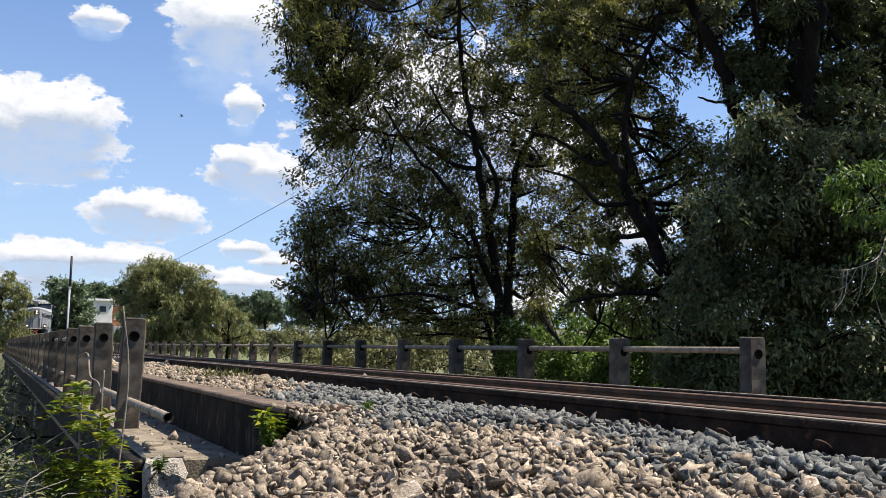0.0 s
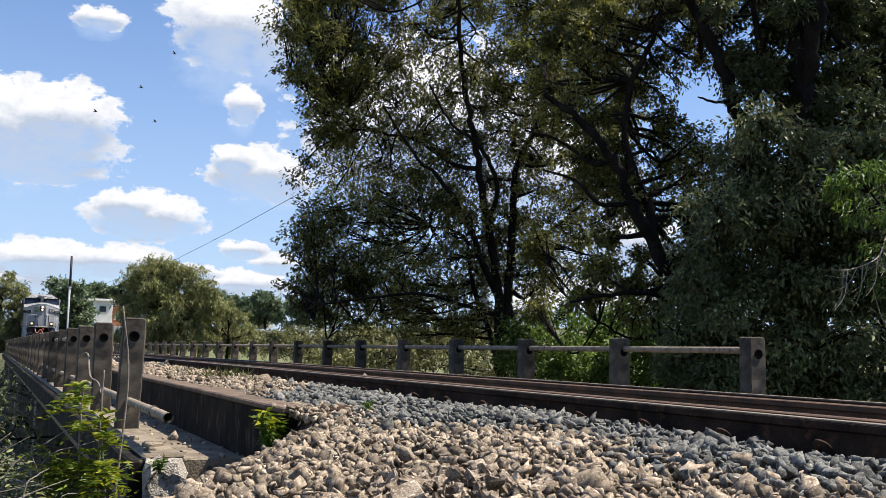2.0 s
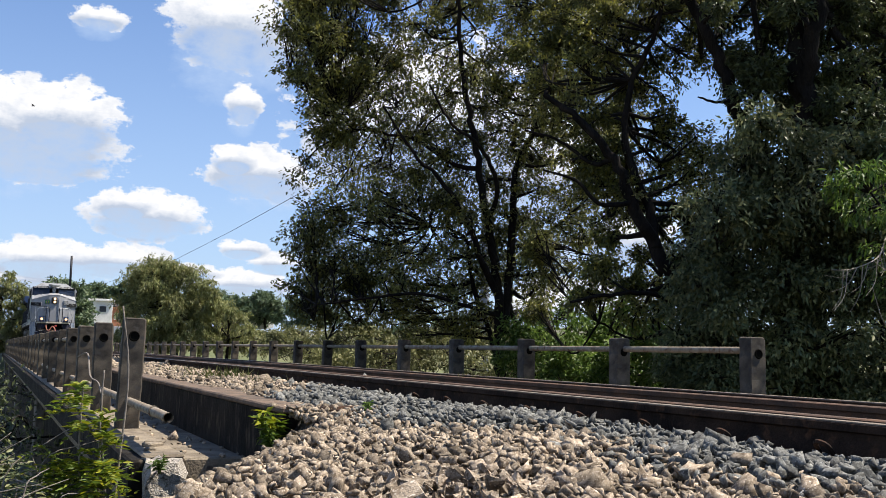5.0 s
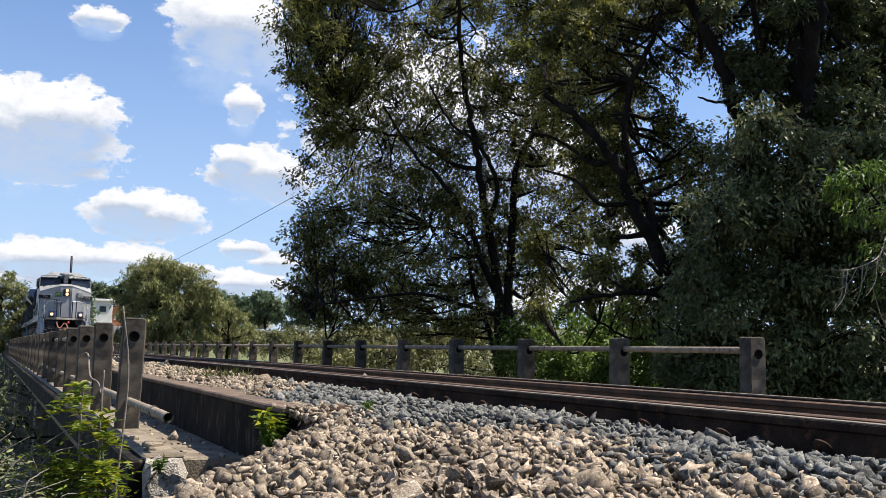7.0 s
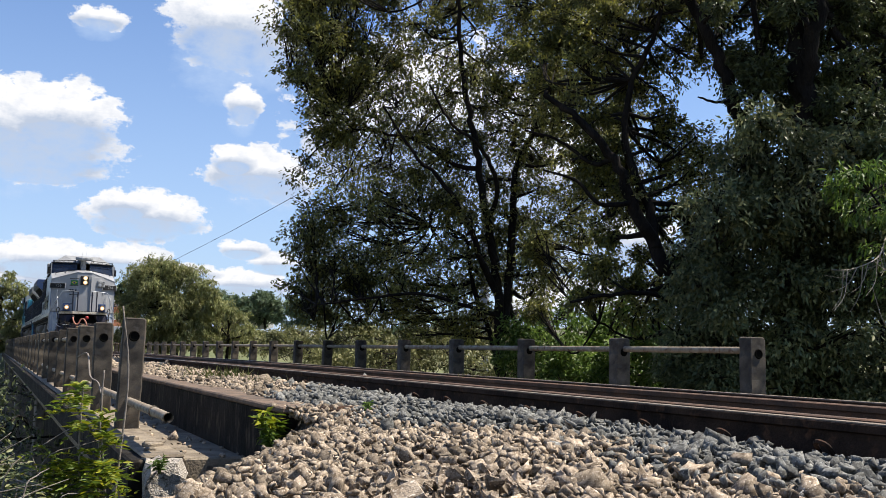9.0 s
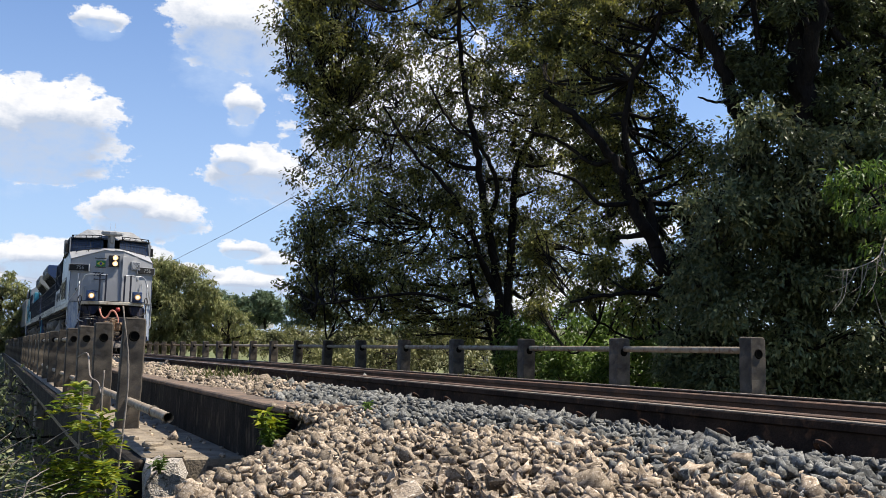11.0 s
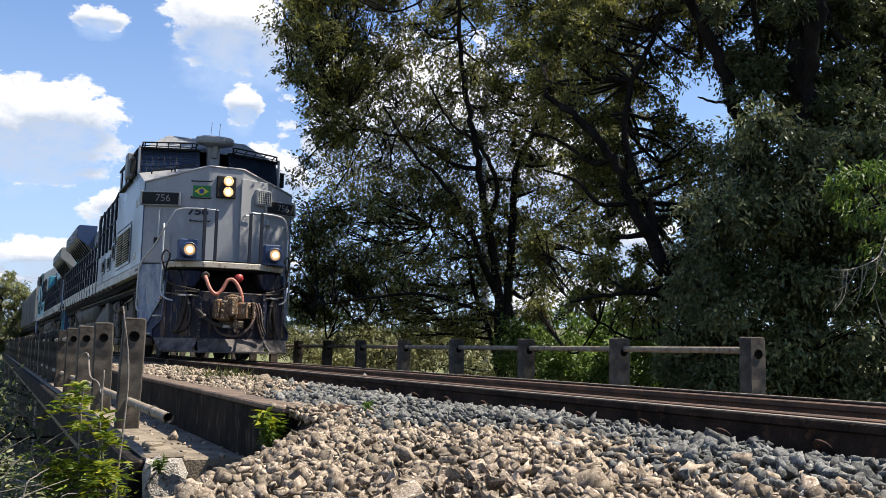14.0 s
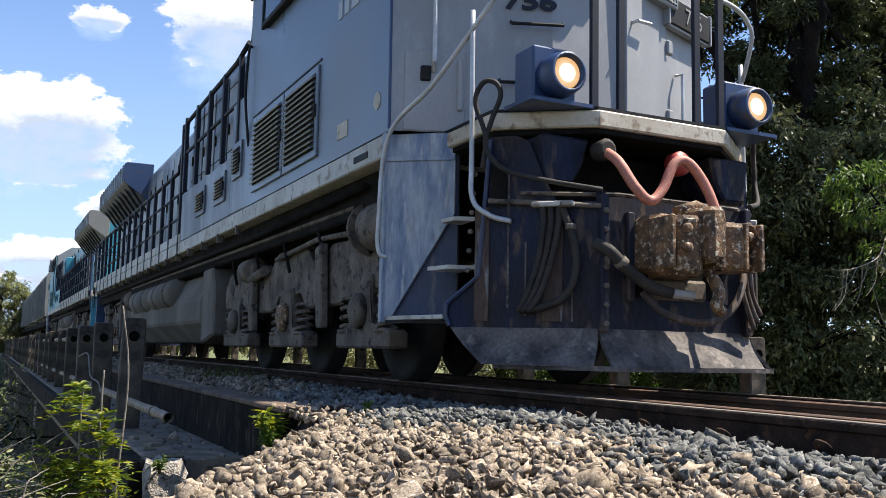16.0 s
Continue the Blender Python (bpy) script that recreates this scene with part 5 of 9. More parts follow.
C8_1 = [(22.8, 53.2, 0.4, 0.69), (13.0, 49.5, 0.1, 0.33), (23.3, 56.6, -0.2, 0.47), (18.8, 45.4, 0.3, 0.34), (17.1, 45.7, 0.8, 0.55), (18.2, 45.4, 0.4, 0.53), (16.2, 61.1, 0.9, 0.60), (17.6, 52.9, 0.6, 0.52), (18.3, 58.6, 1.3, 0.50), (15.0, 54.5, 0.7, 0.66), (16.3, 53.3, 0.7, 0.58), (14.6, 50.3, 0.8, 0.60), (22.1, 53.9, 1.3, 0.68), (15.3, 54.0, 0.6, 0.63), (23.3, 55.4, 0.8, 0.38), (16.3, 60.1, 0.4, 0.52), (22.4, 58.2, 0.6, 0.65), (17.0, 46.8, 0.5, 0.44), (14.1, 49.8, 0.9, 0.46), (19.0, 57.1, -0.3, 0.67), (21.1, 54.9, 1.4, 0.44), (17.6, 48.3, -0.3, 0.55)]
C8_2 = [(19.9, 49.5, -0.0, 0.41), (20.5, 58.4, -0.4, 0.42), (18.8, 54.9, 0.3, 0.70), (17.6, 56.3, 0.4, 0.37), (18.2, 59.9, 1.2, 0.53), (22.9, 54.5, 0.3, 0.58), (22.0, 56.3, 0.2, 0.69), (18.1, 50.6, 0.8, 0.42), (18.3, 54.2, 0.0, 0.49), (19.7, 47.8, -0.3, 0.57), (18.9, 45.0, -0.1, 0.34), (18.4, 47.0, 0.7, 0.59), (16.9, 50.9, 0.1, 0.64), (16.9, 48.4, 0.8, 0.32), (16.7, 59.1, 0.1, 0.53), (17.1, 47.8, 0.3, 0.56)]
tree('valley_scrub', 'dry olive scrub in the valley past the bridge', [
    ([(17.64, 53.14, -1.11), (17.57, 53.05, -0.11), (17.35, 53.03, 0.90)], 0.08, 0.03),
    ([(20.69, 51.69, -1.38), (20.47, 51.67, -0.37), (20.24, 51.63, 0.80)], 0.08, 0.03),
], C8_0 + C8_1 + C8_2, L_SCRUB, 27, length=0.26, width=0.08, per=260, sprays=20, category='bush', group='bushes below the bridge')

C9_0 = [(10.5, 60.9, 2.0, 0.54), (16.1, 63.0, 1.4, 0.56), (13.5, 64.6, 1.3, 0.94), (8.6, 66.8, 3.8, 0.73), (8.7, 66.0, 0.4, 0.78), (11.0, 65.9, 4.5, 0.60), (13.0, 60.3, 3.0, 0.69), (9.0, 66.7, 1.5, 0.64), (9.4, 66.1, 4.9, 0.69), (12.4, 66.1, 0.7, 0.67), (11.8, 61.9, 4.1, 0.84), (10.2, 67.6, 2.1, 0.76), (9.9, 62.8, 5.6, 0.80), (11.6, 64.9, 3.8, 0.86), (10.4, 63.0, 0.5, 0.68), (10.1, 66.1, 3.6, 0.59), (15.0, 62.6, 1.1, 0.75), (11.9, 61.1, 1.5, 0.83), (11.6, 64.7, 5.4, 0.82), (12.3, 59.9, 4.2, 0.62), (15.5, 64.4, 2.2, 0.80), (10.4, 62.9, 3.6, 0.71)]
C9_1 = [(13.5, 64.6, 2.4, 0.68), (8.1, 63.7, 2.5, 0.88), (13.5, 62.6, 0.6, 0.68), (12.2, 62.9, 3.5, 0.79), (12.0, 61.6, 5.1, 0.83), (14.9, 63.4, 0.4, 0.86), (9.4, 65.2, 5.7, 0.85), (9.7, 67.2, 0.8, 0.56), (10.2, 64.7, 1.1, 0.85), (10.6, 64.5, 1.7, 0.71), (8.5, 66.7, 1.3, 0.78), (12.5, 62.8, 0.4, 0.87), (9.7, 65.0, 5.0, 0.55), (12.3, 63.2, 2.2, 0.81), (8.3, 67.8, 3.3, 0.74), (14.5, 64.8, 2.4, 0.67), (11.1, 66.6, 2.8, 0.70), (9.2, 65.3, 3.4, 0.78), (7.7, 64.1, 0.5, 0.84), (13.1, 61.0, 2.0, 0.59), (8.6, 64.7, 4.9, 0.63), (8.7, 67.0, 3.0, 0.67)]
C9_2 = [(10.5, 62.6, 5.5, 0.73), (10.5, 60.8, 2.5, 0.86), (16.6, 63.7, 0.6, 0.92), (10.6, 65.8, 4.3, 0.64), (9.1, 62.9, 3.7, 0.58), (14.1, 64.2, 1.3, 0.59), (10.8, 61.9, 1.1, 0.58), (16.0, 64.4, 0.9, 0.85), (12.9, 62.5, 3.6, 0.54), (10.3, 63.9, 4.9, 0.61), (8.7, 68.0, 2.1, 0.63), (8.9, 67.2, 5.5, 0.62), (11.4, 62.7, 4.9, 0.88), (11.0, 62.4, 1.6, 0.58), (11.9, 62.2, 2.8, 0.88), (12.8, 59.9, 3.6, 0.55), (9.4, 65.4, 2.9, 0.66), (12.3, 62.3, 4.1, 0.90), (10.3, 65.0, 3.8, 0.64), (12.5, 60.9, 2.6, 0.58), (9.1, 63.3, 2.3, 0.80), (9.0, 62.0, 1.5, 0.61)]
C9_3 = [(11.3, 62.5, 2.8, 0.80), (9.3, 62.6, 4.2, 0.82), (10.5, 61.1, 3.1, 0.68), (13.7, 59.4, 2.5, 0.71), (15.2, 64.3, 1.6, 0.79), (10.0, 62.7, 1.8, 0.79), (8.4, 62.0, 0.9, 0.70), (9.0, 67.2, 4.3, 0.72), (12.8, 60.7, 0.7, 0.73), (8.6, 66.7, 4.9, 0.79), (9.9, 63.5, 0.6, 0.75), (9.9, 65.4, 2.9, 0.86), (14.7, 59.7, 1.5, 0.61), (9.1, 64.4, 5.2, 0.77), (10.4, 64.0, 5.3, 0.79), (12.3, 65.2, 3.3, 0.80), (15.7, 62.4, 0.6, 0.85), (14.5, 63.8, 0.7, 0.92), (14.4, 62.8, 1.2, 0.61), (12.7, 62.5, 0.9, 0.74), (14.2, 63.7, 3.0, 0.71), (13.2, 65.9, 2.2, 0.66)]
C9_4 = [(12.4, 61.8, 3.1, 0.61), (8.9, 67.0, 3.4, 0.76), (9.5, 66.2, 4.5, 0.61), (10.9, 61.5, 0.6, 0.61), (9.6, 66.6, 0.5, 0.66), (11.6, 62.7, 2.4, 0.85), (13.1, 65.0, 1.7, 0.70)]
tree('willowy_tree', 'round olive-green tree with fine drooping leaves past the bridge', [
    ([(11.31, 64.06, -1.10), (10.96, 63.90, 1.54), (10.64, 63.77, 3.80), (10.19, 63.80, 5.31)], 0.25, 0.06),
    ([(11.05, 63.95, 0.78), (12.45, 63.07, 2.33), (12.86, 62.68, 3.86)], 0.14, 0.05),
    ([(14.39, 62.55, -1.03), (14.43, 62.29, 0.86)], 0.14, 0.05),
], C9_0 + C9_1 + C9_2 + C9_3 + C9_4, L_OLIVE, 19, length=0.24, width=0.07, per=760, sprays=36, droop=0.9, twig=0.02, group='trees past the bridge')

C10_0 = [(-2.4, 97.6, 4.9, 0.54), (2.2, 96.3, -0.1, 0.60), (0.5, 94.0, 4.8, 0.55), (-2.3, 97.2, -1.1, 0.61), (2.1, 96.4, 2.6, 0.90), (-1.3, 95.8, 0.3, 0.88), (-1.4, 96.8, 3.0, 0.62), (2.7, 95.1, 4.8, 0.65), (-0.9, 95.2, 6.4, 0.57), (0.0, 95.8, 2.3, 0.81), (-0.7, 96.2, -1.4, 0.89), (0.9, 96.3, 0.3, 0.80), (-2.2, 96.6, 1.6, 0.75), (-0.3, 96.5, 0.4, 0.69), (0.7, 95.6, -1.0, 0.77), (1.3, 93.9, 5.7, 0.69), (2.8, 95.7, 1.0, 0.89), (-1.0, 95.6, 5.5, 0.54), (0.8, 96.1, 3.7, 0.89), (1.5, 94.4, 1.3, 0.81), (1.6, 95.5, 3.5, 0.53), (1.5, 93.6, 4.7, 0.69)]
C10_1 = [(-0.5, 95.1, 2.3, 0.71), (1.5, 95.3, -0.5, 0.60), (2.6, 95.7, -1.0, 0.87), (-1.2, 98.0, 1.4, 0.86), (2.6, 93.3, 3.0, 0.64), (-2.5, 97.5, 3.2, 0.69), (1.8, 95.7, -1.3, 0.89), (0.4, 96.3, 6.1, 0.62), (0.1, 94.8, 3.7, 0.82), (-0.6, 96.9, 5.0, 0.56), (-1.8, 96.7, 3.7, 0.64), (-1.9, 97.5, 5.7, 0.72), (-1.4, 97.7, -1.0, 0.63), (-1.2, 95.4, 4.6, 0.87), (-0.3, 97.6, 1.7, 0.73), (-0.0, 97.8, -0.6, 0.65), (1.0, 94.3, 5.2, 0.65), (-0.7, 95.7, 2.9, 0.74), (1.9, 96.2, 2.0, 0.82), (0.8, 94.8, 1.7, 0.75), (-0.1, 94.6, 3.0, 0.66), (-0.9, 95.6, -0.6, 0.68)]
C10_2 = [(-0.3, 95.5, 5.9, 0.79), (-2.5, 97.9, -0.2, 0.86), (2.5, 93.5, 0.4, 0.56), (2.3, 95.4, 4.4, 0.88), (-1.1, 95.2, 3.8, 0.82), (-0.1, 97.4, 4.6, 0.56), (0.8, 94.6, 2.5, 0.79), (-0.9, 95.6, 2.5, 0.57), (1.3, 94.3, 6.5, 0.61), (2.5, 94.0, 5.4, 0.73), (2.3, 96.5, 1.3, 0.88), (-0.4, 96.4, 6.7, 0.61), (-2.4, 97.3, 2.2, 0.64), (-0.8, 96.4, 0.8, 0.54), (0.4, 95.4, -0.2, 0.62), (-1.4, 96.5, 6.3, 0.64)]
tree('willowy_tree', 'olive-green tree with drooping leaves close to the track past the bridge', [
    ([(0.63, 96.43, -3.55), (0.58, 95.93, 0.65), (0.80, 95.36, 4.33)], 0.2, 0.06),
], C10_0 + C10_1 + C10_2, L_OLIVE, 20, length=0.3, width=0.085, per=560, sprays=32, droop=0.9, twig=0.02, group='trees past the bridge')

C11_0 = [(7.9, 126.7, 6.9, 1.01), (7.0, 129.0, 2.3, 0.68), (9.6, 131.3, 4.5, 0.90), (9.1, 128.9, 2.6, 0.97), (7.6, 133.6, 4.0, 0.88), (7.1, 132.0, 6.4, 0.99), (11.2, 127.2, 2.5, 0.96), (10.4, 126.1, 6.7, 0.95), (6.8, 133.7, 5.3, 0.77), (10.2, 128.8, 3.7, 1.02), (8.5, 128.6, 3.7, 1.04), (7.0, 131.7, 8.1, 1.13), (10.9, 130.1, 5.5, 0.81), (9.7, 131.0, 6.9, 0.96), (7.9, 132.9, 6.2, 1.19), (8.3, 128.8, 8.1, 0.95), (8.4, 130.1, 2.0, 0.93), (7.4, 127.0, 6.6, 1.13), (10.4, 130.9, 4.3, 1.17), (8.8, 129.1, 5.8, 0.81), (9.1, 130.3, 3.5, 1.02), (11.3, 131.8, 4.7, 1.06)]
C11_1 = [(8.6, 128.8, 4.9, 0.90), (6.6, 130.3, 4.0, 0.85), (9.8, 128.8, 5.5, 1.17), (9.6, 124.5, 7.4, 1.13), (6.4, 131.4, 5.9, 0.91), (9.6, 130.3, 5.6, 0.90), (7.6, 128.5, 5.0, 1.15), (10.6, 124.4, 3.4, 0.78), (7.8, 133.5, 3.1, 1.09), (10.6, 132.6, 3.1, 0.83), (10.1, 132.9, 5.0, 0.73), (8.6, 125.7, 7.5, 0.72)]
tree('distant_tree', 'distant dark green tree on the hillside', [
    ([(8.80, 129.96, 0.84), (8.69, 129.81, 2.46), (8.45, 129.25, 7.80)], 0.3, 0.1),
], C11_0 + C11_1, L_FAR, 41, length=0.48, width=0.22, per=430, sprays=28, twig=0.03, group='trees on the far hill')

C12_0 = [(23.1, 256.3, 14.9, 1.56), (27.0, 254.3, 13.2, 1.72), (25.9, 258.2, 14.4, 1.63), (22.9, 259.9, 12.8, 1.57), (24.9, 251.0, 11.7, 1.40), (21.7, 255.8, 14.1, 1.44), (24.4, 253.3, 15.0, 1.32), (24.8, 258.2, 13.6, 1.62), (23.7, 256.6, 13.3, 1.41), (24.5, 254.9, 12.4, 1.76)]
tree('distant_tree', 'distant dark green tree on the hillside', [
    ([(24.56, 255.50, 9.67), (24.34, 255.20, 12.89), (24.52, 254.96, 14.07)], 0.3, 0.1),
], C12_0, L_FAR, 42, length=0.96, width=0.43, per=430, sprays=28, twig=0.03, group='trees on the far hill')

C13_0 = [(69.0, 303.6, 12.1, 2.78), (75.6, 300.5, 13.4, 1.81), (72.9, 299.9, 10.7, 1.90), (74.3, 298.6, 10.6, 1.80), (70.5, 299.0, 11.9, 2.76), (69.6, 301.5, 15.4, 2.92), (71.8, 297.2, 12.6, 2.39), (72.4, 294.5, 15.5, 1.89), (74.1, 300.3, 13.6, 2.85), (69.3, 298.3, 10.5, 2.79), (71.4, 298.8, 14.6, 2.56), (70.2, 301.9, 13.6, 2.43)]
tree('distant_tree', 'distant dark green tree on the hillside', [
    ([(71.71, 299.89, 8.02), (71.44, 299.52, 12.05), (71.62, 299.16, 14.25)], 0.3, 0.1),
], C13_0, L_FAR, 43, length=1.2, width=0.54, per=430, sprays=28, twig=0.03, group='trees on the far hill')

C14_0 = [(76.6, 288.8, 12.8, 1.71), (78.0, 287.4, 16.7, 2.46), (78.4, 280.9, 11.8, 2.62), (72.0, 284.9, 10.6, 2.36), (73.1, 283.7, 11.6, 1.91), (77.8, 289.2, 9.9, 2.44), (74.4, 286.7, 15.4, 2.35), (78.0, 280.5, 14.0, 2.49), (73.6, 287.9, 14.0, 2.01), (79.5, 282.6, 10.2, 1.90), (79.2, 282.4, 13.1, 2.59), (74.6, 288.5, 10.1, 2.41), (76.3, 281.8, 14.7, 2.75), (75.5, 286.2, 16.0, 2.71)]
tree('distant_tree', 'distant dark green tree on the hillside', [
    ([(77.54, 286.04, 6.53), (77.28, 285.69, 10.42), (77.26, 285.08, 15.39)], 0.3, 0.1),
], C14_0, L_FAR, 44, length=1.16, width=0.52, per=430, sprays=28, twig=0.03, group='trees on the far hill')

C15_0 = [(82.6, 273.8, 11.1, 2.58), (93.1, 268.9, 9.9, 2.61), (85.1, 269.9, 8.2, 1.65), (88.5, 268.3, 12.2, 1.88), (78.6, 274.8, 10.0, 2.03), (84.5, 269.6, 12.0, 1.82), (93.8, 262.4, 10.0, 1.80), (90.2, 267.2, 8.5, 1.62), (86.3, 274.4, 10.5, 2.54), (87.8, 265.7, 7.5, 2.53), (91.4, 270.6, 11.6, 2.49), (87.0, 272.6, 14.4, 2.04), (97.8, 267.5, 8.3, 2.69), (80.3, 275.7, 14.2, 2.58), (84.4, 271.5, 8.8, 1.58), (90.7, 270.6, 13.0, 1.79), (81.3, 268.9, 13.1, 2.58), (80.4, 270.5, 7.9, 2.05)]
tree('distant_tree', 'distant dark green tree on the hillside', [
    ([(86.69, 270.60, 4.88), (86.44, 270.26, 8.64), (86.44, 269.70, 13.08)], 0.3, 0.1),
], C15_0, L_FAR, 45, length=1.12, width=0.5, per=430, sprays=28, twig=0.03, group='trees on the far hill')

C16_0 = [(99.2, 178.7, 6.5, 1.97), (74.3, 190.8, 2.3, 1.41), (86.2, 178.2, 6.3, 1.59), (79.1, 183.8, 4.9, 1.17), (75.1, 188.0, 6.0, 1.39), (94.2, 181.4, 3.2, 1.99), (94.4, 179.2, 7.0, 1.69), (70.0, 187.4, 4.2, 1.38), (89.6, 182.5, 3.3, 1.74), (96.4, 179.0, 3.7, 1.66), (82.9, 178.9, 7.5, 1.21), (102.3, 177.7, 4.3, 1.47), (80.5, 182.2, 4.0, 1.71), (87.4, 184.4, 3.4, 1.37), (79.9, 185.1, 8.2, 1.23), (91.5, 180.4, 8.1, 1.88), (72.9, 191.6, 5.7, 1.66), (84.1, 182.4, 4.8, 1.51), (89.3, 178.2, 5.6, 1.52), (76.3, 183.7, 3.1, 1.51), (94.8, 176.0, 7.7, 1.78), (76.9, 189.4, 2.9, 1.38)]
C16_1 = [(91.7, 175.3, 4.3, 1.52), (72.2, 190.9, 3.0, 1.77), (74.0, 190.5, 5.1, 1.76), (83.2, 186.5, 7.0, 1.45)]
tree('distant_tree', 'distant dark green tree on the hillside', [
    ([(84.12, 182.81, 0.89), (83.93, 182.57, 3.57), (83.91, 182.13, 7.12)], 0.3, 0.1),
], C16_0 + C16_1, L_FAR, 46, length=0.8, width=0.36, per=430, sprays=28, twig=0.03, group='trees on the far hill')

C17_0 = [(67.3, 309.8, 15.8, 2.45), (69.2, 309.0, 16.6, 2.42), (69.0, 313.7, 17.6, 2.15), (68.9, 312.1, 14.4, 2.80), (67.8, 313.8, 15.1, 3.01), (69.1, 314.2, 15.8, 2.78)]
tree('distant_tree', 'distant dark green tree on the hillside', [
    ([(68.61, 312.18, 11.37), (68.33, 311.79, 15.53), (68.68, 311.64, 15.35)], 0.3, 0.1),
], C17_0, L_FAR, 47, length=1.24, width=0.56, per=430, sprays=28, twig=0.03, group='trees on the far hill')

C18_0 = [(28.3, 105.4, 1.0, 0.69), (30.2, 107.4, 1.3, 0.69), (30.0, 111.8, 1.6, 0.83), (32.7, 109.1, 1.3, 0.90), (31.1, 108.8, 1.0, 1.00), (28.8, 104.7, 0.8, 0.71), (30.0, 109.0, 1.4, 1.00), (32.6, 106.8, 1.3, 0.93), (28.1, 106.8, 1.2, 0.88), (31.9, 109.4, 1.2, 0.83)]
tree('distant_tree', 'low scrub in the valley past the bridge', [
    ([(30.51, 108.32, -0.17), (30.40, 108.18, 1.31), (30.55, 108.16, 0.91)], 0.3, 0.1),
], C18_0, L_SCRUB, 48, length=0.44, width=0.2, per=430, sprays=28, twig=0.03, group='trees on the far hill')

C19_0 = [(17.2, 158.4, 9.0, 0.64), (17.6, 158.2, 9.2, 0.64), (18.1, 158.1, 8.3, 0.46), (17.9, 158.0, 9.7, 0.64), (18.3, 157.8, 9.6, 0.64), (18.5, 157.9, 8.3, 0.46), (18.6, 157.6, 10.0, 0.64), (19.0, 157.5, 9.6, 0.64), (19.0, 157.7, 8.3, 0.46), (19.4, 157.3, 9.8, 0.64), (19.8, 157.1, 9.2, 0.64), (19.4, 157.4, 8.3, 0.46), (20.2, 157.0, 9.1, 0.64)]
tree('araucaria_tree', 'distant umbrella-shaped dark pine on the hillside', [
    ([(19.01, 158.15, 4.11), (18.80, 157.86, 7.32), (18.63, 157.63, 9.79)], 0.3, 0.15),
], C19_0, L_FAR, 51, length=0.75, width=0.3, per=80, sprays=10, twig=0.05, group='trees on the far hill')

C20_0 = [(22.2, 245.0, 12.9, 0.99), (22.6, 244.8, 13.1, 0.99), (23.3, 244.7, 11.8, 0.71), (23.0, 244.5, 14.0, 0.99), (23.5, 244.3, 13.8, 0.99), (23.8, 244.4, 11.8, 0.71), (23.9, 244.0, 14.3, 0.99), (24.4, 243.9, 13.8, 0.99), (24.3, 244.1, 11.8, 0.71), (24.8, 243.6, 14.0, 0.99), (25.3, 243.5, 13.2, 0.99), (24.9, 243.9, 11.8, 0.71), (25.8, 243.3, 13.0, 0.99)]
tree('araucaria_tree', 'distant umbrella-shaped dark pine on the hillside', [
    ([(24.22, 244.48, 9.57), (24.03, 244.22, 12.38), (23.92, 244.06, 14.06)], 0.3, 0.15),
], C20_0, L_FAR, 52, length=1.15, width=0.46, per=80, sprays=10, twig=0.05, group='trees on the far hill')


BIRD_PATHS = [
    [(0, 44.9, 173.7, 47.4), (0.5, 39.6, 176.4, 46.3), (1, 34.7, 179.0, 45.2), (1.5, 30.2, 181.3, 44.2), (2, 26.1, 183.3, 43.9), (2.5, 22.2, 185.3, 43.6), (3, 18.7, 186.9, 43.9), (3.5, 15.3, 188.5, 44.4), (4, 11.7, 190.2, 45.1)],
    [(0, 30.7, 180.9, 45.1), (0.5, 26.7, 182.9, 44.8), (1, 22.7, 184.9, 44.7), (1.5, 18.9, 186.7, 45.1), (2, 15.5, 188.3, 45.7), (2.5, 11.9, 189.9, 46.4), (3, 8.3, 191.6, 47.1), (3.5, 4.8, 193.2, 47.3), (4, 1.0, 195.2, 46.7)],
    [(0, 48.2, 170.9, 57.5), (0.5, 41.8, 174.2, 55.7), (1, 35.5, 177.5, 53.9), (1.5, 29.3, 180.7, 52.0), (2, 23.2, 183.9, 50.5), (2.5, 17.0, 187.0, 49.8), (3, 10.9, 190.0, 49.5), (3.5, 4.6, 193.1, 49.0), (4, -1.5, 196.2, 48.5)],
    [(0, 51.7, 167.9, 67.4), (0.5, 45.9, 171.1, 64.8), (1, 40.1, 174.2, 62.3), (1.5, 34.4, 177.3, 59.6), (2, 28.6, 180.4, 57.2), (2.5, 22.7, 183.6, 55.3), (3, 17.0, 186.5, 54.1), (3.5, 11.5, 189.2, 53.6), (4, 6.8, 191.5, 53.4)],
]
# ---------------------------------------------------------------- plants, houses, pole, cable, birds


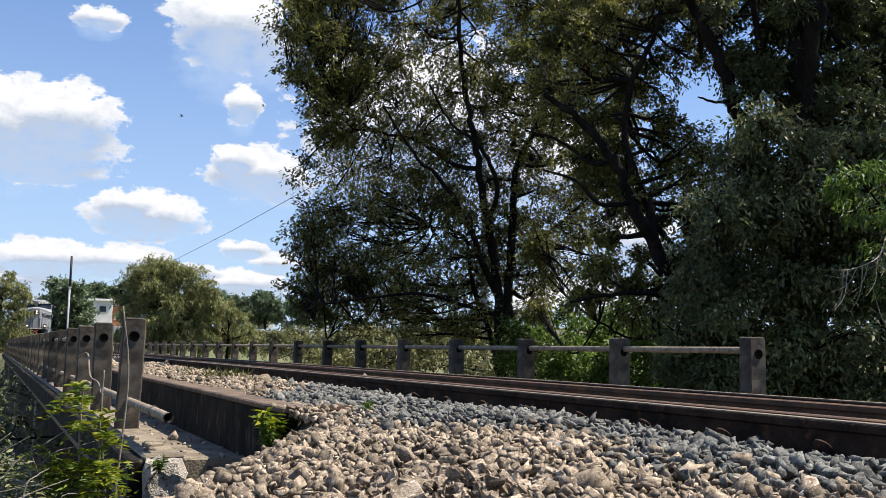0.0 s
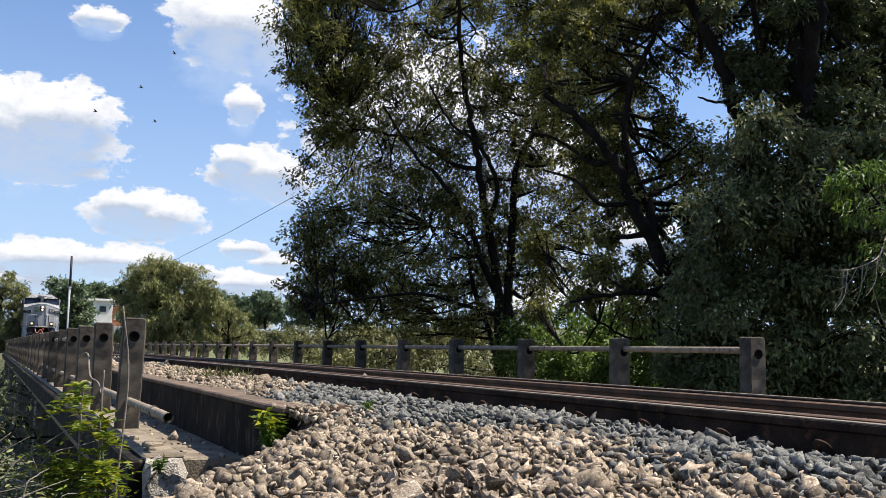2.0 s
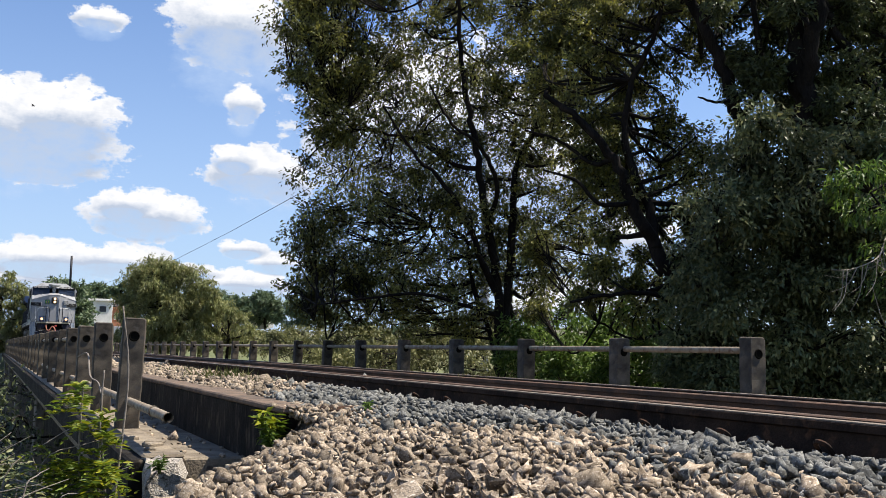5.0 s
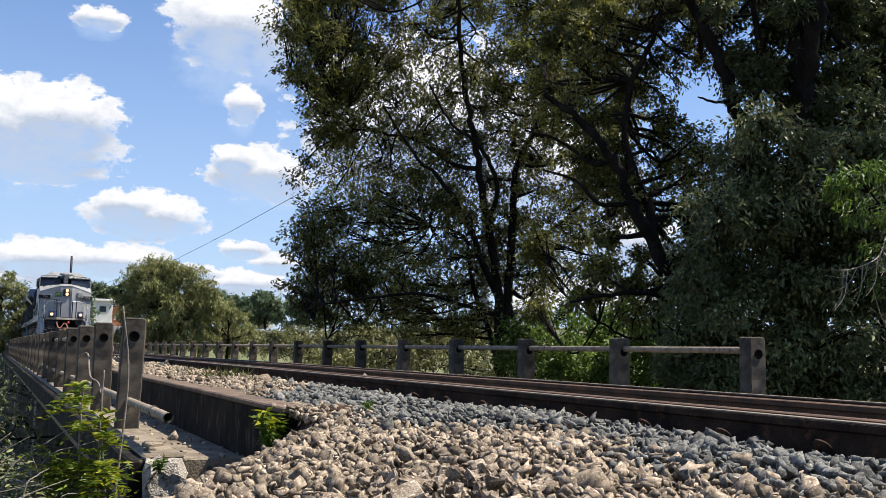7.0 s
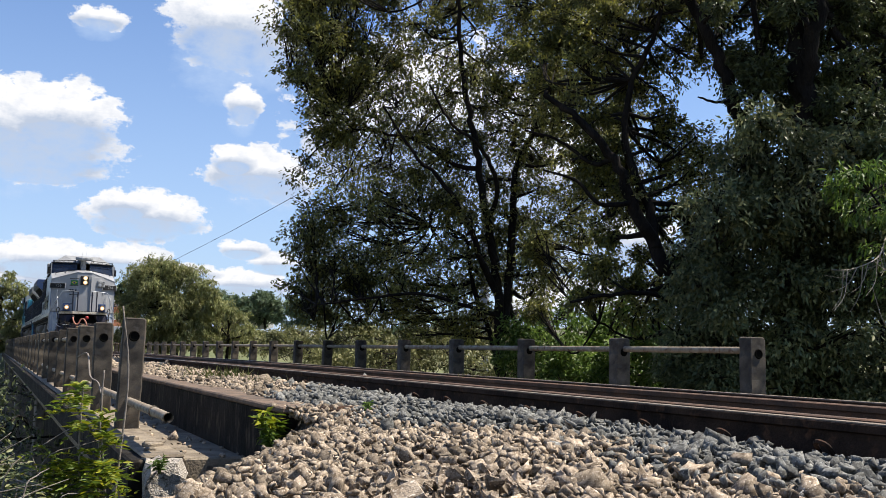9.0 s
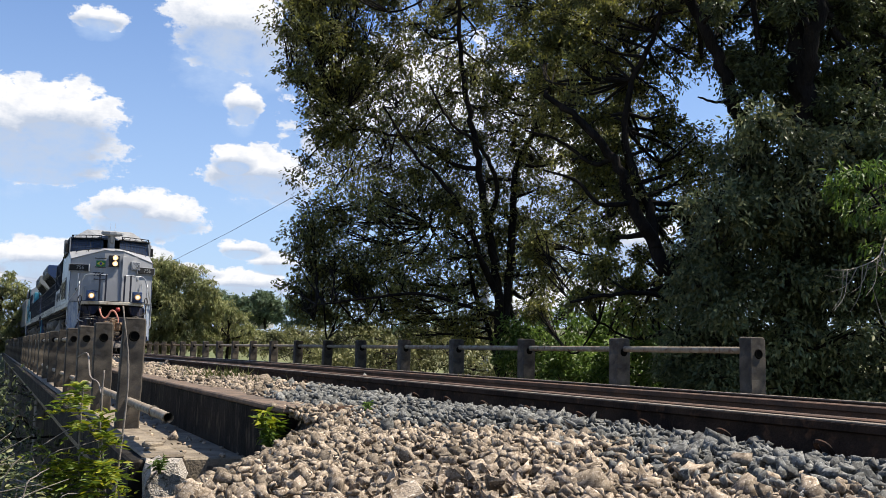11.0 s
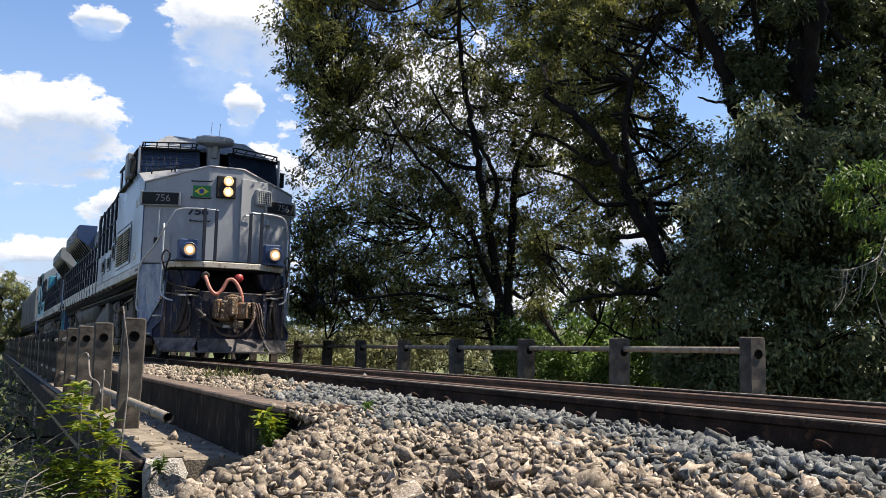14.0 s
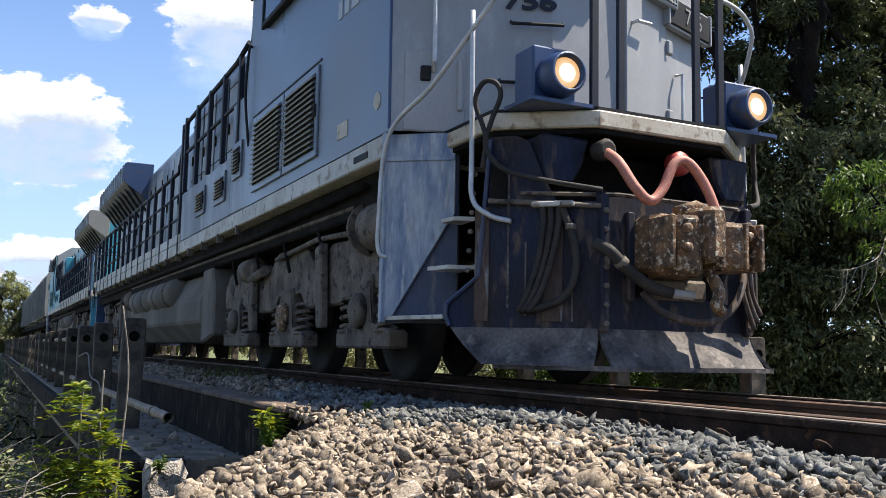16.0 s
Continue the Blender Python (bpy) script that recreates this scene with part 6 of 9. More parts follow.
def shrub(name, label, stems, leaf, seed, fronds=26, pairs=9, size=0.30, leaflet=0.05, category="shrub", spread=0.25):
    """A shrub of thin stems that carry feathered fronds with paired leaflets."""
    rng = np.random.default_rng(seed)
    root = tagged(new(name), label, category)
    pts, ways = [], []
    for k, line in enumerate(stems):
        line = bend(line, 6)
        st = part("stem", tube(line, 0.012, 6, r1=0.004), M_TWIG, root)
        for j in range(fronds):
            a = np.array(line[int(rng.integers(len(line) // 3, len(line)))])
            d = unit(rng.normal(0, 1, 3) * np.array([1, 1, 0.4]) + np.array([0, -0.25, 0.35]))
            ln = size * rng.uniform(0.6, 1.2)
            s = unit(np.cross(d, np.array([0, 0, 1.0])))
            curve = [a + d * ln * t + np.array([0, 0, -0.45 * ln * t * t]) + rng.normal(0, 0.004, 3) for t in np.linspace(0, 1, pairs)]
            for c, t in zip(curve, np.linspace(0, 1, pairs)):
                for sg in (-1, 1):
                    pts.append(c)
                    ways.append(s * sg + d * 0.5)
    n = len(pts)
    leaves("foliage", np.array(pts), np.array(ways) * 3, leaflet, leaflet * 0.30, leaf, rng, root, droop=0.25)
    return root


shrub("yellow_green_shrub", "bright yellow-green feathery shrub against the bridge edge", [
    [(0.62, 5.95, -1.5), (0.58, 5.95, -0.9), (0.52, 5.95, -0.40), (0.52, 5.95, -0.02)],
    [(0.60, 6.05, -1.5), (0.50, 6.05, -1.0), (0.42, 6.05, -0.62), (0.38, 6.05, -0.42)],
    [(0.66, 5.9, -1.5), (0.68, 5.9, -0.9), (0.66, 5.9, -0.5), (0.62, 5.9, -0.2)],
    [(0.60, 5.8, -1.5), (0.60, 5.8, -1.0), (0.62, 5.8, -0.62), (0.64, 5.8, -0.48)]], L_YELLOW, 61, 34, 9, 0.19, 0.066)
shrub("green_shrub", "dark green feathery shrub below the bridge", [
    [(0.2, 6.3, -2.2), (0.25, 6.2, -1.2), (0.30, 6.1, -0.8), (0.22, 6.1, -0.55)],
    [(-0.1, 6.6, -2.2), (0.0, 6.6, -1.2), (0.1, 6.6, -0.7), (0.12, 6.6, -0.5)],
    [(0.4, 6.0, -2.0), (0.45, 5.9, -1.2), (0.45, 5.8, -0.85), (0.4, 5.8, -0.7)]], L_UNDER, 62, 40, 9, 0.28, 0.07)
for k, (x, y, z0, lines) in enumerate(((0.63, 5.97, -1.4, [(0.66, 5.97, -1.4), (0.64, 5.97, -0.6), (0.63, 5.97, -0.1), (0.635, 5.97, 0.10)]), (0.80, 6.2, -1.4, [(0.72, 6.05, -1.4), (0.76, 6.1, -0.6), (0.80, 6.15, 0.05), (0.74, 6.12, 0.5)]))):
    tw = tagged(part("stem", tube(bend([Vector(q) for q in lines], 6), 0.011 - 0.003 * k, 7, r1=0.005), M_TWIG), "lichen-grey bare stem leaning on the railing", "dead stem", "stems at the railing")
bramble = random.Random(5)
for k in range(34):
    x, y = bramble.uniform(-0.35, 0.42), bramble.uniform(5.2, 6.4)
    z = bramble.uniform(-0.85, -0.45)
    d = Vector((bramble.uniform(-0.4, 0.5), bramble.uniform(-0.3, 0.3), bramble.uniform(-0.05, 0.35)))
    pts = [Vector((x, y, z - 0.5)), Vector((x, y, z)), Vector((x, y, z)) + d * 0.5 + Vector((0, 0, 0.03)), Vector((x, y, z)) + d]
    tagged(part("dead_branch", tube(bend(pts, 4), 0.006, 5, r1=0.002), M_TWIG), "dry grey fallen branch in the undergrowth", "dead branch", "dry branches below the bridge")
vine = [(1.05, 13.0, 0.1), (1.03, 11.5, 0.15), (0.95, 10.2, -0.06), (0.95, 9.4, -0.10), (0.90, 8.6, -0.16), (0.86, 8.0, -0.15)]
tagged(part("dead_vine", tube(bend([Vector(q) for q in vine], 6), 0.010, 5, r1=0.005), M_TWIG), "dry vine trailing over the railing", "vine")
C_UNDER = [(0.2, 10.5, -1.7, 0.7), (-0.6, 9.5, -1.8, 0.8), (0.3, 13, -1.9, 0.9), (-0.9, 12, -1.4, 1.0), (0.0, 17, -1.2, 1.0), (-1.2, 16, -0.8, 1.2), (0.35, 8.4, -2.1, 0.6), (-0.4, 7.6, -2.0, 0.6), (-0.9, 21, -0.9, 1.3), (0.1, 24, -1.2, 1.0), (-0.2, 8.8, -1.6, 0.45), (-1.0, 7.0, -1.9, 0.6), (0.4, 20, -1.7, 0.8), (-0.5, 28, -0.9, 1.2), (-0.6, 34, -0.8, 1.3)]
tree("understory_bush", "dark tangled undergrowth below the bridge", [([(-0.3, 10, -4.6), (-0.2, 10.5, -2.5), (0.1, 11, -1.2)], 0.05, 0.02), ([(-0.6, 16, -4.6), (-0.5, 16, -2.0), (-0.6, 16, -0.8)], 0.05, 0.02)], C_UNDER, L_DARK, 63, length=0.13, width=0.05, per=420, sprays=30, category="bush", group="bushes below the bridge")
C_SIDE = [(-0.5, 7.5, -1.9, 0.6), (0.1, 6.8, -1.8, 0.5), (0.45, 7.2, -1.7, 0.45), (-0.2, 6.0, -1.7, 0.5), (0.3, 5.9, -1.5, 0.4), (-0.9, 6.2, -1.6, 0.6), (0.5, 9.5, -1.9, 0.6), (-0.2, 9.0, -1.8, 0.7)]
tree("understory_bush", "leafy undergrowth at the foot of the bridge", [([(0, 7, -4.6), (0, 7, -2.8), (0.1, 7, -1.9)], 0.04, 0.02)], C_SIDE, L_MID, 64, length=0.09, width=0.035, per=420, sprays=30, category="bush", group="bushes below the bridge")


def weed(x, y, z, h, n, leaf, seed, name="weed", label="small green weed growing from the wall joint"):
    rng = np.random.default_rng(seed)
    root = tagged(new(name), label, "weed", "weeds in the ballast")
    pts, ways = [], []
    for k in range(n):
        a = rng.normal(0, 0.35, 2)
        tip = Vector((x + a[0] * h, y + a[1] * h, z + h * rng.uniform(0.6, 1.1)))
        line = bend([Vector((x, y, z)), Vector((x + a[0] * h * 0.3, y + a[1] * h * 0.3, z + h * 0.5)), tip], 4)
        part("stalk", tube(line, 0.004, 4, r1=0.002), L_LIGHT, root)
        for q in line[2:]:
            for _ in range(3):
                pts.append(np.array(q))
                ways.append(np.array([rng.normal(), rng.normal(), 0.4]))
    leaves("foliage", np.array(pts), np.array(ways), h * 0.45, h * 0.16, leaf, rng, root)
    return root


weed(1.64, 5.72, -0.36, 0.20, 8, L_YELLOW, 71)
weed(1.60, 5.66, -0.38, 0.13, 5, L_LIGHT, 72)
weed(2.12, 5.35, -0.13, 0.07, 4, L_LIGHT, 73, label="tiny weed between the ballast stones")
weed(1.05, 6.35, -0.58, 0.10, 5, L_LIGHT, 74, label="tiny weed at the broken concrete")


def tuft(x, y, z, h, n, seed):
    rng = np.random.default_rng(seed)
    base = np.array([x, y, z]) + rng.normal(0, 1, (n, 3)) * np.array([0.16, 0.28, 0.01])
    way = np.stack([rng.normal(0, 0.5, n), rng.normal(0, 0.5, n), np.full(n, 1.0)], -1)
    return tagged(leaves("grass_tuft", base, way * 2, h, h * 0.06, L_GRASS, rng, droop=0.0), "tuft of thin dry grass in the ballast", "grass", "grass tufts", "stuff")


tuft(2.42, 10.6, -0.12, 0.17, 150, 81)
tuft(2.60, 9.6, -0.12, 0.10, 60, 82)
tuft(2.50, 13.5, -0.12, 0.12, 60, 83)
tuft(4.9, 9.0, -0.18, 0.22, 70, 84)
# bare twigs hanging in front of the dark foliage
tw = random.Random(12)
dry = tagged(new("dry_branch"), "pale bare hanging twigs before dark foliage", "dead branch")
stem = [(9.3, 7.1, 2.0), (8.9, 7.0, 1.6), (8.45, 6.75, 1.35), (8.0, 6.7, 1.2), (7.75, 6.75, 1.18)]
part("branch", tube(bend([Vector(q) for q in stem], 5), 0.012, 6, r1=0.004), M_TWIG, dry)
for k in range(12):
    a = bend([Vector(q) for q in stem], 5)[6 + k]
    b = a + Vector((tw.uniform(-0.35, 0.15), tw.uniform(-0.2, 0.1), tw.uniform(-0.5, -0.05)))
    part("twig", tube(bend([a, a.lerp(b, 0.5) + Vector((0.05, 0, -0.05)), b], 4), 0.005, 4, r1=0.002), M_TWIG, dry)
stem = [(8.75, 6.3, -0.6), (8.7, 6.5, 0.0), (8.5, 6.6, 0.5), (8.25, 6.55, 0.68), (8.05, 6.5, 1.0)]
part("branch", tube(bend([Vector(q) for q in stem], 5), 0.010, 6, r1=0.003), M_TWIG, dry)

# pole past the bridge, with a cable across
pole = tagged(new("signal_pole"), "tall thin grey pole with a black top section", "pole")
part("shaft", tube([(5.9, 86, -3), (5.9, 86, 5.2)], 0.085, 10), M_POLE, pole)
part("top_section", tube([(5.9, 86, 5.2), (5.9, 86, 7.95)], 0.10, 10), M_BLACKPOLE, pole)
part("collar", tube([(5.9, 86, 5.1), (5.9, 86, 5.25)], 0.13, 10), M_POLE, pole)
tagged(part("overhead_cable", tube([Vector((8.2, 200, 9.0)), Vector((12.1, 116, 7.7)), Vector((13.1, 76.5, 7.31)), Vector((13.5, 59, 7.75)), Vector((13.85, 42.6, 8.33)), Vector((14.2, 26, 9.4))], 0.015, 5), M_BLACKPOLE), "thin black overhead cable", "cable")
for x, y in ((8.2, 200), (14.2, 26)):
    tagged(part("utility_pole", tube([(x, y, -4), (x, y, 9.6)], 0.14, 8), M_POLE), "grey utility pole carrying the cable", "pole")


def house(name, label, x, y, z, w, d, storeys, wall, roof=None, flat_edge=True):
    """A small town house: walls, roof edge, windows with frames."""
    root = tagged(new(name), label, "house", "houses on the far hill")
    h = 2.9 * storeys
    part("wall", box(x - w / 2, x + w / 2, y, y + d, z - 4, z + h, 0.05), wall, root)
    if roof:
        part("roof", prism([(x - w / 2 - 0.5, z + h), (x + w / 2 + 0.5, z + h), (x, z + h + w * 0.17)], y - 0.4, y + d + 0.4, "y"), roof, root)
    else:
        part("roof", box(x - w / 2 - 0.35, x + w / 2 + 0.35, y - 0.4, y + d + 0.3, z + h, z + h + 0.35, 0.03), M_PLASTER, root)
    n = max(2, int(w / 2.6))
    for s in range(storeys):
        for k in range(n):
            cx = x - w / 2 + (k + 0.5) * w / n
            wf = part("window", box(cx - 0.65, cx + 0.65, y - 0.05, y + 0.05, z + 2.9 * s + 0.9, z + 2.9 * s + 2.1, 0.02), M_PLASTER, root)
            part("pane", box(cx - 0.56, cx + 0.56, y - 0.08, y - 0.04, z + 2.9 * s + 1.0, z + 2.9 * s + 2.0), M_DARKGLASS, wf)
    return root


house("hillside_house", "white flat-roofed two-storey house on the far hill", 15.8, 172, 2.2, 6.5, 7, 2, M_PLASTER)
house("hillside_house", "white villa with terrace high on the far hill", 18.2, 182, 5.6, 8.0, 7, 1, M_PLASTER)
house("hillside_house", "brick house with clay tile roof on the far hill", 21.6, 176, 4.0, 4.6, 7, 1, M_ROOFTILE, M_ROOFTILE)
house("hillside_house", "ochre house with tile roof on the far hill", 13.2, 178, 3.6, 3.6, 6, 1, M_ROOFTILE, M_ROOFTILE)
tagged(part("garden_wall", box(11.5, 22.5, 160, 160.4, 0.0, 3.4, 0.03), M_GREYWALL), "long grey rendered retaining wall below houses", "wall")
house("valley_house", "low house with clay roof in the valley", 36.0, 135, -1.6, 4.0, 6, 1, M_PLASTER, M_ROOFTILE)
for k, (x, y, z, w) in enumerate(((46.5, 141, -0.4, 4.0), (56.5, 146, -0.6, 5.0), (68, 160, -0.2, 6.0))):
    house("valley_house", "pale plastered house seen between the trees", x, y, z, w, 6, 1, M_PLASTER, M_ROOFTILE if k % 2 else None)
for k, (x, y, z) in enumerate(((77, 290, 10.5), (70, 300, 10.8), (84, 310, 11.5))):
    house("hillside_house", "small white house among distant trees", x, y, z, 6, 6, 1, M_PLASTER, M_ROOFTILE)


def bird():
    """A gliding dark bird, wings half raised."""
    root = tagged(new("bird"), "small dark bird gliding in the sky", "bird", "birds in flight")
    part("body", lathe([(0.01, -0.35), (0.09, -0.15), (0.10, 0.05), (0.05, 0.28), (0.01, 0.36)], (0, 1, 0), (0, 0, 0), 8), M_BLACKPOLE, root)
    for s in (-1, 1):
        bm = prism([(0, -0.14), (s * 0.35, -0.20), (s * 0.75, -0.04), (s * 0.72, 0.10), (s * 0.3, 0.12), (0, 0.14)], -0.01, 0.02, "z", m=pose(0, 0, 0.03, 0, -s * 14, 0))
        part("wing", bm, M_BLACKPOLE, root)
    part("tail", prism([(-0.04, 0.28), (0.04, 0.28), (0.12, 0.52), (-0.12, 0.52)], -0.008, 0.01, "z"), M_BLACKPOLE, root)
    return root


birds = [bird()]
birds += [copy_thing(birds[0], Matrix()) for _ in range(3)]

# ---------------------------------------------------------------- the train
P_GREY = mat("grey_paint", (0.29, 0.29, 0.293), (0.24, 0.243, 0.252), 2.2, 60, 0.42, bump=0.03, var=0.06, c3=(0.30, 0.30, 0.30), streak=0.4)
P_HOOD = mat("hood_grey_paint", (0.125, 0.142, 0.172), (0.08, 0.094, 0.125), 1.7, 40, 0.42, bump=0.04, var=0.08, c3=(0.19, 0.20, 0.22), streak=0.35)
P_SIDE = mat("slate_blue_paint", (0.115, 0.148, 0.20), (0.17, 0.19, 0.22), 0.9, 40, 0.35, bump=0.02, var=0.06)
P_BLUE = mat("navy_paint", (0.018, 0.040, 0.11), (0.026, 0.05, 0.12), 2.5, 50, 0.4, bump=0.05, var=0.15, c3=(0.05, 0.055, 0.07))
P_PILOT = mat("dirty_navy_paint", (0.010, 0.015, 0.036), (0.024, 0.020, 0.021), 4.0, 45, 0.65, bump=0.15, var=0.35, c3=(0.075, 0.055, 0.046), streak=0.35, spec=0.2)
P_STEP = mat("scuffed_blue_paint", (0.10, 0.145, 0.24), (0.36, 0.39, 0.42), 7.0, 45, 0.45, bump=0.08, var=0.25, c3=(0.36, 0.36, 0.36), streak=0.22)
# navy darkened for the shade inside the step well
P_WELL = mat("shaded_navy_paint", (0.022, 0.036, 0.085), (0.040, 0.050, 0.085), 4.0, 40, 0.55, bump=0.08, var=0.25, c3=(0.09, 0.09, 0.10), streak=0.3)
P_LIP = mat("dusty_plough", (0.135, 0.115, 0.102), (0.036, 0.032, 0.032), 4.0, 40, 0.75, bump=0.2, var=0.35, c3=(0.15, 0.13, 0.115), spec=0.3)
P_CREAM = mat("cream_paint", (0.52, 0.47, 0.38), (0.42, 0.37, 0.29), 4, 50, 0.6, bump=0.06, var=0.12, c3=(0.24, 0.18, 0.12))
P_SILL = mat("pale_stripe_paint", (0.50, 0.49, 0.45), (0.38, 0.36, 0.33), 3, 40, 0.6, bump=0.05, var=0.12, c3=(0.22, 0.19, 0.16))
P_SILVER = mat("silver_rail", (0.50, 0.51, 0.52), (0.38, 0.38, 0.38), 6, 50, 0.45, metal=0.3, bump=0.05, var=0.12)
P_RAIL = mat("dark_rail_paint", (0.008, 0.012, 0.026), (0.014, 0.016, 0.024), 4, 50, 0.6, bump=0.05, spec=0.3)
P_BLACK = mat("black_steel", (0.012, 0.012, 0.014), (0.02, 0.019, 0.018), 5, 40, 0.65, bump=0.1, spec=0.2)
P_DUST = mat("dusty_steel", (0.155, 0.125, 0.097), (0.072, 0.058, 0.046), 4, 40, 0.9, bump=0.15, var=0.25, c3=(0.024, 0.021, 0.018))
P_TANK = mat("dusty_tank", (0.155, 0.138, 0.115), (0.10, 0.088, 0.073), 1.6, 35, 0.85, bump=0.06, var=0.12, c3=(0.10, 0.085, 0.07), streak=0.4)
# near-black: shade below the frame and in recesses is put into the colour
P_UNDER = mat("shaded_underframe", (0.014, 0.012, 0.010), (0.007, 0.006, 0.006), 4, 40, 0.95, bump=0.2, spec=0.1)
P_COUPLER = mat("rusty_casting", (0.20, 0.105, 0.042), (0.050, 0.032, 0.020), 11, 70, 0.75, bump=0.4, var=0.4, c3=(0.44, 0.37, 0.27))
P_RUSTSTRIP = mat("rust_strip", (0.085, 0.05, 0.034), (0.05, 0.036, 0.03), 5, 50, 0.85, bump=0.3, var=0.35, c3=(0.16, 0.15, 0.14), streak=0.25)
P_HOSE = mat("red_hose", (0.42, 0.16, 0.11), (0.34, 0.13, 0.09), 8, 60, 0.6, bump=0.1)
P_RUBBER = mat("black_rubber", (0.020, 0.018, 0.017), (0.045, 0.038, 0.032), 8, 60, 0.75, bump=0.1, spec=0.25)
P_RED = mat("red_cap", (0.30, 0.02, 0.015), (0.24, 0.02, 0.015), 6, 50, 0.5, bump=0.05)
P_WHEEL = mat("wheel_steel", (0.022, 0.018, 0.015), (0.012, 0.010, 0.009), 4, 40, 0.8, metal=0.2, bump=0.1)
P_GLASS = mat("cab_glass", (0.02, 0.03, 0.055), (0.03, 0.045, 0.075), 1.5, 20, 0.08, bump=0.0, var=0.05)
P_ROOF = mat("roof_paint", (0.235, 0.24, 0.245), (0.19, 0.195, 0.20), 2.2, 40, 0.6, bump=0.05, c3=(0.17, 0.165, 0.16))
P_GREEN = mat("flag_green", (0.01, 0.16, 0.035), (0.012, 0.14, 0.03), 4, 40, 0.5, bump=0.0, var=0.05)
P_YELLOW = mat("flag_yellow", (0.62, 0.50, 0.02), (0.58, 0.46, 0.02), 4, 40, 0.5, bump=0.0, var=0.05)
P_FLAGBLUE = mat("flag_blue", (0.01, 0.03, 0.20), (0.01, 0.03, 0.17), 4, 40, 0.5, bump=0.0, var=0.05)
P_WHITE = mat("white_lettering", (0.40, 0.41, 0.42), (0.34, 0.35, 0.36), 4, 40, 0.5, bump=0.0, var=0.05)
P_TEAL = mat("teal_paint", (0.035, 0.21, 0.30), (0.05, 0.26, 0.35), 1.4, 40, 0.42, bump=0.03, var=0.1, c3=(0.10, 0.20, 0.24), streak=0.4)
P_PALETEAL = mat("pale_teal_paint", (0.12, 0.22, 0.25), (0.17, 0.23, 0.25), 1.4, 40, 0.45, bump=0.03, var=0.1, c3=(0.15, 0.24, 0.27), streak=0.4)
P_WAGON = mat("grey_wagon_paint", (0.21, 0.215, 0.205), (0.16, 0.165, 0.16), 0.9, 30, 0.7, bump=0.05, var=0.12, c3=(0.15, 0.13, 0.11), streak=0.3)
LAMP = glow("lamp_lit", (1.0, 0.50, 0.12), 0.30)
LAMP_HOT = glow("lamp_centre", (1.0, 0.72, 0.36), 1.5)

NOSE_SIDE, NOSE_MID, NOSE_FLAT = 1.30, 0.85, 0.35


def nose_y(x):
    """Distance of the nose's front panel from the ditch lights at x."""
    return NOSE_MID + max(0.0, abs(x) - NOSE_FLAT) * (NOSE_SIDE - NOSE_MID) / (1.5 - NOSE_FLAT)


def nose_pose(x, z, proud=0.0):
    """A pose on the nose panel: local x along it, local z up, local -y outwards."""
    a = math.degrees(math.atan2(NOSE_SIDE - NOSE_MID, 1.5 - NOSE_FLAT)) if abs(x) > NOSE_FLAT else 0.0
    a = a if x > 0 else -a
    m = pose(x, nose_y(x), z, 0, 0, a)
    return m @ pose(0, -proud, 0)


def lettering(body, size, material, parent, m, name="lettering", label="", bold=0.0, wide=1.0):
    """Real letters of the built-in font as a thin mesh."""
    cu = bpy.data.curves.new("letters", "FONT")
    cu.body, cu.size, cu.extrude, cu.offset = body, size, 0.003, bold
    cu.align_x, cu.align_y = "CENTER", "CENTER"
    ob = bpy.data.objects.new("letters", cu)
    scene.collection.objects.link(ob)
    me = bpy.data.meshes.new_from_object(ob.evaluated_get(bpy.context.evaluated_depsgraph_get()))
    bpy.data.objects.remove(ob)
    me.transform(Matrix.Diagonal((wide, 1, 1, 1)))
    me.materials.clear()
    me.materials.append(material)
    t = new(name, me)
    t.parent, t.matrix_basis = parent, m @ pose(0, 0, 0, 90, 0, 0)
    return tagged(t, label)


def louvre(parent, name, x, y0, y1, z0, z1, n, material, dark):
    """A framed door with slats on the side at x (facing outwards)."""
    s = -1 if x < 0 else 1
    d = part(name, box(x, x + s * 0.025, y0, y1, z0, z1, 0.006), material, parent, "louvred side door")
    part("opening", box(x + s * 0.02, x + s * 0.029, y0 + 0.07, y1 - 0.07, z0 + 0.07, z1 - 0.07), dark, d)
    h = (z1 - z0 - 0.14) / n
    me = bpy.data.meshes.new("slat")
    bm = bmesh.new()
    box(0, s * 0.035, 0, y1 - y0 - 0.14, 0, h * 0.28, bm=bm, m=pose(0, 0, 0, 0, s * 28, 0))
    bm.to_mesh(me)
    bm.free()
    me.materials.append(material)
    for k in range(n):
        share("slat", me, d, Matrix.Translation((x + s * 0.025, y0 + 0.07, z0 + 0.07 + h * (k + 0.45))))
    part("latch", box(x + s * 0.025, x + s * 0.05, y0 + 0.02, y0 + 0.05, (z0 + z1) / 2 - 0.06, (z0 + z1) / 2 + 0.06, 0.005), P_BLACK, d)
    return d


def wheel_mesh():
    bm = bmesh.new()
    lathe([(0.10, -0.09), (0.44, -0.07), (0.46, -0.075), (0.535, -0.07), (0.53, 0.04), (0.56, 0.05), (0.56, 0.075), (0.45, 0.075), (0.42, 0.03), (0.16, 0.03), (0.14, 0.09), (0.05, 0.09)], (1, 0, 0), (0, 0, 0), 28, bm)
    me = bpy.data.meshes.new("wheel")
    bmesh.ops.recalc_face_normals(bm, faces=bm.faces)
    bm.to_mesh(me)
    me.materials.append(P_WHEEL)
    return me


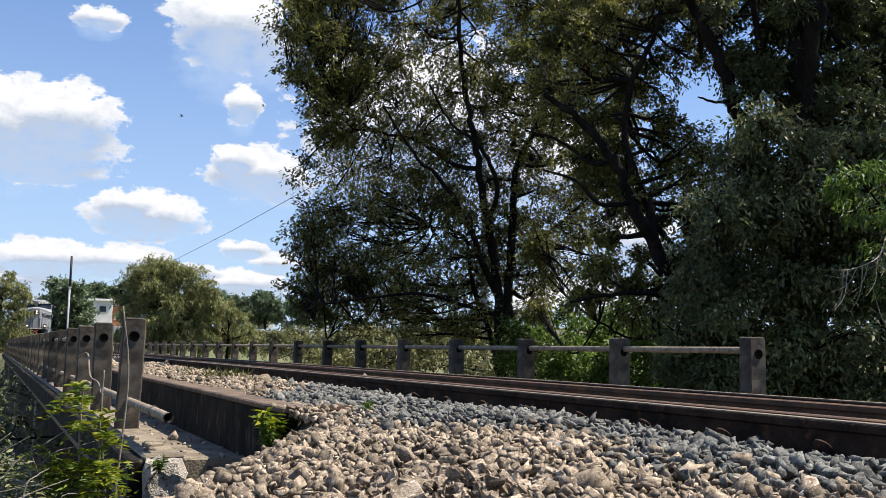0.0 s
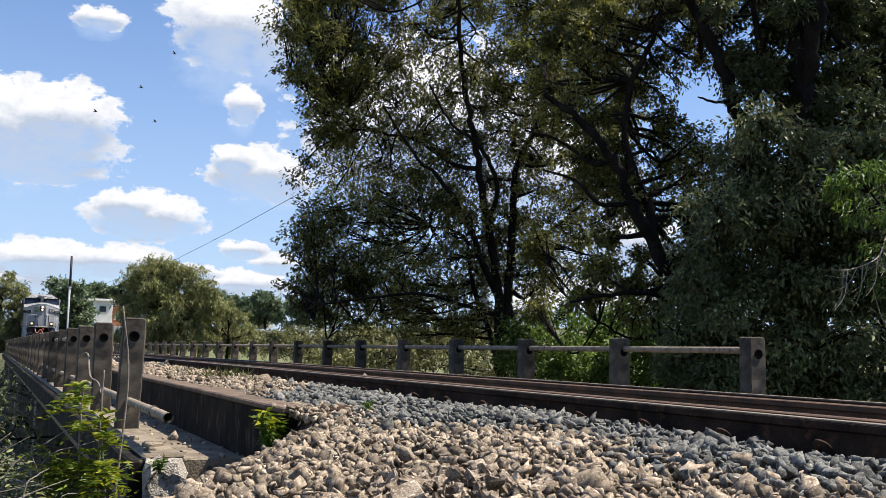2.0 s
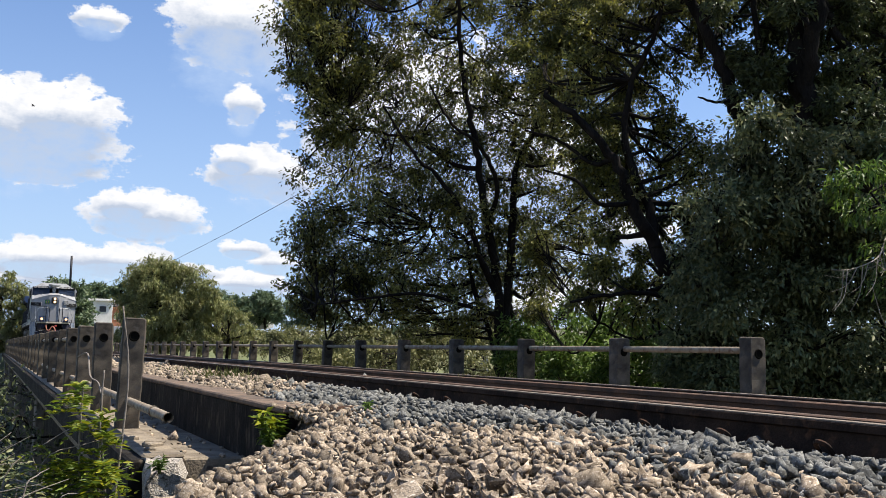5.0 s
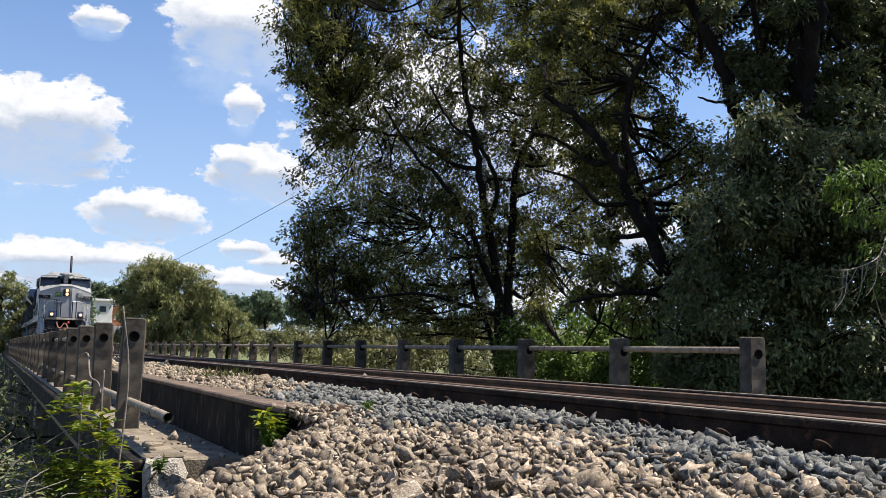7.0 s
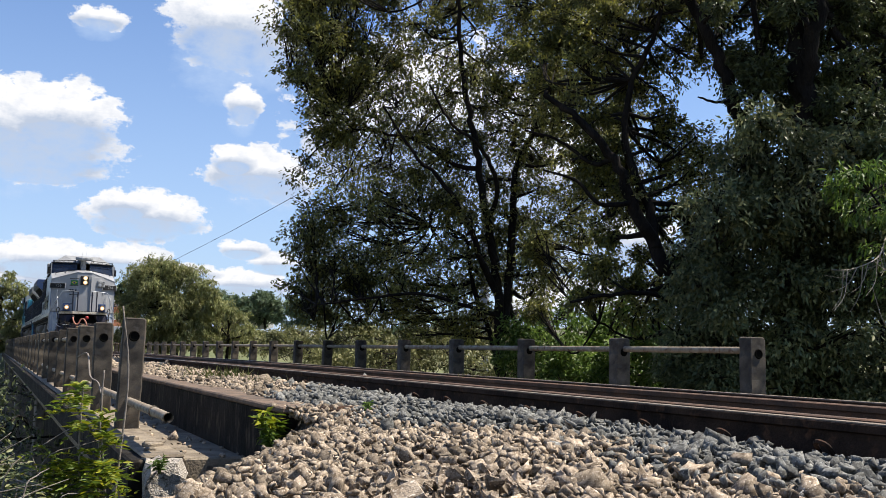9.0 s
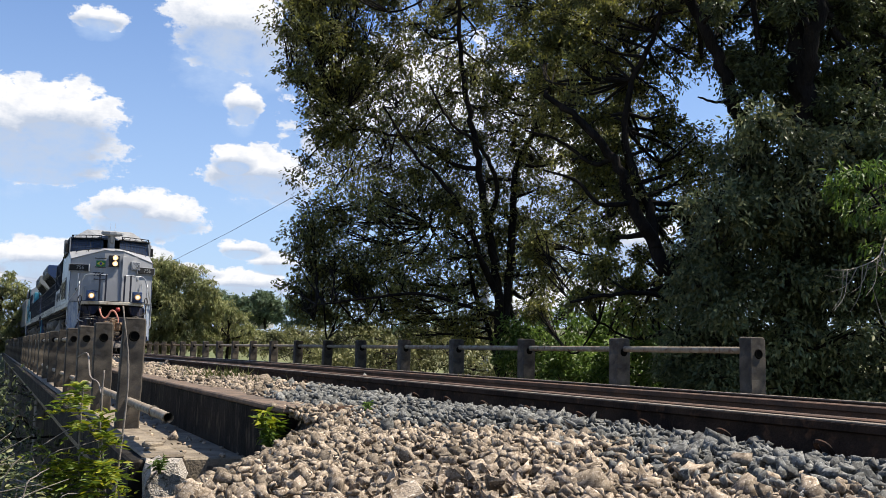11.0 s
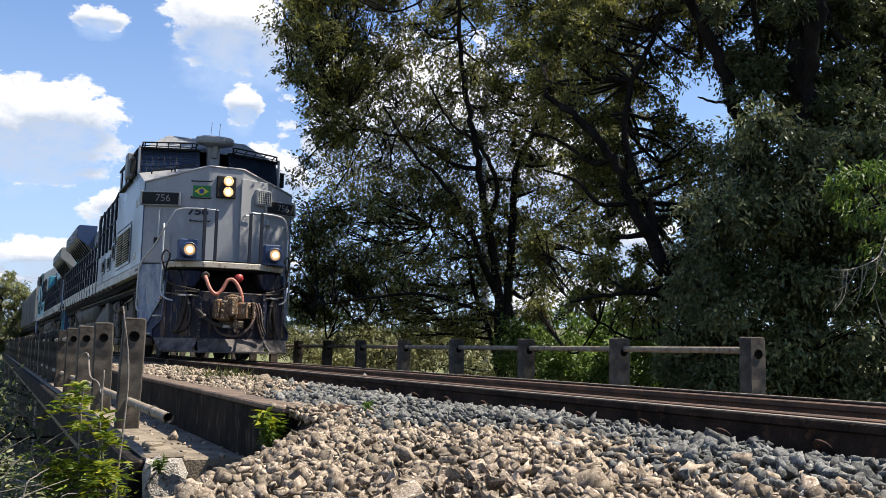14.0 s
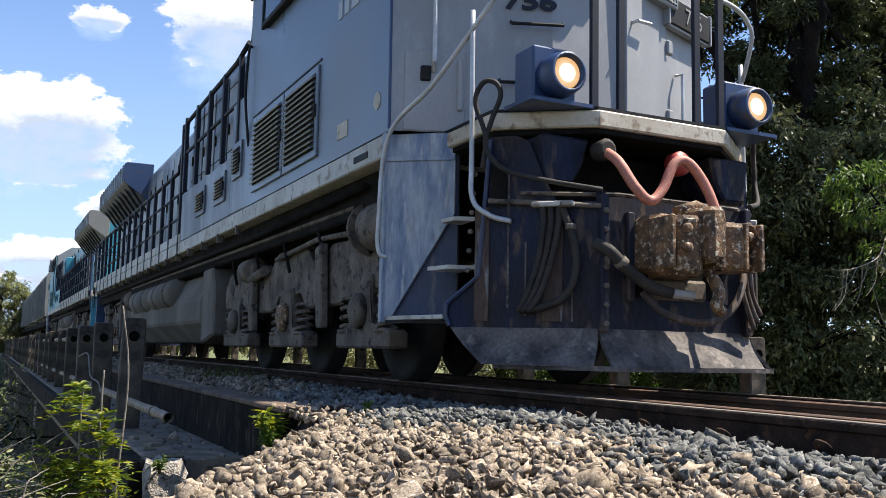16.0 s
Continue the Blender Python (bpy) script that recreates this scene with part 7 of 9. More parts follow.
WHEEL = wheel_mesh()
SPRING = bpy.data.meshes.new("coil_spring")
_bm = tube([(0.085 * math.cos(a * 0.5), 0.085 * math.sin(a * 0.5), a * 0.0062) for a in range(0, 52)], 0.020, 6)
_bm.to_mesh(SPRING)
SPRING.materials.append(P_DUST)
WHEELSETS = []


def bogie(loco, y, axles, full=True):
    """A three-axle truck under a locomotive, centre at y."""
    tr = new("truck")
    tr.parent, tr.matrix_basis = loco, pose(0, y, 0)
    tagged(tr, "dusty cast steel truck")
    for s in (-1, 1):
        x0, x1 = s * 1.08, s * 1.26
        prof = [(-3.0, 1.0), (-2.75, 1.20), (-1.3, 1.24), (-1.1, 1.10), (-0.75, 1.10), (-0.5, 1.30), (0.5, 1.30), (0.75, 1.10), (1.1, 1.10), (1.3, 1.24), (2.75, 1.20), (3.0, 1.0), (2.9, 0.74), (2.0, 0.80), (1.65, 0.66), (0.55, 0.66), (0.4, 0.84), (-0.4, 0.84), (-0.55, 0.66), (-1.65, 0.66), (-2.0, 0.80), (-2.9, 0.74)]
        part("side_frame", prism(prof, x0, x1, "x", 0.02), P_DUST, tr)
        for h in (-1.1, 1.1, -2.55, 2.55):
            part("frame_hole", lathe([(0.075, 0), (0.075, 0.006)], (s, 0, 0), (s * 1.26, h, 1.0), 12), P_BLACK, tr)
        for a in axles:
            ped = part("pedestal", prism([(a - 0.60, 0.27), (a + 0.60, 0.27), (a + 0.60, 0.41), (a + 0.24, 0.46), (a + 0.20, 0.88), (a - 0.20, 0.88), (a - 0.24, 0.46), (a - 0.60, 0.41)], s * 1.12, s * 1.30, "x", 0.02), P_DUST, tr)
            part("journal_cap", lathe([(0.15, 0), (0.15, 0.05), (0.11, 0.075), (0.05, 0.08)], (s, 0, 0), (s * 1.30, a, 0.58), 14), P_COUPLER if a == axles[1] else P_DUST, ped)
            for b in (-0.43, 0.43):
                share("coil_spring", SPRING, ped, Matrix.Translation((s * 1.22, a + b, 0.42)))
                part("spring_seat", lathe([(0.12, 0), (0.12, 0.03), (0.06, 0.035)], (0, 0, 1), (s * 1.22, a + b, 0.40), 12), P_DUST, ped)
        for b, sy in ((axles[0] + 0.95, 1), (axles[2] - 0.95, -1)):
            part("brake_hanger", prism([(b - 0.10, 0.45), (b + 0.06, 0.45), (b + 0.16, 1.2), (b - 0.02, 1.25)], s * 1.28, s * 1.36, "x", 0.015), P_DUST, tr)
        cyl = part("brake_cylinder", lathe([(0.05, -0.02), (0.17, 0), (0.20, 0.05), (0.20, 0.55), (0.15, 0.62), (0.04, 0.64)], (0, 1, 0), (s * 1.25, axles[0] - 0.75, 1.26), 18), P_DUST, tr)
        part("flange", lathe([(0.23, 0), (0.23, 0.04), (0.1, 0.05)], (0, 1, 0), (s * 1.25, axles[0] - 0.12, 1.26), 18), P_DUST, cyl)
        part("brake_rod", tube([(s * 1.27, axles[0] - 0.1, 1.26), (s * 1.3, axles[0] + 1.2, 1.30), (s * 1.3, axles[1] + 0.4, 1.22)], 0.028, 8), P_DUST, tr)
        part("brake_cylinder", lathe([(0.05, 0), (0.14, 0.02), (0.14, 0.42), (0.04, 0.44)], (0, 1, 0), (s * 1.28, axles[2] - 0.9, 1.18), 16), P_DUST, tr)
        part("damper", tube([(s * 1.33, axles[1] + 0.75, 1.12), (s * 1.33, axles[1] + 1.35, 1.06)], 0.055, 10), P_DUST, tr)
        for k in range(5):
            yy = -2.4 + k * 1.15
            part("pipe", tube(bend([(s * 1.3, yy, 1.05), (s * 1.33, yy + 0.15, 1.38), (s * 1.25, yy + 0.4, 1.52), (s * 1.2, yy + 0.6, 1.7)], 4), 0.018, 6), P_UNDER, tr)
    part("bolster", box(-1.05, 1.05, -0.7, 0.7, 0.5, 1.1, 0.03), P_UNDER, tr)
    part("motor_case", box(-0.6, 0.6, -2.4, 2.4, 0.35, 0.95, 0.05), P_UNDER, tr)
    for a in axles:
        ws = new("wheelset")
        ws.parent, ws.matrix_basis = tr, pose(0, a, 0.535)
        WHEELSETS.append((ws, a))
        # axle and both wheels are one rigid piece
        bm = tube([(-1.0, 0, 0), (1.0, 0, 0)], 0.09, 12)
        ax = part("axle", bm, P_WHEEL, ws)
        for s in (-1, 1):
            share("wheel", WHEEL, ws, pose(s * 0.835, 0, 0, 0, 0, 0 if s < 0 else 180))
    return tr


def locomotive(name, label, body_m, side_m, hood_m, number, seed):
    rail_m = P_RAIL
    loco = tagged(new(name), label, "locomotive", "locomotives of the train")
    # underframe and platform
    part("sill", box(-1.5, 1.5, 1.42, 22.4, 1.70, 1.88, 0.012), P_SILL, loco, "pale dirty stripe along the frame")
    part("underframe", box(-1.35, 1.35, 1.5, 22.6, 1.36, 1.70, 0.02), P_UNDER, loco, "black frame with the shade under the sill in its colour")
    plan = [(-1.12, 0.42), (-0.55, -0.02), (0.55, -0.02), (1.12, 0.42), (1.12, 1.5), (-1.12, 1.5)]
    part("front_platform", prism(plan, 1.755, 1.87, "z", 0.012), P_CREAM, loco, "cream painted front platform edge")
    # dark plate added for the shade under the cream platform
    part("platform_underside", prism([(x * 0.97, y + 0.03) for x, y in plan], 1.715, 1.752, "z", 0.005), P_UNDER, loco, "dark plate under the platform with shade in its colour")
    part("platform_tread", prism([(x * 0.995, y + 0.01) for x, y in plan], 1.87, 1.892, "z"), P_BLACK, loco)
    # nose
    bm = bmesh.new()
    ring = [(-1.5, NOSE_SIDE), (-NOSE_FLAT, NOSE_MID), (NOSE_FLAT, NOSE_MID), (1.5, NOSE_SIDE)]
    lo = [bm.verts.new((x, y, 1.885)) for x, y in ring]
    hi = [bm.verts.new((x, y + 0.03, 3.86 if abs(x) < 1 else 3.50)) for x, y in ring]
    bl = [bm.verts.new((x, 2.42, 1.885)) for x in (-1.5, 1.5)]
    bh = [bm.verts.new(q) for q in ((-1.5, 2.38, 3.86), (-0.30, 2.06, 4.06), (0.30, 2.06, 4.06), (1.5, 2.38, 3.86))]
    for f in ((lo[0], lo[1], hi[1], hi[0]), (lo[1], lo[2], hi[2], hi[1]), (lo[2], lo[3], hi[3], hi[2]), (hi[0], hi[1], bh[1], bh[0]), (hi[1], hi[2], bh[2], bh[1]), (hi[2], hi[3], bh[3], bh[2])):
        bm.faces.new(f)
    nose = part("nose", bm, body_m, loco, "grey riveted nose with a shallow vee front")
    for s in (-1, 1):
        bm = bmesh.new()
        prism([(NOSE_SIDE, 1.885), (NOSE_SIDE + 0.03, 3.50), (2.40, 3.862), (5.72, 3.862), (5.72, 1.885)], s * 1.5, s * 1.47, "x", 0.0, bm)
        part("cab_side", bm, side_m, loco, "slate blue cab side")
        part("edge_strip", tube([(s * 1.5, NOSE_SIDE, 1.9), (s * 1.5, NOSE_SIDE + 0.03, 3.5)], 0.012, 6), P_BLUE, nose)
    # cab above the nose: windshields, pillars, roof
    prof_f = [(-1.5, 2.38, 3.86), (-1.47, 2.60, 4.42), (-0.85, 2.95, 4.86), (0.85, 2.95, 4.86), (1.47, 2.60, 4.42), (1.5, 2.38, 3.86)]
    bm = bmesh.new()
    fr = [bm.verts.new(q) for q in prof_f]
    ar = [bm.verts.new((q[0], 5.72, q[2])) for q in prof_f]
    for k in range(1, 4):
        bm.faces.new((fr[k], fr[k + 1], ar[k + 1], ar[k]))
    ml, mr = bm.verts.new((-0.30, 2.22, 4.42)), bm.verts.new((0.30, 2.22, 4.42))
    bm.faces.new((fr[1], ml, mr, fr[4], fr[3], fr[2]))
    bm.faces.new(ar)
    roof = part("cab_roof", bm, P_ROOF, loco, "weathered grey cab roof")
    part("roof_seam", box(-0.86, 0.86, 3.9, 3.95, 4.86, 4.875), P_ROOF, roof)
    for s in (-1, 1):
        # windshield
        q = [Vector((s * 1.47, 2.39, 3.87)), Vector((s * 0.31, 2.07, 4.06)), Vector((s * 0.31, 2.23, 4.42)), Vector((s * 1.45, 2.60, 4.42))]
        bm = bmesh.new()
        fs = bm.faces.new([bm.verts.new(v) for v in q])
        r = bmesh.ops.extrude_face_region(bm, geom=[fs])
        bmesh.ops.translate(bm, vec=(0, 0.03, 0), verts=[v for v in r["geom"] if isinstance(v, bmesh.types.BMVert)])
        ws = part("windshield", bm, P_GLASS, loco, "dark windshield behind a wire guard")
        off = Vector((0, -0.035, 0))
        for k in range(11):
            t = k / 10
            part("guard_wire", tube([q[0].lerp(q[1], t) + off, q[3].lerp(q[2], t) + off], 0.006, 4), P_BLACK, ws)
        for k in range(6):
            t = k / 5
            part("guard_wire", tube([q[0].lerp(q[3], t) + off, q[1].lerp(q[2], t) + off], 0.006, 4), P_BLACK, ws)
        part("visor", prism([(s * 1.47, 2.50), (s * 0.30, 2.12), (s * 0.30, 2.30), (s * 1.47, 2.68)], 4.415, 4.45, "z"), P_BLACK, loco)
        part("grab_rail", tube(bend([(s * 1.30, 1.95, 3.78), (s * 1.27, 1.93, 3.86), (s * 0.95, 1.83, 3.93), (s * 0.92, 1.85, 3.86)], 4), 0.014, 6), P_BLACK, nose)
        part("grab_rail", tube(bend([(s * 0.85, 1.85, 3.86), (s * 0.82, 1.83, 3.96), (s * 0.45, 1.75, 4.02), (s * 0.42, 1.78, 3.94)], 4), 0.014, 6), P_BLACK, nose)
        gd = part("guard_rail", tube(bend([(s * 1.46, 2.44, 4.36), (s * 1.44, 2.40, 4.50), (s * 1.36, 2.38, 4.53), (s * 0.46, 2.08, 4.55), (s * 0.40, 2.08, 4.50), (s * 0.40, 2.16, 4.42)], 5), 0.017, 7), P_BLACK, roof, "black guard rail before the windshield")
        part("lower_bar", tube([(s * 1.44, 2.41, 4.46), (s * 0.42, 2.08, 4.47)], 0.010, 5), P_BLACK, gd)
        for k in range(5):
            t = k / 4
            part("stand_off", tube([(s * (1.40 - 0.92 * t), 2.40 - 0.30 * t, 4.53), (s * (1.36 - 0.92 * t), 2.72 - 0.30 * t, 4.42)], 0.014, 5), P_BLACK, gd)
        part("corner_post", box(s * 1.50 - 0.022, s * 1.50 + 0.022, 2.40, 2.45, 3.84, 4.46, 0.006), P_GREY, roof)
        part("nose_lip", tube([(s * 1.5, NOSE_SIDE + 0.03, 3.50), (s * NOSE_FLAT, NOSE_MID + 0.03, 3.865), (0, NOSE_MID + 0.03, 3.865)], 0.022, 8), body_m, nose)
        # side windows
        for y0, y1 in ((2.75, 3.35), (3.45, 4.25), (4.32, 5.1)):
            w = part("side_window", prism([(y0, 3.90), (y1, 3.90), (y1, 4.36), (y0 + (0.12 if y0 < 3 else 0), 4.36)], s * 1.490, s * 1.515, "x", 0.004), P_GLASS, loco)
            for z in (3.88, 4.37):
                part("window_frame", box(s * 1.50, s * 1.53, y0 - 0.02, y1 + 0.02, z - 0.025, z + 0.025, 0.004), P_BLACK, w)
            for yy in (y0, y1):
                part("window_frame", box(s * 1.50, s * 1.53, yy - 0.03, yy + 0.02, 3.87, 4.38, 0.004), P_BLACK, w)
        part("cab_wall", prism([(2.40, 3.862), (5.72, 3.862), (5.72, 4.42), (2.60, 4.42)], s * 1.488, s * 1.45, "x"), side_m, loco)
        part("sun_shade", box(s * 1.53, s * 1.66, 3.0, 3.42, 3.86, 4.40, 0.02), P_ROOF, loco, "pale hinged side shade")
        part("mirror", box(s * 1.56, s * 1.66, 2.5, 2.54, 3.86, 4.2, 0.01), P_BLACK, loco)
        part("gutter", tube([(s * 1.5, 2.6, 4.43), (s * 1.5, 5.75, 4.43)], 0.02, 6), P_BLACK, roof)
        part("arm_rest", box(s * 1.50, s * 1.58, 3.3, 4.9, 3.80, 3.86, 0.01), P_BLACK, loco)
    # horn pod between the windshields
    stalk = part("antenna_stalk", prism([(-0.13, 2.16), (0.13, 2.16), (0.13, 2.40), (-0.13, 2.40)], 4.04, 4.58, "z", 0.03), P_ROOF, loco, "grey stalk between the windshields")
    part("bracket", prism([(2.02, 4.58), (2.10, 4.30), (2.30, 4.25), (2.38, 4.58)], -0.05, 0.05, "x", 0.01), P_ROOF, stalk)
    bm = lathe([(0.22, 0.0), (0.40, 0.05), (0.42, 0.10), (0.41, 0.17), (0.36, 0.20), (0.02, 0.21)], (0, -0.10, 1), (0.02, 2.22, 4.56), 10)
    for f in bm.faces:
        f.smooth = False
    pod = part("antenna_pod", bm, P_ROOF, stalk, "flat faceted grey antenna housing")
    for dx in (-0.08, 0.1):
        part("whip_antenna", tube([(dx, 2.25, 4.74), (dx + 0.03, 2.27, 5.1)], 0.006, 5), P_SILVER, pod)
    # headlights
    hb = part("headlight_box", box(-0.19, 0.19, 0.785, 0.90, 3.24, 3.68, 0.012), P_BLACK, loco, "recessed twin headlight panel")
    for z in (3.58, 3.36):
        h = part("headlight", lathe([(0.10, 0.0), (0.10, 0.02), (0.09, 0.035), (0.085, 0.012), (0.01, 0.010)], (0, -1, 0), (0.03, 0.786, z), 20), LAMP, hb, "lit amber sealed beam headlight")
        part("lens", lathe([(0.06, 0), (0.055, 0.010), (0.02, 0.016)], (0, -1, 0), (0.03, 0.774, z), 16), LAMP_HOT, h)
    # number boards, flag, number
    for s in (-1, 1):
        m = nose_pose(s * 1.20, 3.17)
        nb = part("number_board", box(-0.36, 0.36, -0.075, 0.02, -0.12, 0.12, 0.012, m=m), P_BLACK, loco, "black number board")
        part("board_frame", box(-0.38, 0.38, -0.06, 0.0, 0.115, 0.14, 0.006, m=m), P_GREY, nb)
        part("board_frame", box(-0.38, 0.38, -0.06, 0.0, -0.14, -0.115, 0.006, m=m), P_GREY, nb)
        for e in (-0.37, 0.37):
            part("board_frame", box(e - 0.015, e + 0.015, -0.085, 0.0, -0.14, 0.14, 0.006, m=m), P_GREY, nb)
        if number:
            lettering(number, 0.20, P_WAGON, nb, m @ pose(0.05, -0.080, 0), label="pale digits")
    if number:
        m = nose_pose(-0.47, 3.345)
        fl = part("flag_decal", box(-0.17, 0.17, -0.006, 0.01, -0.115, 0.115, m=m), P_GREEN, loco, "green flag decal with yellow diamond and blue disc")
        part("diamond", prism([(-0.14, 0), (0, -0.085), (0.14, 0), (0, 0.085)], -0.009, -0.004, "y", m=m), P_YELLOW, fl)
        part("disc", lathe([(0.05, 0), (0.05, 0.003)], m.to_3x3() @ Vector((0, -1, 0)), m @ Vector((0, -0.009, 0)), 20), P_FLAGBLUE, fl)
        lettering(number, 0.19, P_RAIL, loco, nose_pose(-0.52, 2.93, 0.006), label="dark blue digits", bold=0.006, wide=1.45)
    # nose door and grilles on the other half
    m = nose_pose(0.62, 2.75)
    door = part("nose_door", box(-0.34, 0.30, -0.022, 0.01, -0.83, 0.92, 0.008, m=m), body_m, loco)
    g = part("grille", box(-0.02, 0.36, -0.10, 0.0, 0.42, 0.74, 0.01, m=m), body_m, door, "projecting wire grille")
    part("grille_mesh", box(0.01, 0.33, -0.106, -0.10, 0.45, 0.71, m=m), P_BLACK, g)
    for k in range(8):
        part("bar", box(0.01 + k * 0.045, 0.022 + k * 0.045, -0.112, -0.105, 0.45, 0.71, m=m), P_SILVER, g)
    for k in range(6):
        part("bar", box(0.01, 0.33, -0.112, -0.105, 0.46 + k * 0.046, 0.468 + k * 0.046, m=m), P_SILVER, g)
    part("door_handle", tube([m @ Vector(q) for q in ((-0.26, -0.02, 0.16), (-0.26, -0.08, 0.16), (-0.08, -0.09, 0.18))], 0.016, 6), P_SILVER, door)
    for dz in (-0.5, 0.1, 0.6):
        part("hinge", box(0.28, 0.36, -0.05, 0.0, dz - 0.06, dz + 0.06, 0.01, m=m), body_m, door)
    part("grab_iron", tube([m @ Vector(q) for q in ((0.48, 0, -0.1), (0.48, -0.07, -0.1), (0.48, -0.07, -0.5), (0.48, 0, -0.5))], 0.016, 6), P_SILVER, loco)
    # steps and latches on the plain half
    for z, x, w in ((3.54, -0.47, 0.20), (3.20, -0.47, 0.20), (2.74, -0.47, 0.20), (2.28, -0.62, 0.12)):
        m = nose_pose(x, z)
        part("grab_iron", tube([m @ Vector(q) for q in ((-w, 0, 0.03), (-w, -0.05, 0.0), (w, -0.05, 0.0), (w, 0, 0.03))], 0.013, 6), P_BLACK, loco)
    m = nose_pose(-1.18, 2.25)
    hatch = part("hatch", box(-0.24, 0.22, -0.012, 0.01, -0.36, 0.26, 0.006, m=m), body_m, loco)
    part("latch", box(-0.12, -0.04, -0.03, 0.0, 0.02, 0.14, 0.01, m=m), P_BLACK, hatch)
    part("socket_box", box(0.16, 0.20, -0.04, 0.0, -0.2, 0.2, 0.008, m=m), body_m, hatch)
    part("grab_iron", tube([nose_pose(-1.2, 2.9) @ Vector(q) for q in ((0, 0, 0.05), (0, -0.08, 0.03), (0, -0.09, -0.5), (0, -0.02, -0.55))], 0.018, 6), P_SILVER, loco)
    # front handrails
    for s in (-1, 1):
        hr = part("front_handrail", tube(bend([(s * 0.30, 0.03, 2.86), (s * 0.70, 0.10, 2.87), (s * 1.02, 0.24, 2.84), (s * 1.14, 0.33, 2.66), (s * 1.36, 0.84, 2.14), (s * 1.51, 1.28, 1.84), (s * 1.53, 1.38, 1.2), (s * 1.52, 1.38, 0.98), (s * 1.46, 1.36, 0.94)], 6), 0.018, 8), P_SILVER, loco, "bent silver handrail")
        for x in (0.33, 0.55):
            part("post", box(s * x - 0.03, s * x + 0.03, 0.02, 0.055, 1.88, 2.88, 0.006), P_RAIL, hr, "dark navy flat handrail post")
        part("step_rail", tube(bend([(s * 1.22, 0.52, 2.6), (s * 1.22, 0.5, 1.6), (s * 1.22, 0.48, 1.28), (s * 1.14, 0.38, 1.16), (s * 1.02, 0.30, 1.12)], 5), 0.018, 8), P_SILVER, loco)
        part("cut_lever", tube(bend([(s * 1.20, 0.38, 1.47), (s * 1.19, 0.36, 1.68), (s * 1.24, 0.42, 1.92), (s * 1.21, 0.38, 2.05), (s * 1.15, 0.32, 2.05), (s * 1.12, 0.29, 1.96), (s * 1.16, 0.34, 1.79), (s * 1.19, 0.36, 1.62), (s * 1.12, 0.26, 1.46), (s * 0.95, 0.10, 1.38), (s * 0.62, -0.16, 1.30)], 6), 0.018, 7), P_RUBBER, loco, "looped black uncoupling lever")
        # ditch lights
        dl = part("ditch_light", box(s * 0.82 - 0.17, s * 0.82 + 0.17, 0.10, 0.34, 1.90, 2.28, 0.015), P_BLUE, loco, "navy ditch light housing on a bracket")
        part("bracket", prism([(s * 0.82 - 0.24, 0.0), (s * 0.82 + 0.24, 0.0), (s * 0.82 + 0.24, 0.35), (s * 0.82 - 0.24, 0.35)], 1.875, 1.90, "z"), P_BLUE, dl)
        part("hood", lathe([(0.145, 0), (0.15, 0.10), (0.135, 0.19), (0.115, 0.20), (0.112, 0.12)], (0, -1, 0), (s * 0.82, 0.12, 2.07), 20), P_BLUE, dl)
        part("lens", lathe([(0.105, 0), (0.10, 0.015), (0.07, 0.02)], (0, -1, 0), (s * 0.82, -0.03, 2.07), 20), LAMP, dl, "glowing amber lens")
        part("lens_centre", lathe([(0.062, 0), (0.05, 0.008)], (0, -1, 0), (s * 0.82, -0.05, 2.07), 16), LAMP_HOT, dl)
        # stepwell
        st = part("step_well", prism([(s * 1.48, 1.42), (s * 1.44, 1.44), (s * 1.00, 1.10), (s * 1.03, 1.07)], 0.46, 1.87, "z"), P_WELL, loco, "blue step well with shade in its colour")
        face = Matrix(((-s * 0.788, s * 0.616, 0, s * 1.475), (-0.616, -0.788, 0, 1.40), (0, 0, 1, 0), (0, 0, 0, 1)))
        part("step_plate", prism([(0.0, 0.50), (0.08, 0.50), (0.50, 1.22), (0.54, 1.26), (0.54, 1.87), (0.0, 1.87)], 0.004, 0.03, "y", 0.004, m=face), P_STEP, st, "scuffed pale blue plate")
        part("kick_band", box(0.0, 0.54, 0.03, 0.042, 1.66, 1.70, 0.004, m=face), P_STEP, st)
        part("step_edge", box(s * 1.46, s * 1.50, 1.36, 1.42, 0.46, 1.9, 0.006), P_STEP, st)
        for poly, z in (([(1.46, 1.38), (1.30, 0.74), (1.02, 0.70), (1.02, 1.1)], 0.48), ([(1.28, 1.04), (1.24, 0.80), (1.04, 0.74), (1.02, 1.06)], 0.83), ([(1.19, 1.02), (1.18, 0.84), (1.04, 0.78), (1.02, 1.04)], 1.18)):
            part("step", prism([(s * x, y) for x, y in poly], z, z + 0.028, "z"), P_SILL, st, "worn pale step tread")
    # pilot
    plan = [(-1.30, 0.62), (-0.62, -0.12), (0.62, -0.12), (1.30, 0.62)]
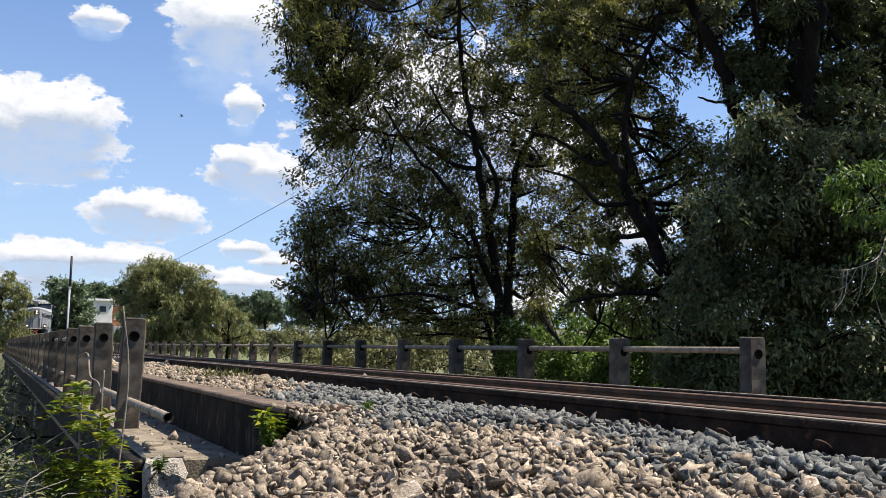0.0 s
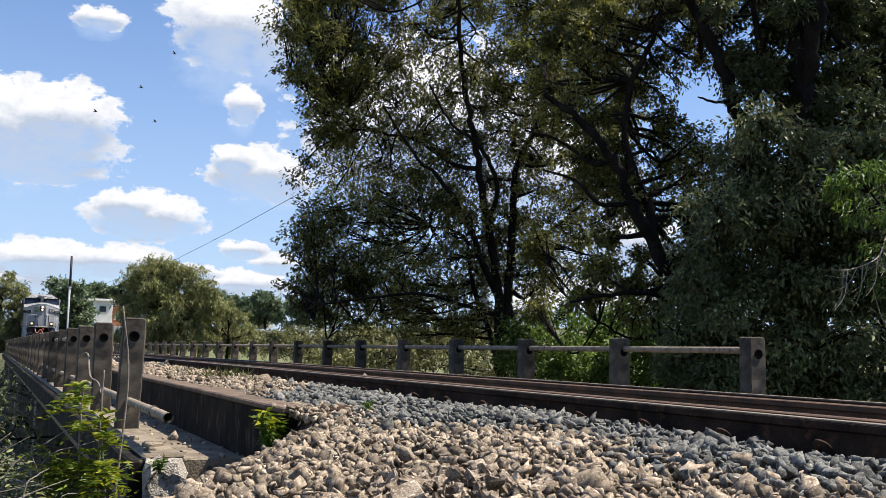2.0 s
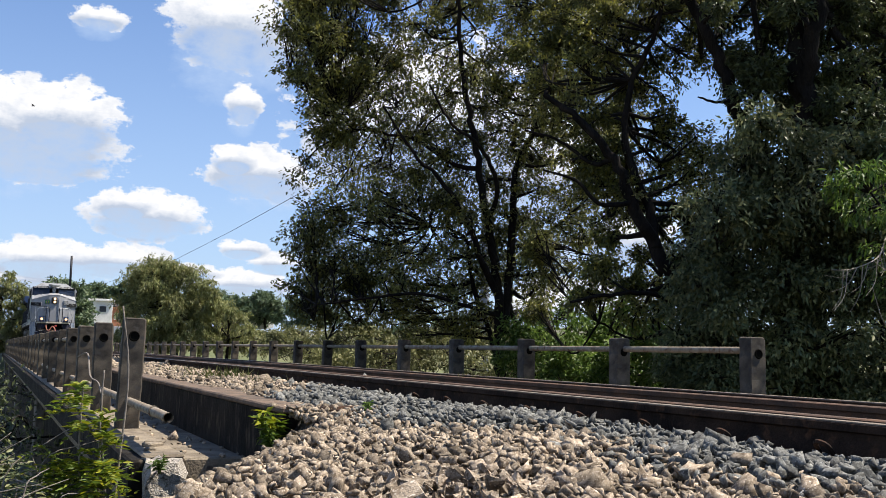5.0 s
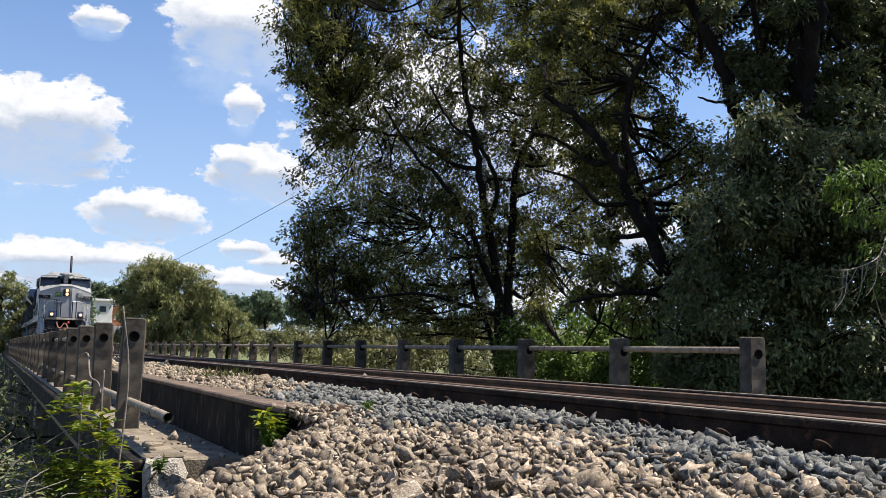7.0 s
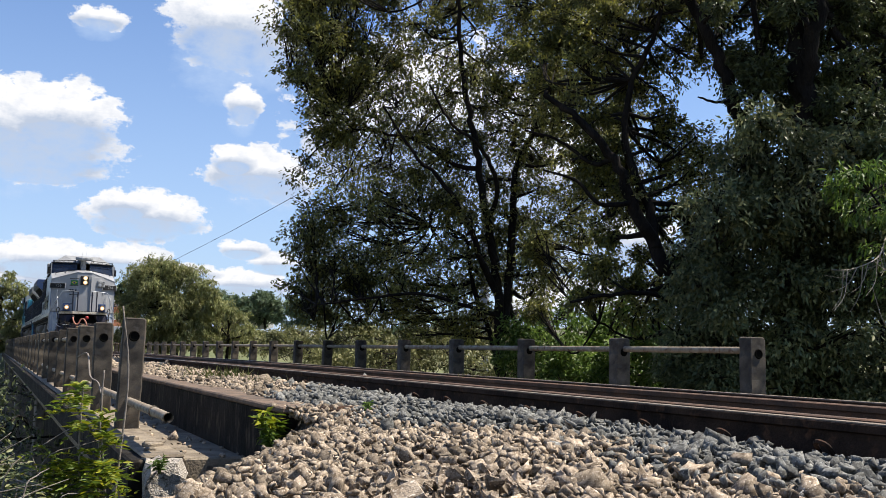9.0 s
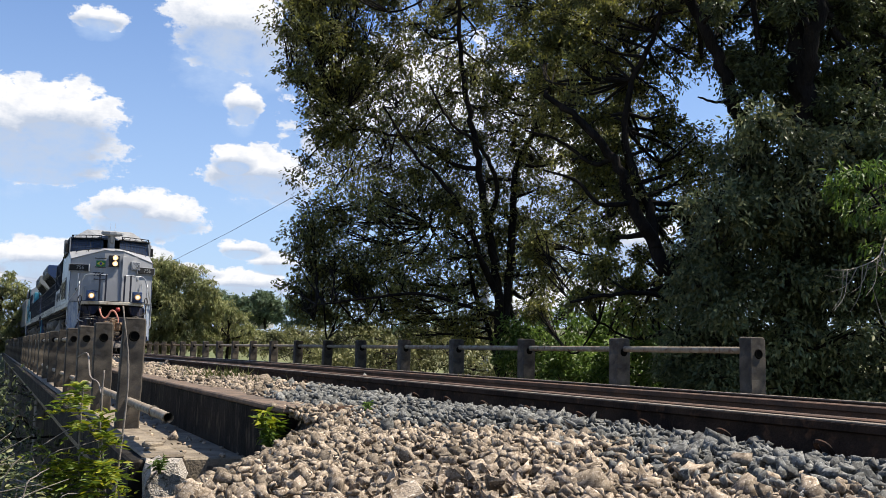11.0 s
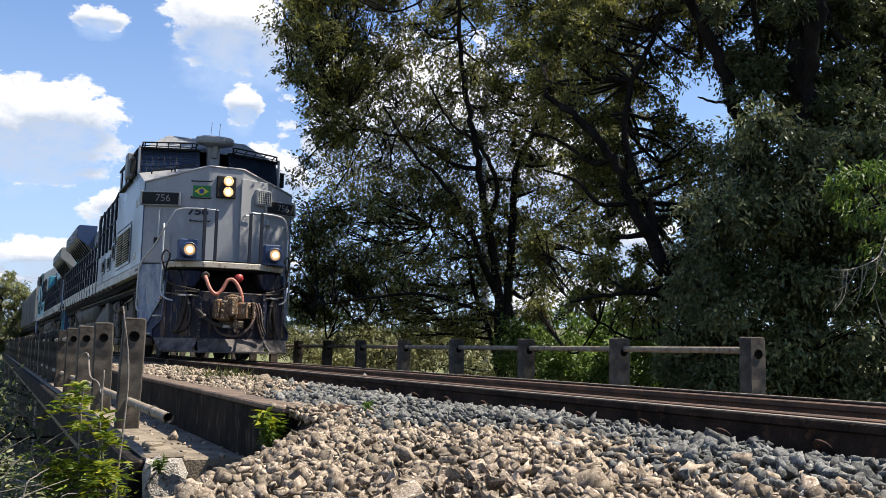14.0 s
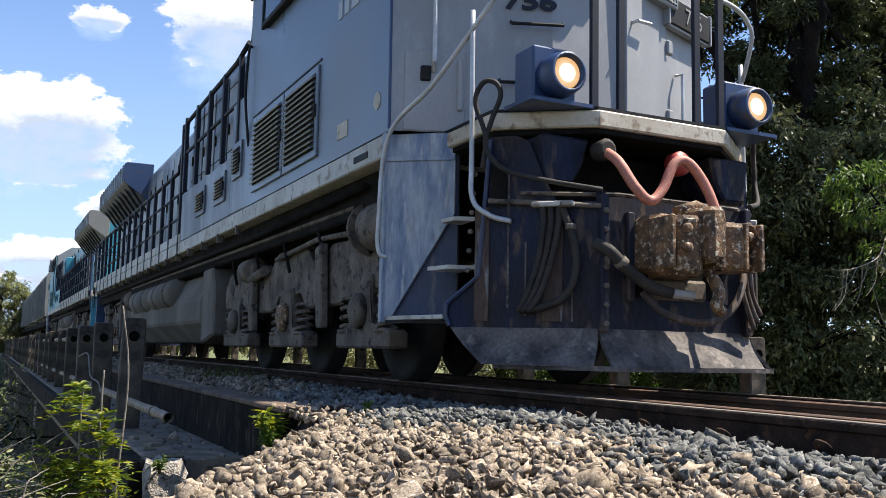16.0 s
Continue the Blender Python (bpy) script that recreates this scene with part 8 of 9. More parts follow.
    for (a, b), nm in ((((-1.30, 0.62), (-0.62, -0.12)), "pilot_wing"), (((-0.62, -0.12), (0.62, -0.12)), "pilot_plate"), (((0.62, -0.12), (1.30, 0.62)), "pilot_wing")):
        n = Vector((b[1] - a[1], -(b[0] - a[0]), 0)).normalized()
        bm = bmesh.new()
        pts = []
        for k in range(9):
            t = k / 8
            for z, push, edge_in in ((0.18, 0.16, 0.28), (0.30, 0.06, 0.12), (0.42, 0.0, 0.0), (0.50, 0.0, -0.04), (0.58, 0.0, -0.03), (0.74, 0.0, 0.19), (1.50, 0.0, 0.24), (1.70, 0.0, 0.26)):
                if nm == "pilot_plate" and z > 1.6:
                    z = 1.30
                elif nm == "pilot_plate" and z == 1.50:
                    z = 1.12
                elif z > 1.4:
                    inner = t if a[0] < 0 else 1 - t
                    z = z - (z - 1.12) * 0.8 * max(0.0, min(1.0, (inner - 0.35) / 0.25))
                u = t
                if nm == "pilot_wing":
                    u = edge_in + (1 - edge_in) * t if a[0] < 0 else (1 - edge_in) * t
                x, y = a[0] + (b[0] - a[0]) * u, a[1] + (b[1] - a[1]) * u
                pts.append(bm.verts.new((x + n.x * push, y + n.y * push, z)))
        lip = bmesh.new()
        lips = [lip.verts.new(v.co) for v in pts]
        for k in range(8):
            for j in range(7):
                src, made = (lips, lip) if j < 2 else (pts, bm)
                made.faces.new((src[k * 8 + j], src[k * 8 + 8 + j], src[k * 8 + 9 + j], src[k * 8 + j + 1]))
        for made in (bm, lip):
            bmesh.ops.delete(made, geom=[v for v in made.verts if not v.link_faces], context="VERTS")
        r = bmesh.ops.extrude_face_region(lip, geom=list(lip.faces))
        bmesh.ops.translate(lip, vec=-n * 0.03, verts=[v for v in r["geom"] if isinstance(v, bmesh.types.BMVert)])
        part("plough_lip", lip, P_LIP, loco, "dusty scraped plough lip")
        r = bmesh.ops.extrude_face_region(bm, geom=list(bm.faces))
        bmesh.ops.translate(bm, vec=-n * 0.03, verts=[v for v in r["geom"] if isinstance(v, bmesh.types.BMVert)])
        part(nm, bm, P_PILOT, loco, "dirty navy snow plough plate")
    part("plough_edge", prism([(-1.16, 0.28), (-0.69, -0.29), (0.69, -0.29), (1.16, 0.28), (1.08, 0.32), (0.64, -0.10), (-0.64, -0.10), (-1.08, 0.32)], 0.155, 0.185, "z"), P_LIP, loco, "bare worn lower plough edge")
    for s in (-1, 1):
        wing = [Vector((s * (1.30 - 0.68 * q), 0.62 - 0.74 * q, z)) + Vector((s * 0.012, -0.012, 0)) for q, z in ((0.27, 1.68), (0.20, 0.76), (-0.02, 0.58), (-0.03, 0.50), (0.0, 0.43))]
        part("wing_edge", tube(wing, 0.016, 6), P_WELL, loco, "rounded plough edge")
        part("slot", prism([(-0.035, 1.22), (0.035, 1.22), (0.05, 1.30), (0.05, 1.48), (0.0, 1.53), (-0.05, 1.48), (-0.05, 1.30)], -0.035, -0.03, "y", m=pose(s * 1.07, 0.37, 0, 0, 0, s * 47.4)), P_UNDER, loco)
        for k in range(6):
            part("bolt", lathe([(0.020, 0), (0.018, 0.016), (0.008, 0.018)], (s * 0.74, -0.68, 0), (s * (1.19 + 0.006 * k), 0.50 + 0.006 * k, 1.45 - 0.13 * k), 6), P_DUST, loco)
        for k, (q, z0, z1, w) in enumerate(((0.40, 0.55, 1.46, 0.008), (0.52, 0.50, 0.98, 0.006), (0.66, 0.62, 1.05, 0.010), (0.83, 0.46, 0.80, 0.007))):
            part("scrape", box(-w, w, -0.006, 0.0, z0, z1, m=pose(s * (1.30 - 0.68 * q), 0.62 - 0.74 * q, 0, 0, 0, s * 47.4)), P_LIP, loco, "pale vertical scrape")
        rib = part("rib", box(s * 0.60 - 0.03, s * 0.60 + 0.03, -0.17, -0.11, 0.40, 1.28, 0.008), P_PILOT, loco)
        for k in range(7):
            part("bolt", lathe([(0.022, 0), (0.02, 0.018), (0.008, 0.02)], (0, -1, 0), (s * 0.60, -0.165, 0.45 + 0.12 * k), 6), P_DUST, rib)
        part("gusset", prism([(s * 0.90, 1.70), (s * 0.52, 1.70), (s * 0.58, 1.50), (s * 0.66, 1.38), (s * 0.86, 1.38)], 0.12, 0.5, "y", 0.02), P_PILOT, loco)
        for u, w in ((0.22, 0.05), (0.70, 0.07)):
            x, y = -1.30 + 0.68 * u, 0.62 - 0.74 * u
            part("rust_strip", box(-w, w, -0.014, 0.0, 0.46, 1.22, 0.004, m=pose(-s * x, y, 0, 0, 0, s * 47.4)), P_RUSTSTRIP, loco, "rust-brown stripped panel")
        # air hoses in a bunch
        out = Vector((s * 0.74, -0.68, 0)) * 0.05
        for k in range(3):
            d = Vector((-s * 0.035 * k, -0.036 * k, 0)) + out
            part("air_hose", tube(bend([Vector(q) + d for q in ((s * 0.86, 0.14, 1.20), (s * 0.865, 0.13, 1.08), (s * (0.88 + 0.01 * k), 0.16, 0.85), (s * (0.93 + 0.01 * k), 0.21, 0.64), (s * (0.97 + 0.02 * k), 0.26, 0.52))], 5), 0.021, 8), P_RUBBER if s < 0 else P_RUSTSTRIP, loco, "hanging rubber air hose")
        lp = part("loop_hose", tube(bend([Vector(q) + out for q in ((s * 0.78, 0.05, 1.20), (s * 0.73, 0.0, 1.02), (s * 0.71, -0.02, 0.82), (s * 0.75, 0.02, 0.64), (s * 0.84, 0.12, 0.56), (s * 0.95, 0.24, 0.53))], 6), 0.026, 8), P_RUBBER, loco, "looped rubber hose")
        for z in (1.19, 1.05):
            part("hose_clamp", lathe([(0.034, 0), (0.034, 0.035)], (0, 0, 1), Vector((s * (0.775 if z > 1.1 else 0.737), 0.045 if z > 1.1 else 0.005, z)) + out, 10), P_DUST, lp)
        part("hose_rack", box(-0.14, 0.14, -0.08, 0.02, 1.20, 1.235, 0.008, m=pose(s * 0.82, 0.09, 0, 0, 0, s * 47)), P_SILL, loco)
        if s < 0:
            jh = part("jumper_hose", tube(bend([(-0.66, -0.14, 0.96), (-0.62, -0.24, 0.90), (-0.50, -0.26, 0.79), (-0.34, -0.28, 0.69), (-0.20, -0.32, 0.65)], 6), 0.038, 9), P_RUBBER, loco, "thick black brake hose")
            part("coupling", tube([(-0.22, -0.31, 0.655), (-0.06, -0.36, 0.64)], 0.030, 8), P_SILL, jh, "pale metal hose coupling")
            part("clamp", tube([(-0.56, -0.255, 0.845), (-0.53, -0.26, 0.815)], 0.046, 9), P_DUST, jh)
            part("lower_hose", tube(bend([(-0.34, -0.20, 0.66), (-0.24, -0.30, 0.52), (0.0, -0.40, 0.47), (0.20, -0.42, 0.56), (0.36, -0.36, 0.78), (0.42, -0.2, 0.98)], 6), 0.024, 8), P_RUSTSTRIP, loco)
        else:
            for k in range(3):
                part("hanging_hose", tube(bend([(0.40 + 0.05 * k, -0.17, 1.10), (0.43 + 0.05 * k, -0.24, 0.96), (0.49 + 0.04 * k, -0.22, 0.70), (0.57 + 0.03 * k, -0.24, 0.44 + 0.05 * k)], 5), 0.018, 7), P_RUSTSTRIP, loco, "hanging brown hose")
        part("corner_bracket", tube([(s * 0.62, -0.15, 1.20), (s * 1.14, 0.40, 1.26)], 0.018, 7), P_DUST, loco)
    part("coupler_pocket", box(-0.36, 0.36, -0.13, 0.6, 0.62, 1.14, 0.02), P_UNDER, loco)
    part("pocket_frame", box(-0.42, -0.36, -0.16, -0.1, 0.60, 1.18, 0.01), P_PILOT, loco)
    part("pocket_frame", box(0.36, 0.42, -0.16, -0.1, 0.60, 1.18, 0.01), P_PILOT, loco)
    # knuckle coupler, a rough casting
    def cast(poly, z0, z1, nm, parent, rough=0.012):
        bm = prism([(x * 0.88 - 0.03, y + 0.34) for x, y in poly], z0, z1, "z", 0.03)
        bmesh.ops.triangulate(bm, faces=bm.faces)
        bmesh.ops.subdivide_edges(bm, edges=[e for e in bm.edges if e.calc_length() > 0.09], cuts=2, use_grid_fill=True)
        bm.normal_update()
        for v in bm.verts:
            v.co += v.normal * (noise.noise(v.co * 9) * rough + noise.noise(v.co * 23) * rough * 0.5)
        return part(nm, bm, P_COUPLER, parent, "rusty knuckle coupler casting" if parent is loco else "")
    cp = cast([(-0.15, 0.3), (-0.15, -0.42), (-0.28, -0.50), (-0.34, -0.66), (-0.28, -0.84), (-0.16, -0.90), (-0.08, -0.84), (-0.10, -0.66), (0.02, -0.58), (0.14, -0.62), (0.15, 0.3)], 0.76, 1.13, "coupler", loco)
    cast([(0.02, -0.60), (0.16, -0.52), (0.32, -0.62), (0.36, -0.82), (0.22, -0.94), (0.08, -0.90), (0.03, -0.84), (0.13, -0.80), (0.13, -0.70)], 0.80, 1.10, "knuckle", cp)
    cast([(-0.16, -0.66), (-0.02, -0.58), (0.08, -0.64), (0.04, -0.94), (-0.12, -0.96)], 0.84, 1.19, "knuckle_face", cp, 0.014)
    cast([(-0.38, -0.46), (-0.22, -0.42), (-0.22, -0.70), (-0.38, -0.76)], 0.78, 1.15, "guard_lug", cp)
    for x in (-0.33, -0.18, -0.02, 0.17, 0.30):
        part("casting_rib", box(x - 0.018, x + 0.018, -0.50 - 0.10 * (x > -0.1), -0.30, 0.80, 1.10 + 0.03 * (x < 0), 0.008), P_COUPLER, cp)
    for x, z in ((-0.27, 0.92), (-0.27, 1.04), (0.10, 0.86), (0.23, 1.02)):
        part("bolt", lathe([(0.032, 0), (0.03, 0.03), (0.012, 0.035)], (0, -1, 0), (x, -0.54, z), 8), P_COUPLER, cp)
    part("chain_wire", tube(bend([(0.20, -0.52, 1.10), (0.36, -0.50, 1.08), (0.40, -0.42, 0.92), (0.34, -0.46, 0.80)], 5), 0.008, 5), P_RUSTSTRIP, cp)
    part("pin", lathe([(0.05, 0), (0.05, 0.12), (0.03, 0.14)], (0, 0, 1), (0.08, -0.38, 1.08), 12), P_COUPLER, cp)
    part("top_lever", tube([(-0.2, -0.36, 1.17), (-0.05, -0.38, 1.22), (0.12, -0.36, 1.18)], 0.035, 8), P_COUPLER, cp)
    part("lock_lifter", tube(bend([(0.0, -0.44, 0.80), (0.02, -0.50, 0.66), (0.0, -0.50, 0.58), (0.06, -0.48, 0.54)], 4), 0.040, 8), P_COUPLER, cp)
    part("yoke", box(-0.24, 0.24, -0.16, -0.06, 0.62, 0.76, 0.02), P_DUST, cp)
    part("shank", box(-0.14, 0.14, -0.16, 0.5, 0.78, 1.05, 0.03), P_COUPLER, cp)
    part("red_cable", tube(bend([(-0.50, 0.0, 1.60), (-0.50, -0.16, 1.50), (-0.44, -0.26, 1.32), (-0.34, -0.28, 1.24), (-0.24, -0.28, 1.32), (-0.14, -0.28, 1.50), (-0.04, -0.29, 1.52), (0.06, -0.32, 1.40), (0.12, -0.36, 1.22), (0.13, -0.36, 1.05)], 7), 0.034, 10), P_HOSE, loco, "dangling red jumper cable")
    part("cable_socket", lathe([(0.07, 0), (0.075, 0.1), (0.05, 0.12)], (0, -1, 0), (-0.50, 0.06, 1.60), 14), P_RUBBER, loco)
    part("red_socket", lathe([(0.085, 0), (0.085, 0.08), (0.02, 0.10)], (0, -1, 0), (0.14, 0.06, 1.58), 16), P_RED, loco)
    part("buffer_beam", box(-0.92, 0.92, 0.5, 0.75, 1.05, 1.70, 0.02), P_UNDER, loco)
    part("cross_pipe", tube([(-1.0, 0.22, 1.30), (-0.5, -0.16, 1.28), (0.5, -0.16, 1.27), (1.0, 0.22, 1.32)], 0.014, 6), P_DUST, loco)
    # hood
    prof = [(-0.98, 1.885), (-0.98, 4.10), (-0.80, 4.38), (-0.5, 4.46), (0.5, 4.46), (0.80, 4.38), (0.98, 4.10), (0.98, 1.885)]
    part("engine_hood", prism(prof, 5.72, 22.2, "y", 0.012), hood_m, loco, "grey engine hood with many doors")
    part("cab_rear_box", box(-1.49, 1.49, 5.72, 6.5, 1.885, 3.30, 0.02), hood_m, loco)
    for s in (-1, 1):
        louvre(loco, "side_door", s * 1.5, 2.98, 4.06, 2.00, 2.86, 13, side_m, P_BLACK)
        louvre(loco, "side_door", s * 1.5, 4.10, 5.30, 2.00, 2.86, 13, side_m, P_BLACK)
        part("rail_trim", tube([(s * 1.505, 2.95, 2.90), (s * 1.505, 5.40, 2.90)], 0.012, 6), P_BLUE, loco)
        louvre(loco, "vent", s * 1.49, 5.9, 6.35, 2.3, 2.75, 7, hood_m, P_BLACK)
        # equipment cabinets low along the walkway
        cab = part("equipment_cabinet", box(s * 0.98, s * 1.34, 5.72, 9.9, 2.66, 4.02, 0.02), hood_m, loco, "slate grey equipment cabinet behind the cab")
        for k in range(5):
            d = part("cabinet_door", box(s * 1.34, s * 1.36, 5.80 + k * 0.82, 6.52 + k * 0.82, 2.74, 3.92, 0.008), P_GREY if k % 2 else hood_m, cab)
            part("latch", box(s * 1.36, s * 1.385, 6.42 + k * 0.82, 6.46 + k * 0.82, 3.10, 3.24, 0.004), P_BLACK, d)
        for z in (2.86, 3.74):
            part("hinge_line", tube([(s * 1.362, 5.80, z), (s * 1.362, 9.84, z)], 0.008, 5), P_RAIL, cab)
        part("battery_box", box(s * 0.98, s * 1.485, 6.5, 9.85, 1.885, 2.66, 0.02), hood_m, loco)
        for y0 in (6.75, 8.0):
            louvre(loco, "vent", s * 1.485, y0, y0 + 0.6, 2.12, 2.52, 6, hood_m, P_BLACK)
        n = 0
        y = 6.65
        while y < 21.9:
            w = 0.62 if n % 4 else 0.9
            d = part("hood_door", box(s * 0.98, s * 1.005, y, y + w - 0.05, 2.72 if y < 9.85 else 2.05, 3.98, 0.008), hood_m if n % 3 else P_GREY, loco)
            part("latch", box(s * 1.005, s * 1.03, y + w - 0.14, y + w - 0.10, 2.95, 3.10, 0.004), P_BLACK, d)
            part("hinge", box(s * 1.005, s * 1.025, y + 0.01, y + 0.05, 3.6, 3.75, 0.004), P_BLACK, d)
            y, n = y + w, n + 1
        for y0, y1 in ((6.9, 8.6), (9.6, 10.6)):
            part("intake", box(s * 0.985, s * 1.03, y0, y1, 3.55, 4.02, 0.01), P_BLACK, loco, "black air intake screen")
        for y in (6.1, 7.2, 8.5, 9.7, 11.5):
            part("lift_eye", lathe([(0.055, -0.02), (0.09, 0), (0.055, 0.02)], (1, 0, 0), (s * 0.99, y, 4.16), 12), P_BLACK, loco)
        # radiator wing
        bm = bmesh.new()
        prism([(s * 0.95, 3.55), (s * 1.52, 3.98), (s * 1.56, 4.02), (s * 1.56, 4.40), (s * 1.50, 4.46), (s * 0.9, 4.46)], 17.0, 22.3, "y", 0.015, bm)
        rw = part("radiator_wing", bm, P_BLUE if number else P_WAGON, loco, "overhanging radiator wing")
        for k in range(11):
            part("screen_rib", box(s * 1.555, s * 1.575, 17.2 + k * 0.46, 17.26 + k * 0.46, 4.02, 4.40), P_HOOD, rw)
        for z in (4.08, 4.16, 4.24, 4.32):
            part("louvre_bar", box(s * 1.555, s * 1.57, 17.1, 22.2, z, z + 0.025), P_HOOD, rw)
        for k in range(9):
            a = 17.1 + k * 0.6
            part("strut", tube([(s * 1.0, a, 3.35), (s * 1.45, a, 3.95)], 0.03, 6), P_BLACK, rw)
        # walkway railings
        rl = part("walkway_rail", tube([(s * 1.47, 5.9, 3.95), (s * 1.47, 6.5, 3.86), (s * 1.47, 9.7, 3.80), (s * 1.47, 10.3, 3.08), (s * 1.47, 23.3, 3.08)], 0.032, 8), rail_m, loco, "dark walkway handrail")
        part("middle_rail", tube([(s * 1.47, 6.1, 3.30), (s * 1.47, 9.9, 3.30)], 0.028, 6), rail_m, rl)
        for z in (2.30, 2.70):
            part("middle_rail", tube([(s * 1.47, 9.9, z), (s * 1.47, 23.3, z)], 0.024, 6), rail_m, rl)
        for k in range(5):
            y = 6.2 + k * 0.88
            part("rail_post", box(s * 1.45, s * 1.51, y - 0.045, y + 0.045, 2.66, 3.86, 0.008), rail_m, rl)
        for k in range(16):
            y = 9.95 + k * 0.88
            part("rail_post", box(s * 1.45, s * 1.51, y - 0.045, y + 0.045, 1.70, 3.80 if k == 0 else 3.10, 0.008), rail_m, rl)
        part("walkway_toe", box(s * 1.46, s * 1.50, 9.8, 23.3, 1.885, 2.02), P_SILL, rl)
        part("cab_ladder_rail", tube(bend([(s * 1.5, 5.6, 2.6), (s * 1.56, 5.6, 3.2), (s * 1.54, 5.6, 3.75), (s * 1.5, 5.6, 3.8)], 4), 0.016, 6), P_BLACK, loco)
        for k in range(16):
            part("sill_bracket", box(s * 1.42, s * 1.51, 6.0 + k, 6.05 + k, 1.60, 1.72, 0.005), P_DUST, loco)
        part("frame_pipe", tube([(s * 1.40, 2.0, 1.58), (s * 1.40, 5.5, 1.52), (s * 1.40, 22, 1.56)], 0.032, 8), P_UNDER, loco)
        part("frame_pipe", tube([(s * 1.34, 2.4, 1.46), (s * 1.36, 7.0, 1.46), (s * 1.36, 16, 1.48)], 0.022, 8), P_DUST, loco)
        # fuel tank
        part("fuel_tank", prism([(s * 0.05, 0.32), (s * 1.05, 0.32), (s * 1.38, 0.62), (s * 1.38, 0.95), (s * 1.18, 1.36), (s * 0.05, 1.36)], 8.5, 15.9, "y", 0.03), P_TANK, loco, "dusty grey fuel tank")
        part("tank_end", prism([(7.75, 0.42), (8.52, 0.30), (8.52, 1.36), (7.95, 1.36), (7.75, 1.05)], s * 0.1, s * 1.36, "x", 0.03), P_TANK, loco)
        for k in range(2):
            y0 = 10.6 + k * 2.5
            rv = part("air_reservoir", lathe([(0.05, 0), (0.20, 0.04), (0.26, 0.14), (0.26, 2.16), (0.20, 2.26), (0.05, 2.30)], (0, 1, 0), (s * 1.25, y0, 1.14), 20), P_TANK, loco, "dusty air reservoir cylinder")
            for b in (0.5, 1.6):
                part("strap", lathe([(0.268, 0), (0.272, 0.01), (0.272, 0.05), (0.268, 0.06)], (0, 1, 0), (s * 1.25, y0 + b, 1.14), 20), P_DUST, rv)
    part("exhaust_stack", box(-0.35, 0.35, 12.0, 13.1, 4.44, 4.60, 0.02), P_BLACK, loco)
    part("rear_platform", box(-1.45, 1.45, 22.2, 23.4, 1.70, 1.88, 0.012), P_SILL, loco)
    part("rear_rail", tube(bend([(-1.45, 23.3, 1.3), (-1.45, 23.35, 2.8), (-1.2, 23.35, 2.95), (1.2, 23.35, 2.95), (1.45, 23.35, 2.8), (1.45, 23.3, 1.3)], 5), 0.02, 8), P_BLUE, loco)
    part("rear_plate", box(-1.4, 1.4, 23.05, 23.12, 0.3, 1.70, 0.01), P_BLUE if number else P_TEAL, loco)
    part("rear_coupler", box(-0.16, 0.16, 23.1, 24.0, 0.72, 1.0, 0.04), P_COUPLER, loco)
    part("red_valve", lathe([(0.07, 0), (0.07, 0.25), (0.03, 0.28)], (0, 0, 1), (-1.2, 2.35, 1.30), 12), P_HOSE, loco)
    # plain bars where a maker's mark and a company name stand on the cab side
    if number:
        for k, (dy, w, h) in enumerate(((0, 0.10, 0.16), (0.16, 0.11, 0.16), (0.33, 0.17, 0.16), (0.56, 0.13, 0.17))):
            part("side_mark", box(-1.508, -1.498, 1.72 + (0.80 - dy) - w, 1.72 + (0.80 - dy), 3.12, 3.12 + h, 0.003), P_WHITE, loco, "white company mark")
        part("builder_mark", box(-1.508, -1.498, 1.72, 2.02, 1.755, 1.805), P_BLACK, loco)
        part("builder_plate", box(-1.508, -1.498, 2.2, 2.45, 2.03, 2.17, 0.003), P_CREAM, loco)
        part("round_emblem", lathe([(0.07, 0), (0.07, 0.006)], (-1, 0, 0), (-1.5, 1.55, 2.17), 16), P_CREAM, loco)
    bogie(loco, 4.5, (-2.2, 0.0, 2.2))
    bogie(loco, 19.1, (-2.2, 0.0, 2.2))
    return loco


